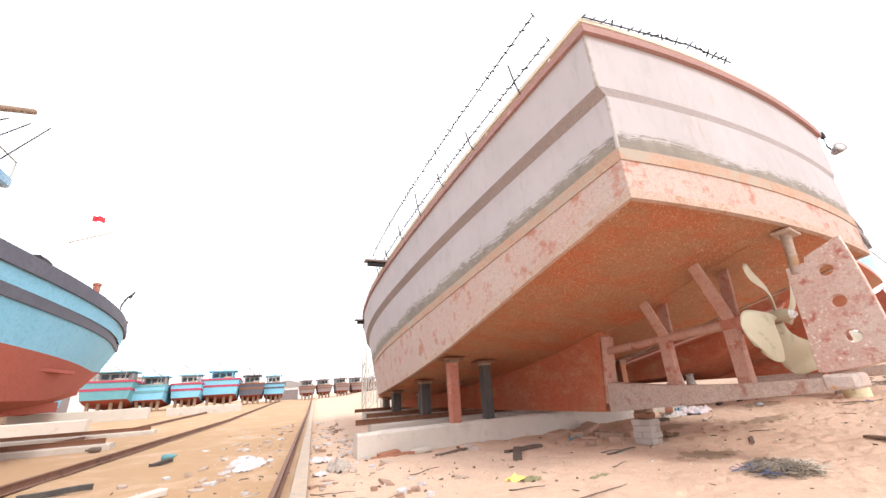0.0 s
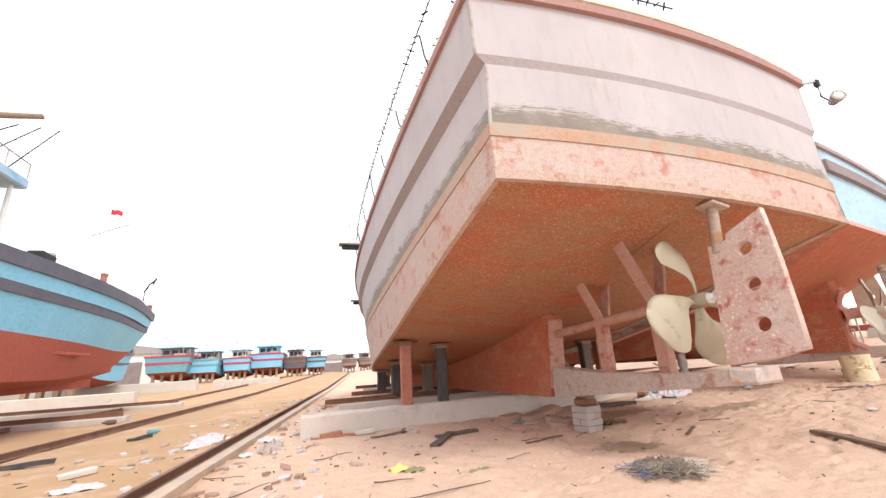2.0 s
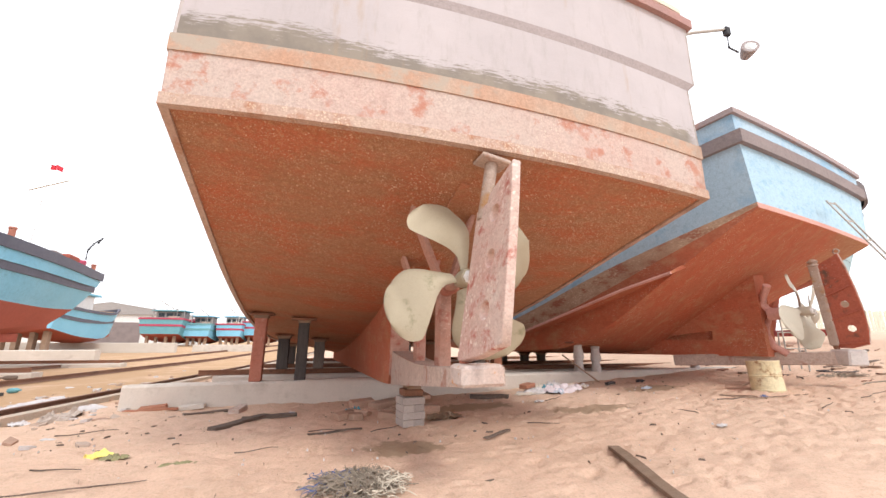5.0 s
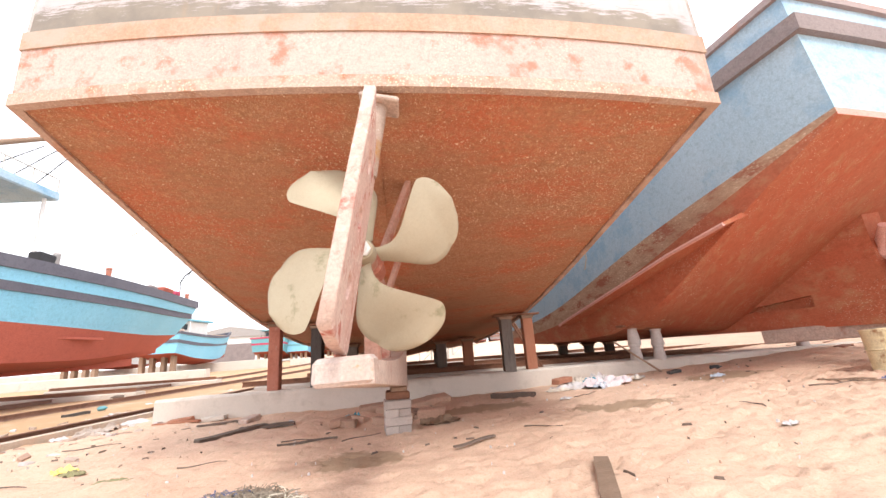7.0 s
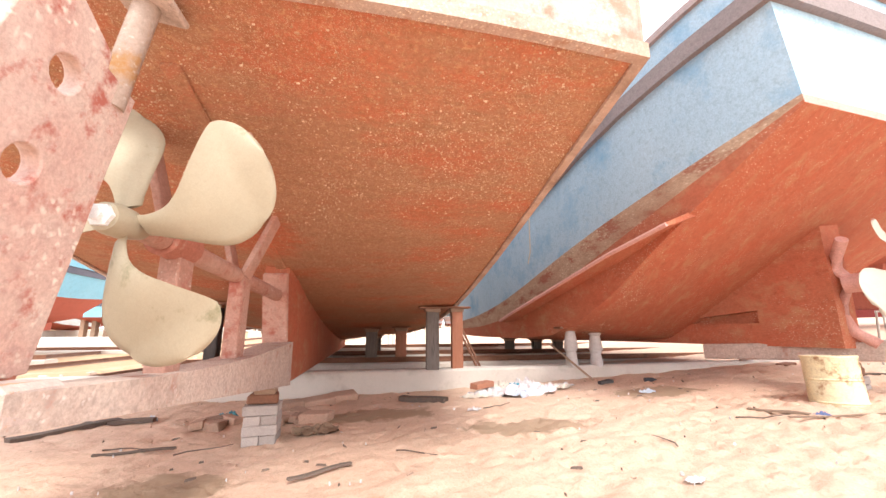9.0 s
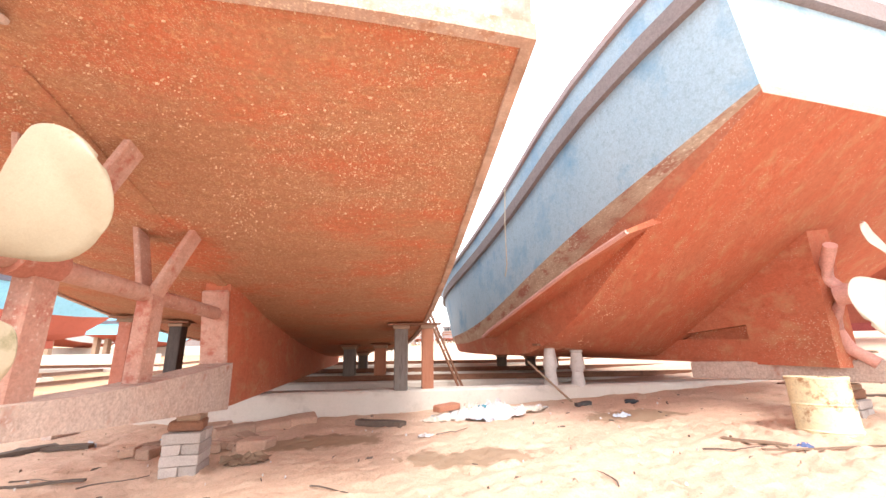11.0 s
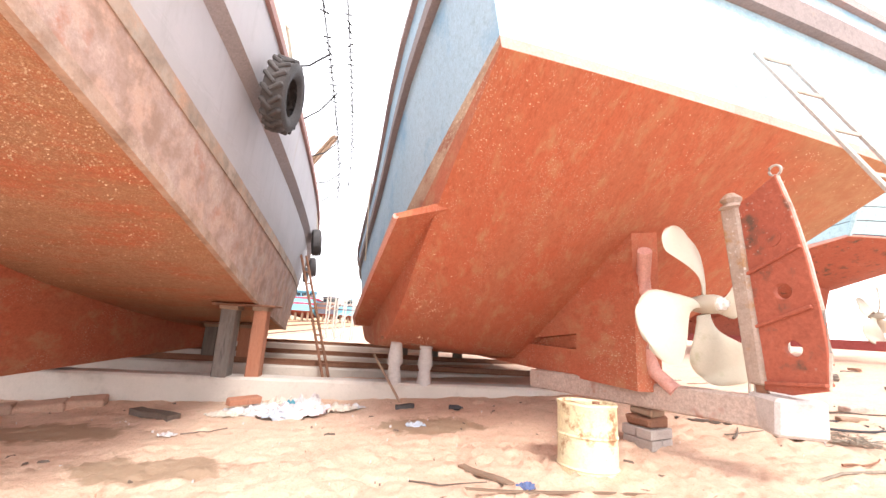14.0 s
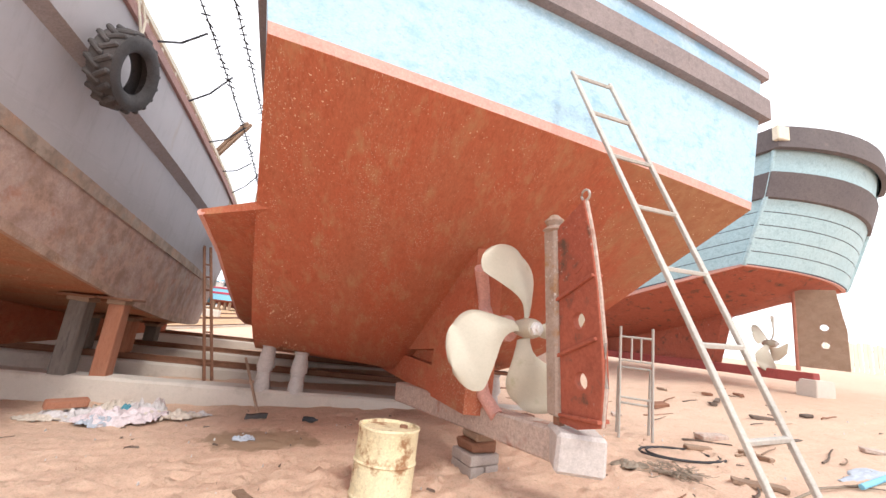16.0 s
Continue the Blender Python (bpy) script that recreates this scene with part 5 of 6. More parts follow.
for x0, x1, y, top in ((-36.0, -9.5, 32.0, 0.72), (-40.0, -9.0, 45.0, 1.15), (-8.0, -1.6, 47.0, 0.95)):
    beam(x0, x1, y, 0.7, -0.2, top, "low concrete slip beam in front of the far boats")

# the two tracks
def near_rail(y):
    """Where the nearest rail runs at a distance y."""
    return -0.85 + 0.125 * y


for x0, x1, lab in ((near_rail(0), near_rail(75), "rusty steel rail laid along a concrete strip"), (-5.2, 3.1, "rusty steel rail in the sand"), (-9.75, -1.6, "rusty steel rail in the sand")):
    solid("track_rail", rail_mesh("track_rail", x0, 0.0, x1, 75.0, None, 0.15), lab, "rail", group="track rails")
strip_v, strip_f = [], []
for i in range(40):
    y = 1 + 1.8 * i
    x = near_rail(y) + 0.2
    for dx, z in ((0, 0.11), (0.2, 0.10), (0.22, -0.1)):
        strip_v.append((x + dx, y, ground_z(x, y) + z + random.uniform(-0.006, 0.006)))
for i in range(39):
    for k in range(2):
        strip_f.append((i * 3 + k, i * 3 + k + 1, i * 3 + 4 + k, i * 3 + 3 + k))
solid("rail_kerb", mesh_of("rail_kerb", strip_v, strip_f, surface("old_kerb", (0.50, 0.42, 0.35), (0.43, 0.345, 0.27), 1.2, 14.0, 0.95, patch=(0.56, 0.42, 0.32), patch_at=(0.48, 0.62), patch_scale=2.4, relief=0.5)), "narrow broken concrete strip beside the rail", "kerb", kind="structure")


def prop_post(x, y, z0, z1, w, material, label, plate_w=0.55, lean=0.0):
    t = thing("prop_post", label, "post", group="hull props")
    part("post", bar("post", material, (x + lean, y, z0), (x, y, z1 - 0.04), w, w * 0.9, 0.015), t)
    part("packing_plate", from_bm("packing_plate", box_bm(plate_w, 0.4, 0.04, 0.006, (x, y, z1 - 0.045)), RUST), t)
    part("wedge", from_bm("wedge", box_bm(w * 1.2, w * 1.1, 0.07, 0.01, (x, y, z1 - 0.115), 0.01, random.Random(int(x * 7))), WOOD), t)


def under1(x, y):
    return H1.under(x - (7.07 - 0.06 * (y - 3.14)), y)


def under2(x, y):
    return H2.under((x - (15.62 - 0.21 * (y - 4.72))) / math.cos(H2.turn), y, "chine", 1.25)


for x, y, w, mat_, lab in ((4.02, 9.2, 0.25, STEEL, "rusty red steel prop under the hull"), (4.95, 9.2, 0.24, BLACKPOST, "blackened timber prop under the hull"),
                           (9.33, 9.15, 0.27, GREYPOST, "grey-black timber prop under the hull"), (9.86, 9.2, 0.24, REDPOST, "red-brown timber prop under the hull")):
    prop_post(x, y, 0.465, under1(x, y), w, mat_, lab)
for y, z0 in ((11.8, 0.56), (14.6, 0.56), (19.2, 0.56)):
    for x in (4.3, 5.3, 7.9, 8.7):
        cx = 7.07 - 0.06 * (y - 3.14)
        if abs(x - cx) < H1.wz("chine", (y - 3.14) / 19.6)[0] - 0.2:
            prop_post(x, y, z0, under1(x, y), 0.3, random.Random(x).choice([GREYPOST, REDPOST, BLACKPOST]), "timber prop under the far part of the hull", 0.5)
for y in (14.6,):
    for x in (12.6, 13.6, 14.4):
        prop_post(x, y, 0.56, under2(x, y), 0.3, GREYPOST, "short timber prop under the blue hull", 0.5)


def bucket_post(x, y, z0, z1):
    t = thing("bucket_post", "white stacked cast cylinders carrying a hull", "post", group="white cast props")
    h = (z1 - 0.05 - z0) / 2
    c = lathe("cylinder", WHITEPOST, [(0.145, 0), (0.15, 0.02), (0.105, h - 0.06), (0.128, h - 0.05), (0.128, h - 0.005), (0.10, h)], 20)
    part("cylinder", c, t, at=Matrix.Translation((x, y, z0)))
    part("cylinder", c, t, at=Matrix.Translation((x + 0.008, y, z0 + h)))
    part("packing_plate", from_bm("packing_plate", box_bm(0.6, 0.35, 0.05, 0.008, (x, y, z1 - 0.05)), RUST), t)


bucket_post(12.38, 9.15, 0.465, under2(12.38, 9.15))
bucket_post(12.95, 9.15, 0.465, under2(12.95, 9.15))
bucket_post(16.6, 9.15, 0.465, under2(16.6, 9.15))


def block_stack(x, y, courses, top_to, turn=0, label="stack of grey concrete blocks under the keel"):
    rnd = random.Random(int(x * 10))
    t = thing("block_stack", label, "blocks", pose(x, y, ground_z(x, y) - 0.03, 0, 0, turn))
    h = 0.115
    long = box("block", BLOCK, 0.40, 0.19, h - 0.006, 0.008, jitter=0.004, rnd=rnd)
    end = box("block", BLOCK, 0.19, 0.38, h - 0.006, 0.008, jitter=0.004, rnd=rnd)
    for c in range(courses):
        for k in (-1, 1):
            if c % 2:
                part("block", long, t, at=pose(rnd.uniform(-0.015, 0.015), k * 0.1, c * h, 0, 0, rnd.uniform(-3, 3)))
            else:
                part("block", end, t, at=pose(k * 0.1, rnd.uniform(-0.015, 0.015), c * h, 0, 0, rnd.uniform(-3, 3)))
    z = courses * h
    rest = top_to - (ground_z(x, y) - 0.03) - z
    part("wedge", from_bm("wedge", box_bm(0.34, 0.3, max(0.05, rest * 0.6), 0.02, (0.0, 0, z), 0.02, rnd), RUST), t, "dark rusty packing")
    part("wedge", from_bm("wedge", box_bm(0.24, 0.3, max(0.03, rest * 0.42), 0.02, (0.02, 0, z + rest * 0.58), 0.01, rnd), WOOD), t)


block_stack(6.92, 6.28, 4, 0.62, 8)
block_stack(15.45, 6.25, 2, 0.80, 20, "low pile of grey concrete blocks under the blue boat's keel")
for x, y in ((25.4, 9.85), (23.4, 16.5)):
    g = ground_z(x, y)
    pr = box("pier_block", CONCRETE, 0.6, 0.5, 1.70 - g + 0.1, 0.02, jitter=0.01, rnd=random.Random(int(y)))
    solid("pier_block", pr, "pale concrete pier under the keel of the plank boat", "block", pose(x, y, g - 0.08), group="keel piers")


def drum(x, y):
    t = thing("oil_drum", "pale yellow dented steel drum with rust spots", "drum", pose(x, y, ground_z(x, y) - 0.26, -3, 1.5, 12))
    r = 0.285
    prof = [(0.02, 0.0), (r, 0.0), (r + 0.008, 0.012), (r, 0.03), (r, 0.27), (r + 0.012, 0.285), (r, 0.30), (r, 0.55), (r + 0.012, 0.565), (r, 0.58), (r, 0.835), (r + 0.01, 0.85), (r + 0.008, 0.87), (r - 0.012, 0.868), (r - 0.014, 0.84), (0.02, 0.838)]
    me = lathe("body", YELLOWDRUM, prof, 40, 35)
    for v in me.vertices:
        a = math.atan2(v.co.y, v.co.x)
        v.co *= 1 - 0.014 * max(0, noise.noise((a * 1.3, v.co.z * 3, 4)))
    part("body", me, t)
    part("bung", lathe("bung", RUST, [(0.04, 0), (0.04, 0.02), (0.03, 0.025)], 12), t, at=Matrix.Translation((0.16, 0.05, 0.838)))
    for k in range(5):
        a = radians(-62 + 4.6 * k)
        part("stencil_bar", from_bm("stencil_bar", box_bm(0.013, 0.002, 0.06 - 0.012 * (k % 2), 0.0), BLACK), t, "black stencilled mark", pose((r + 0.001) * math.cos(a), (r + 0.001) * math.sin(a), 0.14, 0, 0, math.degrees(a) + 90))


drum(14.36, 5.55)


def ladder():
    t = thing("ladder", "pale bare metal ladder leaning on the blue transom", "ladder")
    a0, a1 = Vector((15.46, 4.45, 4.28)), Vector((15.88, 4.53, 4.31))
    b0, b1 = Vector((16.06, 2.9, 0.47)), Vector((16.40, 2.98, 0.48))
    part("stile", bar("stile", ALU, b0, a0, 0.035, 0.028, 0.004), t)
    part("stile", bar("stile", ALU, b1, a1, 0.035, 0.028, 0.004), t)
    for k in range(9):
        f = 0.05 + 0.117 * k
        p, q = b0.lerp(a0, f), b1.lerp(a1, f)
        part("rung", bar("rung", ALU, p, q, 0.028, 0.028, 0.004), t)


ladder()


def rack(x, y):
    g = ground_z(x, y)
    t = thing("trestle", "thin pale welded metal trestle standing on sand", "trestle", pose(x, y, g - 0.02, 0, 0, -30))
    h = 1.75
    for dx in (-0.24, 0.24):
        for dy in (0, 0.35):
            part("leg", tube("leg", ALU, [(dx, dy, 0), (dx, dy * 0.6, h if dy == 0 else h * 0.62)], 0.022, 8), t)
    for z, y0 in ((1.58, 0), (1.2, 0), (0.62, 0), (1.08, 0.25), (0.5, 0.3)):
        part("crossbar", tube("crossbar", ALU, [(-0.24, y0, z), (0.24, y0, z)], 0.018, 8), t)
    for dx in (-0.07, 0.07):
        part("crossbar", tube("crossbar", ALU, [(dx, 0, 1.2), (dx, 0, 1.58)], 0.016, 8), t)


rack(18.4, 7.4)


# ---- tyres hung on the pale trawler ----
def tyre(name, m, radius, tread, label):
    t = thing(name, label, "tyre", m, group="hull fenders")
    w = radius * 0.30
    prof = [(radius * 0.52, -w * 0.6), (radius * 0.60, -w * 0.9), (radius * 0.82, -w * 1.02), (radius * 0.93, -w * 0.85), (radius * 0.95, 0), (radius * 0.93, w * 0.85), (radius * 0.82, w * 1.02),
            (radius * 0.60, w * 0.9), (radius * 0.52, w * 0.6), (radius * 0.62, w * 0.5), (radius * 0.85, w * 0.5), (radius * 0.88, 0), (radius * 0.85, -w * 0.5), (radius * 0.62, -w * 0.5), (radius * 0.52, -w * 0.6)]
    sides, verts, faces = 36, [], []
    for r, z in prof[:-1]:
        for k in range(sides):
            a = 2 * math.pi * k / sides
            verts.append((r * math.cos(a), r * math.sin(a), z))
    n = len(prof) - 1
    for i in range(n):
        for k in range(sides):
            q = (k + 1) % sides
            j = (i + 1) % n
            faces.append((i * sides + k, i * sides + q, j * sides + q, j * sides + k))
    part("casing", mesh_of("casing", verts, faces, RUBBER, 40), t)
    if tread:
        lug = box("lug", RUBBER, radius * 0.17, radius * 0.13, w * 1.35, 0.02)
        for k in range(18):
            for sgn in (-1, 1):
                a = 360 / 18 * (k + (0.5 if sgn > 0 else 0))
                part("lug", lug, t, at=pose(0, 0, 0, 0, 0, a) @ pose(radius * 0.93, 0, 0, sgn * 38, 0, 0) @ pose(0, 0, -0.05 if sgn > 0 else -w * 1.2))
    return t


def side1(y, level_up, out):
    f = (y - 3.14) / 20.6
    w, z, s = H1.wz("step_up", f)
    p = H1.place(w + out, s, z + level_up, w)
    return p


big = side1(6.8, -0.02, 0.30)
tyre("tractor_tyre", Matrix.Translation(big) @ pose(0, 0, 0, 0, 98, 3), 0.5, True, "worn black tractor tyre roped to the bulwark as a fender")
solid("tyre_rope", tube("tyre_rope", ROPE, [big + Vector((0.0, 0.1, 0.45)), big + Vector((-0.1, 0.2, 0.9)), big + Vector((-0.18, 0.1, 1.25)), big + Vector((-0.05, -0.1, 1.0)), big + Vector((0.05, 0, 0.5))], 0.016, 6), "pale rope tying the tyre to the rail", "rope")
for y, r in ((13.4, 0.42), (17.2, 0.40), (19.3, 0.36)):
    p = side1(y, -0.15, 0.16)
    tyre("car_tyre", Matrix.Translation(p) @ pose(0, 0, 0, 0, 84, 16), r, False, "small black tyre hung on the hull as a fender")
    solid("tyre_rope", tube("tyre_rope", ROPE, [p + Vector((0, 0, r * 0.6)), p + Vector((-0.12, 0, 1.1))], 0.014, 6), "thin rope holding a tyre", "rope")


def spiked_line(name, pts, label):
    """A cable with short cross pieces all along."""
    t = thing(name, label, "cable", group="deck lines")
    part("cable", tube("cable", BLACK, pts, 0.012, 5), t)
    rnd = random.Random(len(pts))
    knot = box("clip", BLACK, 0.15, 0.02, 0.02, 0.0)
    for a, b in zip(pts, pts[1:]):
        n = max(1, int((Vector(b) - Vector(a)).length / 0.16))
        for k in range(n):
            p = Vector(a).lerp(Vector(b), k / n)
            part("clip", knot, t, at=Matrix.Translation(p) @ pose(0, 0, 0, rnd.uniform(-50, 50), rnd.uniform(-40, 40), rnd.uniform(0, 180)))


def line_along(side, out, up, y0, y1, n=9):
    pts = []
    for i in range(n):
        y = y0 + (y1 - y0) * i / (n - 1)
        w, z, s = H1.wz("rail", min(1, (y - 3.14) / 20.6))
        pts.append(H1.place(side * (w + out), s, z + up, w))
    return pts


for side in (-1, 1):
    for out, up in (((-0.25, 0.95), (0.0, 1.45)) if side < 0 else ((0.55, 0.85), (0.85, 1.35))):
        spiked_line("light_string", line_along(side, out, up, 4.0, 14.5), "black cable of small clips strung outside the rail")
    for y in (4.6, 6.2, 7.6, 9.0, 10.4, 11.8, 13.2):
        w, z, s = H1.wz("rail", (y - 3.14) / 20.6)
        a = H1.place(side * w, s, z + 0.2, w)
        c = H1.place(side * (w + (0.6 if side > 0 else 0.1)), s + 0.1, z + 0.75 + 0.2 * math.sin(y * 3), w)
        solid("line_bracket", tube("line_bracket", BLACK, [a, a.lerp(c, 0.5) + Vector((0, 0, -0.1)), c], 0.016, 6), "bent black iron bracket on the rail", "bracket", group="rail brackets")
stern_line = [H1.place(u, 0, 6.3 + 0.35 + 0.12 * math.cos(u), 3.4) for u in (-3.3, -2.2, -1.0, 0.2)]
spiked_line("light_string", stern_line, "black cable of small clips over the stern rail")


def flood_lamp():
    w, z, s = H1.wz("rail", 0.02)
    p = H1.place(w, 0.3, z + 0.1, w)
    t = thing("flood_lamp", "round metal flood lamp on a bent pipe at the stern rail", "lamp", Matrix.Translation(p))
    part("arm", tube("arm", ALU, [(-0.15, 0.1, 0.05), (0.6, 0, 0.32), (1.35, -0.05, 0.55)], 0.025, 8), t)
    part("clamp", from_bm("clamp", box_bm(0.1, 0.08, 0.16, 0.01, (1.3, -0.05, 0.40)), BLACK), t)
    sh = lathe("shade", STEP, [(0.04, -0.16), (0.07, -0.14), (0.10, -0.05), (0.13, 0.06), (0.135, 0.09), (0.125, 0.09)], 24)
    s_ = part("shade", sh, t, at=pose(1.62, -0.12, 0.12, 78, 0, -32))
    part("glass", lathe("glass", LAMPGLASS, [(0.02, 0.07), (0.12, 0.075), (0.12, 0.085), (0.02, 0.1)], 24), s_)
    part("bracket", tube("bracket", BLACK, [(1.3, -0.05, 0.42), (1.26, -0.06, 0.14), (1.5, -0.04, 0.12)], 0.016, 6), t)


flood_lamp()
# bow platform and roller of the pale trawler
for y, dz, l in ((12.3, 0.3, 0.8), (17.8, -0.2, 0.5)):
    w, z, s = H1.wz("rail", (y - 3.14) / 20.6)
    p = H1.place(-w, s, z + dz, w)
    tt = thing("rail_roller", "grey roller frame jutting over the rail", "roller", Matrix.Translation(p))
    part("frame", from_bm("frame", box_bm(l, 0.3, 0.06, 0.01, (-l / 2 + 0.1, 0, 0)), STRAKE), tt)
    part("drum", tube("drum", BLACK, [(-l + 0.2, 0, -0.08), (0, 0, -0.08)], 0.07, 10), tt)
    part("hoop", tube("hoop", ALU, [(-0.35, 0, 0.05), (-0.35, 0, 0.75), (0.0, 0, 0.75), (0.0, 0, 0.05)], 0.015, 6), tt)
bundle = thing("spar_bundle", "roped bundle of pale wooden spars sticking out over the rail", "spars")
for k in range(6):
    o = Vector((0.06 * (k % 3), 0.07 * (k // 3), 0.05 * (k % 2)))
    part("spar", tube("spar", WOOD, [Vector((9.15, 12.0, 5.15)) + o, Vector((10.2, 11.6, 6.45)) + o], 0.045, 7), bundle)


# ---- things lying on the sand ----
def lie(x, y, dz=0.0):
    return ground_z(x, y) + dz


def plank(x, y, length, width, thick, turn, material, label, tilt=0.0):
    rnd = random.Random(int(x * 31 + y * 17))
    verts, faces = [], []
    n = 6
    for i in range(n + 1):
        f = i / n - 0.5
        w = width * (0.5 + rnd.uniform(-0.05, 0.05))
        for dy, dz in ((-w, 0), (w, 0), (w, thick), (-w, thick)):
            verts.append((f * length + rnd.uniform(-0.01, 0.01), dy, dz + 0.012 * math.sin(f * 5)))
    for i in range(n):
        for k in range(4):
            q = (k + 1) % 4
            faces.append((i * 4 + k, i * 4 + q, i * 4 + 4 + q, i * 4 + 4 + k))
    faces += [(0, 1, 2, 3)[::-1], (n * 4, n * 4 + 1, n * 4 + 2, n * 4 + 3)]
    return solid("plank", mesh_of("plank", verts, faces, material), label, "plank", pose(x, y, lie(x, y, 0.005), 0, tilt, turn), group="scrap timber")


for a in ((4.2, 7.0, 1.15, 0.16, 0.05, 55, DARKWOOD), (4.6, 7.35, 0.9, 0.14, 0.05, 5, DARKWOOD), (9.05, 7.85, 0.85, 0.17, 0.08, -28, DARKWOOD), (2.3, 8.7, 0.9, 0.12, 0.04, 0, REDPOST),
          (8.57, 2.92, 1.6, 0.13, 0.04, 69, WOOD), (17.9, 6.0, 0.5, 0.07, 0.03, -38, DRIFT), (13.3, 5.42, 0.6, 0.09, 0.02, -52, WOOD), (13.9, 5.0, 1.7, 0.025, 0.015, -4, WOOD), (12.6, 8.2, 0.3, 0.1, 0.06, 12, BLACKPOST), (16.9, 7.1, 0.7, 0.12, 0.03, -30, DARKWOOD),
          (18.6, 5.6, 0.5, 0.16, 0.04, -38, WOOD), (5.7, 5.9, 0.8, 0.05, 0.02, 8, DARKWOOD), (3.4, 8.2, 0.8, 0.08, 0.03, 12, DARKWOOD), (20.5, 6.8, 1.4, 0.1, 0.03, 10, DARKWOOD),
          (-3.2, 9.4, 0.9, 0.12, 0.08, 12, BLACKPOST), (-2.2, 11.8, 0.6, 0.1, 0.08, 60, BLACKPOST), (22.0, 9.4, 0.8, 0.1, 0.03, 40, DARKWOOD), (7.9, 4.9, 0.6, 0.05, 0.02, 30, DARKWOOD)):
    plank(*a, "weathered scrap plank lying on the sand")


def brickbat_pile():
    rnd = random.Random(4)
    for k in range(13):
        x, y = 6.15 + rnd.uniform(-0.5, 1.4), 7.4 + rnd.uniform(-0.5, 0.35)
        m = box("brick", surface("old_brick", (0.36, 0.24, 0.18), (0.42, 0.27, 0.2), 2.0, 18.0, 0.95, per_thing=0.3) if k == 0 else bpy.data.materials["old_brick"], 0.36, 0.18, 0.11, 0.012, jitter=0.015, rnd=rnd)
        solid("loose_brick", m, "loose brown brick lying half buried", "brick", pose(x, y, lie(x, y, -0.03), rnd.uniform(-8, 8), rnd.uniform(-8, 8), rnd.uniform(0, 180)), group="loose bricks")


brickbat_pile()


for x, y, turn, size in ((6.72, 8.02, 32, 0.6), (7.2, 8.32, 28, 0.55), (7.62, 8.6, 22, 0.5), (7.45, 7.05, -15, 0.42), (6.3, 8.25, 8, 0.5)):
    slab = box("slab", bpy.data.materials["old_brick"], size, 0.3, 0.16, 0.02, jitter=0.02, rnd=random.Random(int(x * 20)))
    solid("broken_slab", slab, "dusty brown slab sunk in the sand by the beam", "slab", pose(x, y, lie(x, y, -0.03), 4, -3, turn), group="broken slabs")


def crumpled(name, x, y, sx, sy, sz, material, label, category, seed, rough=1.0, holes=0.0):
    """A low heap of folded sheet."""
    n, verts, faces = 30, [], []
    for j in range(n + 1):
        for i in range(n + 1):
            u, v = i / n * 2 - 1, j / n * 2 - 1
            r = math.sqrt(u * u + v * v)
            wob = 1 + 0.35 * noise.noise((math.atan2(v, u) * 1.2, seed, 0.5))
            fall = max(0, 1 - (r / wob) ** 2)
            px, py = x + u * sx * wob * (0.86 if r > 1 else 1), y + v * sy * wob * (0.86 if r > 1 else 1)
            fold = abs(noise.noise((u * 3.2 * rough, v * 3.2 * rough, seed))) + 0.22 * abs(noise.noise((u * 6 * rough, v * 6 * rough, seed + 3)))
            verts.append((px, py, lie(px, py, 0.0) + fall ** 0.5 * sz * (0.25 + 1.3 * fold) - 0.03 * (fall <= 0)))
    for j in range(n):
        for i in range(n):
            a = j * (n + 1) + i
            c = [verts[q] for q in (a, a + 1, a + n + 2, a + n + 1)]
            u, v = (i + 0.5) / n * 2 - 1, (j + 0.5) / n * 2 - 1
            if math.hypot(u, v) < 0.95 + 0.25 * noise.noise((u * 2, v * 2, seed)):
                faces.append((a, a + 1, a + n + 2, a + n + 1))
    return solid(name, mesh_of(name, verts, faces, material, 75), label, category)


PINKBITS = surface("printed_sack", (0.74, 0.66, 0.68), (0.70, 0.60, 0.63), 3.0, 14.0, 0.85, patch=(0.62, 0.16, 0.2), patch_at=(0.64, 0.68), patch_scale=6.0, relief=0.6)
BUFF = surface("buff_sack", (0.60, 0.53, 0.45), (0.68, 0.60, 0.52), 3.0, 14.0, 0.9, patch=(0.3, 0.26, 0.24), patch_at=(0.64, 0.68), patch_scale=7.0, relief=0.6)
GREYBLUE = surface("grey_blue_sheet", (0.42, 0.47, 0.55), (0.5, 0.54, 0.6), 3.0, 14.0, 0.85, relief=0.6)
for x, y, sx, sy, sz, mat_, lab, seed in ((10.95, 7.92, 0.52, 0.32, 0.24, PINKBITS, "crumpled white plastic sack with faded red print", 1.0), (10.3, 8.1, 0.42, 0.30, 0.16, CLOTH, "flattened dirty white sacking", 2.0),
                                          (11.45, 8.1, 0.42, 0.22, 0.16, BUFF, "crumpled buff paper sack", 5.0), (10.55, 8.45, 0.26, 0.18, 0.24, BUFF, "crumpled buff paper sack", 21.0), (11.05, 8.4, 0.34, 0.2, 0.26, CLOTH, "crumpled heap of white plastic sacking", 22.0),
                                          (10.05, 7.95, 0.3, 0.18, 0.09, BUFF, "flattened dirty white sacking", 23.0), (11.75, 8.25, 0.22, 0.12, 0.10, CLOTH, "crumpled heap of white plastic sacking", 24.0), (10.72, 7.75, 0.2, 0.14, 0.14, GREYBLUE, "grey-blue plastic sheet on the sacks", 25.0)):
    crumpled("sacking", x, y, sx, sy, sz * 0.75, mat_, lab, "sacking", seed, 1.25)
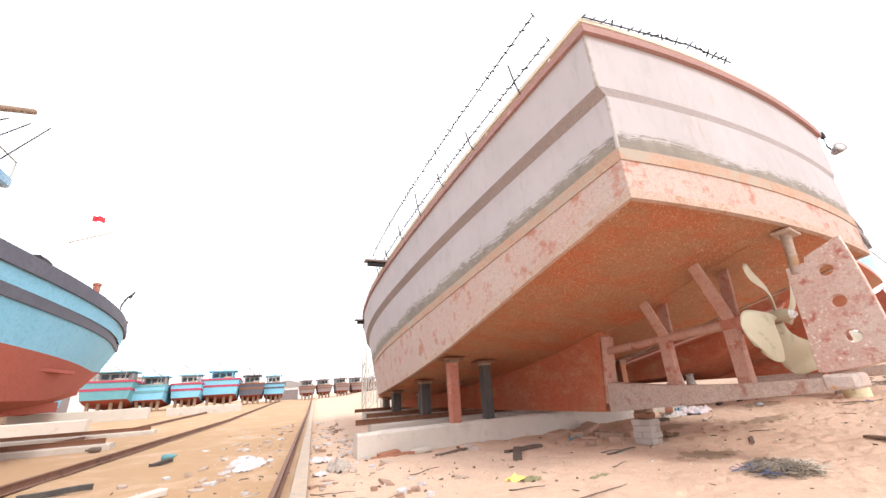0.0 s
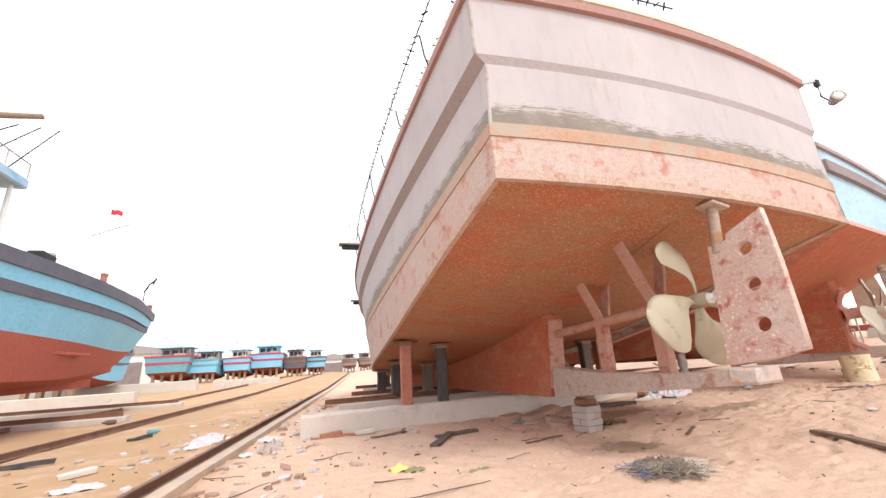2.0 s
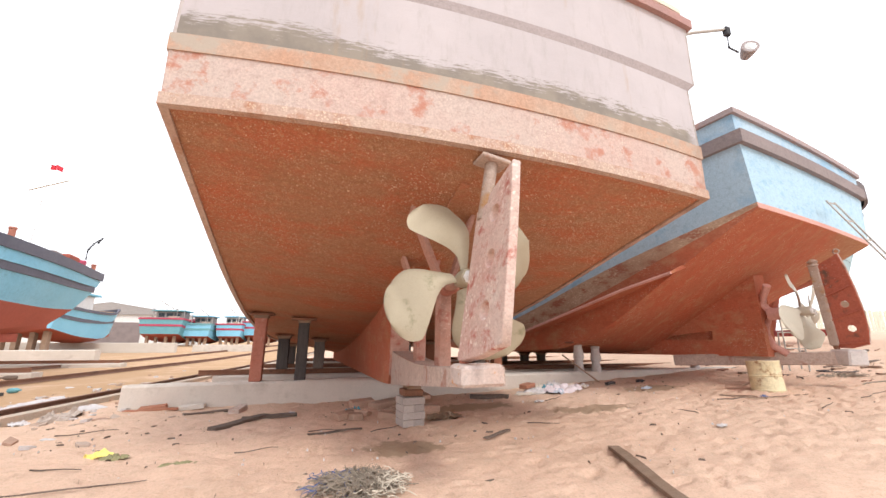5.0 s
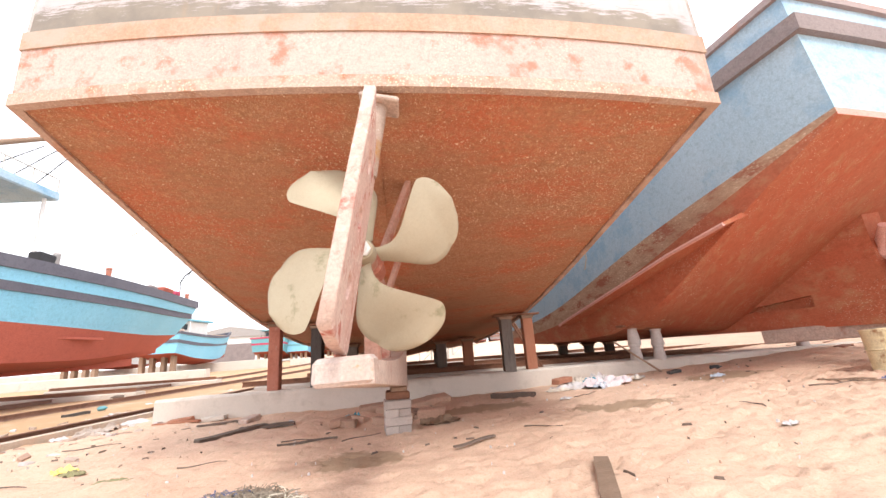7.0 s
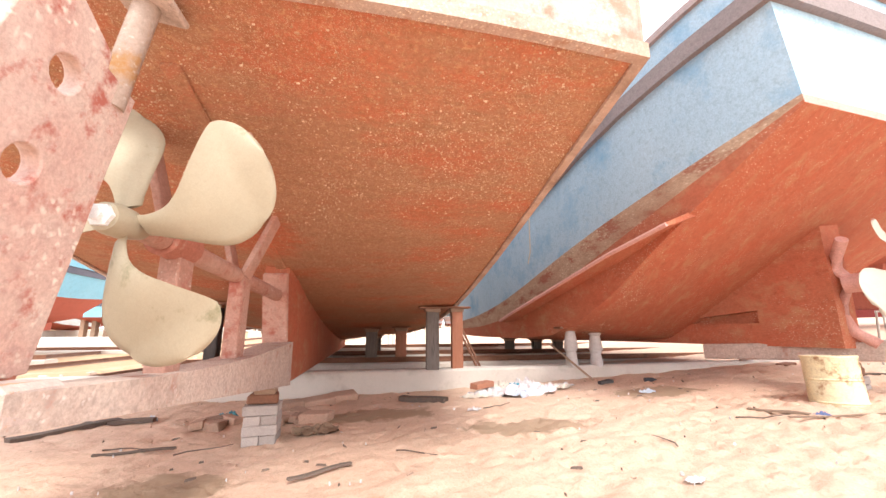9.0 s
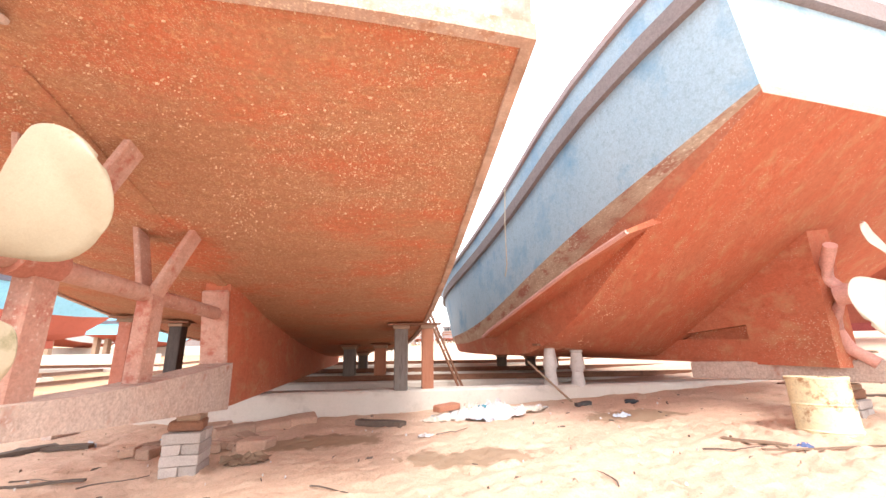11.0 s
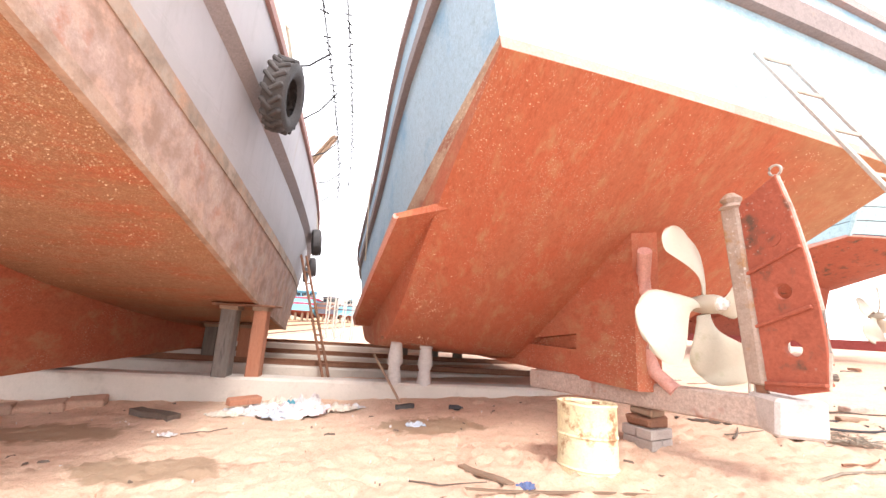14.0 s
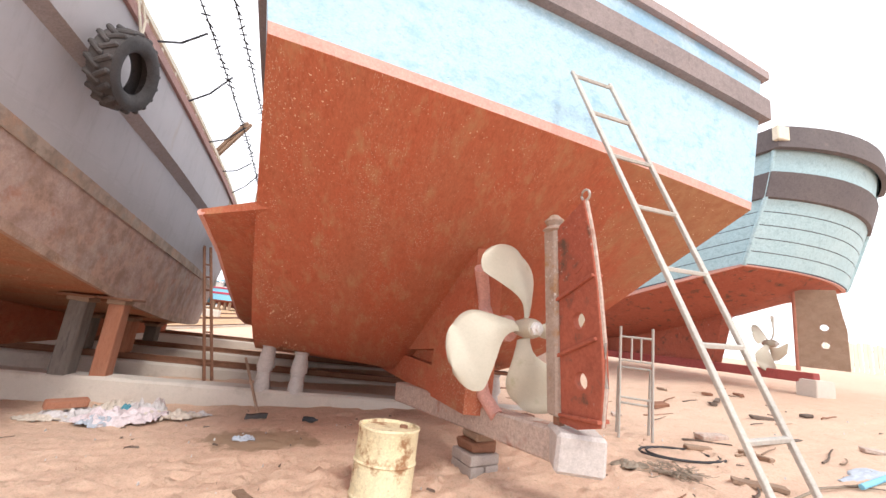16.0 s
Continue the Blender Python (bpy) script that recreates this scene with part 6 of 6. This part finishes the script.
crumpled("teal_rag", 10.8, 8.28, 0.2, 0.12, 0.13, TEAL, "dark teal rag on the sacking", "cloth", 3.0, 0.7)
crumpled("yellow_bag", 3.0, 5.35, 0.17, 0.10, 0.075, YELLOW, "bright yellow plastic bag", "bag", 6.0, 0.6)
crumpled("green_rag", 3.2, 5.22, 0.14, 0.07, 0.06, GREEN, "dull green rag beside the yellow bag", "cloth", 7.0)
crumpled("white_scrap", -0.45, 10.2, 0.4, 1.0, 0.07, CLOTH, "flat white plastic scraps by the rail", "scrap", 8.0)
crumpled("white_scrap", -1.2, 6.9, 0.35, 0.25, 0.05, CLOTH, "flat white plastic scraps by the rail", "scrap", 9.0)
crumpled("grass_tuft", 4.0, 4.75, 0.2, 0.1, 0.04, GREEN, "flattened dry weeds on the sand", "weeds", 13.0)
crumpled("rubble_sack", 1.1, 8.2, 0.22, 0.45, 0.16, surface("sack_grey", (0.42, 0.35, 0.30), (0.5, 0.43, 0.38), 3.0, 14.0, 0.95), "burst grey rubble sack", "sack", 14.0)
crumpled("blue_rag", 6.05, 7.45, 0.2, 0.1, 0.12, TEAL, "dusty blue-grey rag by the loose bricks", "cloth", 17.0)
crumpled("white_scrap", 1.0, 9.4, 0.3, 0.35, 0.06, CLOTH, "torn white plastic scraps on the sand", "scrap", 18.0)
crumpled("white_scrap", 0.75, 7.9, 0.16, 0.14, 0.05, CLOTH, "torn white plastic scraps on the sand", "scrap", 19.0)
crumpled("blue_scrap", 13.6, 5.15, 0.1, 0.06, 0.05, BLUENET, "small faded blue plastic scrap", "scrap", 20.0)
crumpled("canvas_rag", 17.5, 6.3, 0.3, 0.14, 0.08, NETTING, "stiff grey-brown canvas rag on the sand", "rag", 51.0)
crumpled("sand_mound", 7.6, 6.4, 0.3, 0.2, 0.1, DAMP, "small mound of dark wet sand", "sand", 16.0)


def net_tangle(x, y, sx, sy, sz, material, label, seed, count):
    """Loose twine: many looping strands in one heap."""
    rnd = random.Random(seed)
    verts, faces = [], []
    for _ in range(count):
        a, r = rnd.uniform(0, 6.28), rnd.random() ** 0.6
        px, py = x + sx * r * math.cos(a), y + sy * r * math.sin(a)
        h = sz * (1 - r * r)
        d = rnd.uniform(0, 6.28)
        rad = rnd.uniform(0.002, 0.006)
        pts = []
        for k in range(7):
            d += rnd.uniform(-0.9, 0.9)
            px, py = px + 0.05 * math.cos(d), py + 0.05 * math.sin(d)
            pts.append((px, py, lie(px, py, 0.01) + h * rnd.uniform(0.5, 1.1)))
        for k in range(6):
            o = len(verts)
            p, q = Vector(pts[k]), Vector(pts[k + 1])
            side = (q - p).cross(Vector((0, 0, 1))).normalized() * rad
            up = Vector((0, 0, rad * 1.6))
            verts.extend([p - side, p + side, p + up, q - side, q + side, q + up])
            faces.extend([(o, o + 1, o + 4, o + 3), (o + 1, o + 2, o + 5, o + 4), (o + 2, o, o + 3, o + 5)])
    return solid("net", mesh_of("net", verts, faces, material), label, "net", kind="stuff")


net_tangle(5.85, 3.5, 0.25, 0.17, 0.11, NETTING, "tangled heap of brown fishing net", 31, 420)
net_tangle(6.02, 3.42, 0.14, 0.16, 0.12, ROPE, "pale rope ends in the net", 36, 60)
net_tangle(5.62, 3.55, 0.10, 0.08, 0.10, BLUENET, "dark blue twine tangled with the net", 32, 26)
net_tangle(17.9, 6.0, 0.2, 0.12, 0.07, NETTING, "dark tangle of old rope", 34, 60)


def scatter():
    """Stone chips, shells and splinters strewn over the sand."""
    rnd = random.Random(21)
    for name, material, count, size, label in (("pale_chips", CLOTH, 420, 0.012, "pale chips of paint and shell strewn on the sand"), ("dark_chips", DARKWOOD, 430, 0.0065, "dark splinters and twigs strewn on the sand"),
                                               ("brown_chips", bpy.data.materials["old_brick"], 170, 0.010, "brown crumbs of brick strewn on the sand")):
        verts, faces = [], []
        for _ in range(count):
            x, y = rnd.uniform(-4, 23), rnd.uniform(2.6, 9)
            if rnd.random() < 0.35:
                x, y = rnd.gauss(1.6, 1.4), rnd.uniform(5, 14)
            s = size * rnd.uniform(0.4, 1.8)
            l = s * (rnd.uniform(3, 16) if name == "dark_chips" else rnd.uniform(1, 1.7))
            a = rnd.uniform(0, 6.3)
            c, d = math.cos(a), math.sin(a)
            z = lie(x, y, 0.0)
            o = len(verts)
            for dx, dy, dz in ((-l, -s / 2, -0.02), (l, -s / 2, -0.02), (l, s / 2, -0.02), (-l, s / 2, -0.02), (-l * 0.8, -s / 3, s * 0.4), (l * 0.5, -s / 3, s * 0.3), (l * 0.8, s / 3, s * 0.25), (-l * 0.4, s / 4, s * 0.45)):
                verts.append((x + (dx * c - dy * d) / 2, y + (dx * d + dy * c) / 2, z + dz + 0.012))
            for q in ((4, 5, 6, 7), (0, 1, 5, 4), (1, 2, 6, 5), (2, 3, 7, 6), (3, 0, 4, 7)):
                faces.append(tuple(o + k for k in q))
        solid(name, mesh_of(name, verts, faces, material), label, "debris", kind="stuff")


scatter()


def rail_litter():
    """Flat shards of plaster, board and brick lying along the nearest rail."""
    rnd = random.Random(77)
    for name, material, count, label in (("plaster_shards", CLOTH, 95, "broken white plaster shards strewn along the rail"), ("board_shards", DRIFT, 90, "bleached board splinters strewn along the rail"),
                                         ("brick_shards", bpy.data.materials["old_brick"], 50, "broken brick pieces strewn along the rail")):
        verts, faces = [], []
        for _ in range(count):
            y = 4.5 + 17 * rnd.random() ** 1.3
            line = near_rail(y)
            x = line + (rnd.gauss(1.15, 0.55) if rnd.random() < 0.62 else -abs(rnd.gauss(0.5, 0.9)) - 0.25)
            if abs(x - line) < 0.3:
                continue
            r, n, a = rnd.uniform(0.025, 0.10), rnd.randint(4, 6), rnd.uniform(0, 6)
            st, z = rnd.uniform(1, 2.4), lie(x, y)
            tx, ty, th = rnd.uniform(-0.2, 0.2), rnd.uniform(-0.2, 0.2), rnd.uniform(0.012, 0.05)
            o = len(verts)
            for top in (0, 1):
                for k in range(n):
                    q = 2 * math.pi * k / n
                    u, v = r * st * math.cos(q) * (0.75 + 0.4 * math.sin(k * 2.3 + a)), r * math.sin(q)
                    dx, dy = u * math.cos(a) - v * math.sin(a), u * math.sin(a) + v * math.cos(a)
                    verts.append((x + dx, y + dy, z - 0.02 + top * (0.02 + th) + dx * tx + dy * ty))
            faces.append(tuple(o + n + k for k in range(n)))
            for k in range(n):
                j = (k + 1) % n
                faces.append((o + k, o + j, o + n + j, o + n + k))
        solid(name, mesh_of(name, verts, faces, material), label, "debris", kind="stuff")


rail_litter()


def twig(x, y, length, turn, material=DARKWOOD, r=0.009):
    rnd = random.Random(int(x * 97 + y * 13))
    pts, a, px, py = [], radians(turn), x, y
    for k in range(6):
        pts.append((px, py, lie(px, py, 0.015 + rnd.uniform(0, 0.02))))
        a += rnd.uniform(-0.25, 0.25)
        px, py = px + length / 5 * math.cos(a), py + length / 5 * math.sin(a)
    solid("twig", tube("twig", material, pts, r, 5, r * 0.5), "thin dry twig lying on the sand", "twig", group="dry twigs")


for a in ((0.84, 5.0, 0.8, 55), (3.0, 4.1, 0.9, 8), (2.3, 4.0, 1.2, 4), (2.6, 4.9, 0.5, -4), (5.3, 6.0, 0.5, -8), (6.2, 5.7, 0.6, 40), (4.5, 5.0, 0.5, 12), (9.9, 6.9, 0.5, 12), (14.6, 4.2, 1.6, -6), (12.6, 5.3, 0.7, -20), (13.2, 4.0, 0.6, 15), (17.6, 4.7, 0.7, 10), (19.5, 5.4, 0.8, -12), (16.6, 6.4, 0.7, 20), (11.3, 4.6, 0.4, 60), (8.6, 5.3, 0.5, -30), (1.9, 6.6, 0.7, 30), (0.4, 6.4, 0.6, -40)):
    twig(*a)


rnd_litter = random.Random(64)
for k in range(26):
    twig(rnd_litter.uniform(16.2, 23), rnd_litter.uniform(4.6, 10.5), rnd_litter.uniform(0.25, 0.8), rnd_litter.uniform(-35, 35), rnd_litter.choice([DARKWOOD, WOOD, RUST]), rnd_litter.uniform(0.008, 0.02))
for k in range(12):
    x, y = rnd_litter.uniform(16.5, 23.5), rnd_litter.uniform(5.4, 11)
    solid("offcut", box("offcut", rnd_litter.choice([WOOD, RUST, SHOE, DARKWOOD]), rnd_litter.uniform(0.15, 0.4), 0.12, 0.06, 0.01, jitter=0.015, rnd=rnd_litter), "small weathered offcut lying on the sand", "offcut", pose(x, y, lie(x, y, 0.0), 0, 0, rnd_litter.uniform(0, 180)), group="loose offcuts")


def bottle(x, y, turn, material, label, size=1.0):
    prof = [(0.005, 0), (0.055, 0.0), (0.062, 0.02), (0.06, 0.19), (0.05, 0.23), (0.02, 0.28), (0.02, 0.32), (0.005, 0.32)]
    solid("bottle", lathe("bottle", material, [(r * size, z * size) for r, z in prof], 14), label, "bottle", pose(x, y, lie(x, y, 0.06 * size), 86, 0, turn))


bottle(-2.34, 12.75, 70, TEALPAINT, "dusty teal plastic bottle lying in the sand", 1.05)
bottle(-4.7, 17.0, -40, DARKWOOD, "dark brown bottle lying by the rail", 1.3)
bottle(13.3, 8.05, 75, BLACK, "small black bottle lying on the sand", 0.7)
for x, y, turn, mat_, lab in ((2.26, 9.5 - 0.62, 4, REDPOST, "red-brown brick against the beam"), (2.95, 8.85, 2, CONCRETE, "broken concrete lump against the beam"), (-1.7, 7.9, 30, CONCRETE, "broken concrete lump by the rail"),
                              (3.9, 8.3, 80, SHOE, "square pale tile lying on the sand"), (10.15, 8.12, 35, REDPOST, "flat brown board on the sacks"), (19.6, 7.2, -6, SHOE, "flat pale offcut on the sand"), (17.0, 8.6, 20, RUST, "rusty iron lump on the sand"), (20.4, 9.3, 12, RUST, "rusty iron lump on the sand")):
    solid("offcut", box("offcut", mat_, 0.46, 0.2, 0.09, 0.012, jitter=0.015, rnd=random.Random(int(x * 10))), lab, "offcut", pose(x, y, lie(x, y, 0.12 if x == 10.15 else -0.01), 3, -4, turn), group="loose offcuts")
crumpled("blue_scrap", 4.95, 7.5, 0.09, 0.06, 0.08, GREYBLUE, "small dusty blue plastic scrap", "scrap", 41.0)
crumpled("blue_scrap", 12.75, 7.15, 0.14, 0.07, 0.07, GREYBLUE, "small dusty blue plastic scrap", "scrap", 42.0)
crumpled("white_scrap", 9.75, 6.9, 0.10, 0.06, 0.05, CLOTH, "torn white plastic scraps on the sand", "scrap", 43.0)
crumpled("white_scrap", 10.9, 3.9, 0.08, 0.06, 0.04, CLOTH, "torn white plastic scraps on the sand", "scrap", 44.0)
crumpled("blue_dust", 20.2, 5.6, 0.5, 0.2, 0.03, GREYBLUE, "spill of pale blue paint chips", "chips", 45.0)
hose = [Vector((18.5 + 0.45 * math.cos(a) * (1 + 0.04 * a), 6.6 + 0.3 * math.sin(a), lie(18.5, 6.6, 0.03))) for a in [k * 0.35 for k in range(40)]]
solid("hose", tube("hose", BLACK, hose, 0.015, 6), "coiled black hose lying on the sand", "hose")
solid("rope", tube("rope", NETTING, [Vector((16.2 + 0.5 * k, 5.0 + 0.12 * math.sin(k * 1.3) + 0.05 * k, lie(16.2 + 0.5 * k, 5.0, 0.02))) for k in range(14)], 0.014, 6), "long dark rope stretched over the sand", "rope")
solid("pipe", tube("pipe", SKYBLUE, [(19.6, 5.3, lie(19.6, 5.3, 0.05)), (22.6, 5.9, lie(22.6, 5.9, 0.05))], 0.03, 8), "thin blue plastic pipe on the sand", "pipe")
solid("stick", tube("stick", WOOD, [(11.98, 9.35, 0.98), (12.55, 8.5, lie(12.5, 8.5, 0.0))], 0.022, 7), "thin pale stick leaning on the beam", "stick")
solid("hull_rope", tube("hull_rope", ROPE, [H2.place(-2.98, 5.0, 4.7, 3), H2.place(-3.0, 5.05, 3.9, 3), H2.place(-2.95, 5.15, 3.0, 3), H2.place(-2.93, 5.3, 2.75, 3)], 0.014, 6), "thin rope hanging down the blue hull", "rope")


def wooden_ladder():
    t = thing("ladder", "thin brown wooden ladder leaning between the hulls", "ladder")
    a, b = Vector((9.5, 12.7, 3.3)), Vector((10.75, 11.2, 0.2))
    o = Vector((0.11, 0.13, 0))
    part("stile", tube("stile", RUST, [b, a], 0.035, 7), t)
    part("stile", tube("stile", RUST, [b + o, a + o], 0.035, 7), t)
    for k in range(1, 9):
        p = b.lerp(a, k / 9.5)
        part("rung", tube("rung", RUST, [p, p + o], 0.024, 6), t)


wooden_ladder()


# ---- distance ----
def far_boat(x, y, half, top, base, side_mat, stripe_mat, cabin_mat, length=13.0):
    t = thing("moored_boat", "small fishing boat standing on stocks across the yard, stern outward", "boat", group="far boats")
    h = Hull(x, y, 0, -0.05, 0.0, 0.25, length, dict(
        chine=(0.92, [half * 0.86, half * 0.9, half * 0.85, half * 0.5, 0.02], [base + (top - base) * 0.42, base + 0.8, base + 0.6, base + 0.7, base + 1.2]),
        line=(0.95, [half * 0.93, half * 0.97, half * 0.92, half * 0.55, 0.02], [base + (top - base) * 0.7, base + (top - base) * 0.6, base + (top - base) * 0.6, base + (top - base) * 0.65, base + (top - base) * 0.7]),
        rail=(1.0, [half, half * 1.04, half, half * 0.62, 0.02], [top, top - 0.25, top - 0.3, top - 0.1, top + 0.5])),
        [base + (top - base) * 0.36, base + 0.4, base + 0.2, base + 0.3, base + 0.9], stations=10, across=6)
    part("hull_bottom", h.bottom("hull_bottom", RUSTRED, "chine", 8), t)
    part("side", h.band("side", side_mat, h.rows("chine", "line", 1)), t)
    part("upper_side", h.band("upper_side", side_mat, h.rows("line", "rail", 1)), t)
    part("stripe", h.swept("stripe", stripe_mat, "line", 0.05, 0.0, 0.3, 0.05, -0.02), t)
    part("rail_cap", h.swept("rail_cap", stripe_mat, "rail", 0.08, -0.18, 0.24, 0.05, -0.1), t)
    part("deck", h.deck("deck", WOOD, "rail", 0.3), t)
    cab = part("cabin", from_bm("cabin", box_bm(half * 1.25, 3.4, 1.5, 0.05, (x, y + 4.6, top - 0.3)), cabin_mat), t)
    part("roof", from_bm("roof", box_bm(half * 1.6, 4.4, 0.2, 0.04, (x, y + 4.4, top + 1.2)), side_mat), cab)
    for k in (-1, 0, 1):
        part("window", from_bm("window", box_bm(half * 0.28, 0.06, 0.6, 0.01, (x + k * half * 0.38, y + 2.88, top + 0.35)), GLASS), cab)
    for sx in (-0.7, 0.75):
        part("roof_post", tube("roof_post", cabin_mat, [(x + sx * half, y + 2.4, top - 0.2), (x + sx * half, y + 2.4, top + 1.25)], 0.06, 6), cab)
    part("mast", tube("mast", WHITEPAINT, [(x + 0.3, y + 5, top + 1.3), (x + 0.35, y + 5, top + 3.6)], 0.06, 6), t)
    for sx in (-0.55, 0.55):
        part("gallows_post", tube("gallows_post", cabin_mat, [(x + sx * half, y + 1.0, top - 0.2), (x + sx * half, y + 1.0, top + 1.5)], 0.05, 5), t)
    part("gallows_bar", tube("gallows_bar", cabin_mat, [(x - 0.6 * half, y + 1.0, top + 1.45), (x + 0.6 * half, y + 1.0, top + 1.45)], 0.05, 5), t)
    part("derrick", tube("derrick", WOOD, [(x + 0.3, y + 5, top + 1.5), (x - 0.5 * half, y + 2.0, top + 2.9)], 0.05, 5), t)
    part("aerial", tube("aerial", WHITEPAINT, [(x - 0.4 * half, y + 4.6, top + 1.3), (x - 0.4 * half, y + 4.6, top + 2.8)], 0.03, 4), t)
    part("deck_crate", from_bm("deck_crate", box_bm(half * 0.5, 0.7, 0.7, 0.03, (x + 0.35 * half, y + 1.8, top - 0.3)), DRIFT), t)
    g = ground_z(x, y)
    for sx in (-0.6, -0.2, 0.25, 0.62):
        part("stock", from_bm("stock", box_bm(0.35, 0.5, base + (top - base) * 0.40 - g + 0.1, 0.02, (x + sx * half, y + 0.8, g - 0.1)), WOOD), t)
    return t


for i, (x, half, top, mat_, st, cb) in enumerate(((-18.6, 2.9, 4.6, TEALPAINT, CRIMSON, ROOFGREY), (-14.2, 2.0, 3.9, SKYBLUE, TEALPAINT, ROOFGREY), (-9.9, 2.0, 4.0, SKYBLUE, CRIMSON, WHITEPAINT),
                                                  (-5.6, 2.6, 4.5, SKYBLUE, CRIMSON, SKYBLUE), (-1.2, 1.9, 3.7, NAVY, RUST, ROOFGREY), (2.3, 1.7, 3.6, SKYBLUE, NAVY, WHITEPAINT))):
    far_boat(x, 68 + 1.5 * i, half, top + 0.1, 0.65, mat_, st, cb)
for x, y, top in ((10.5, 100, 3.4), (14.5, 101, 3.5), (18.6, 100, 3.6), (22.8, 102, 3.6), (27, 103, 3.5)):
    far_boat(x, y, 1.8, top, 0.9, STRAKE, RUST, ROOFGREY, 10)
far_boat(-17.5, 38, 2.3, 4.2, 0.9, SKYBLUE, NAVY, WHITEPAINT)
far_boat(-26.0, 40, 2.3, 4.2, 0.9, WHITEPAINT, NAVY, WHITEPAINT)


def shed(x, y, sx, sy, h, rise, wall_mat, label):
    t = thing("shed", label, "building", pose(x, y, ground_z(x, y) - 0.1))
    part("wall", from_bm("wall", box_bm(sx, sy, h, 0.03), wall_mat), t)
    v = [(-sx / 2 - 0.4, -sy / 2 - 0.4, h), (sx / 2 + 0.4, -sy / 2 - 0.4, h), (sx / 2 + 0.4, sy / 2 + 0.4, h), (-sx / 2 - 0.4, sy / 2 + 0.4, h), (0, -sy / 2 - 0.4, h + rise), (0, sy / 2 + 0.4, h + rise)]
    part("roof", mesh_of("roof", v, [(0, 1, 4), (1, 2, 5, 4), (2, 3, 5), (3, 0, 4, 5), (3, 2, 1, 0)], ROOFGREY), t)
    part("door", from_bm("door", box_bm(sx * 0.4, 0.1, h * 0.75, 0.01, (0, -sy / 2 - 0.04, 0)), STRAKE), t)
    for k in (-1, 1):
        part("window", from_bm("window", box_bm(sx * 0.12, 0.1, h * 0.25, 0.01, (k * sx * 0.36, -sy / 2 - 0.04, h * 0.45)), GLASS), t)


shed(7.5, 128, 15, 8, 3.6, 1.8, WHITEPAINT, "white shed with grey roof at the end of the track")
shed(-32, 90, 26, 14, 5.5, 2.2, WHITEPAINT, "long pale shed behind the far boats")


def fence():
    x0, y0, n = 54.0, 30.0, 90
    t = thing("fence", "pale weathered slatted fence along the yard edge", "fence")
    slat = box("slat", CREAM, 0.3, 0.06, 2.7, 0.01)
    rnd = random.Random(6)
    for k in range(n):
        x, y = x0 + 0.33 * k, y0 - 0.14 * k
        part("slat", slat, t, at=pose(x, y, ground_z(x, y) - 0.1 + rnd.uniform(-0.1, 0.1), 0, rnd.uniform(-1.5, 1.5), -23))
    for z in (0.7, 2.0):
        part("fence_rail", bar("fence_rail", CREAM, (x0, y0 + 0.06, ground_z(x0, y0) + z), (x0 + 0.33 * n, y0 - 0.14 * n + 0.06, ground_z(x0 + 30, 20) + z), 0.05, 0.12), t)


fence()


def scaffold(x, y, h):
    t = thing("scaffold_tower", "thin lattice steel tower in the far yard", "tower", pose(x, y, ground_z(x, y) - 0.05), group="far towers")
    for dx in (-0.6, 0.6):
        for dy in (-0.6, 0.6):
            part("leg", tube("leg", ALU, [(dx, dy, 0), (dx, dy, h)], 0.05, 5), t)
    for k in range(int(h / 1.0)):
        for a, b_ in (((-0.6, -0.6), (0.6, -0.6)), ((0.6, -0.6), (0.6, 0.6)), ((-0.6, 0.6), (-0.6, -0.6))):
            part("brace", tube("brace", ALU, [(*a, k), (*b_, k + 1)], 0.03, 4), t)


scaffold(9.8, 40, 4.0)
scaffold(7.7, 31, 4.6)
scaffold(8.6, 29, 3.6)
scaffold(11.2, 43, 4.6)
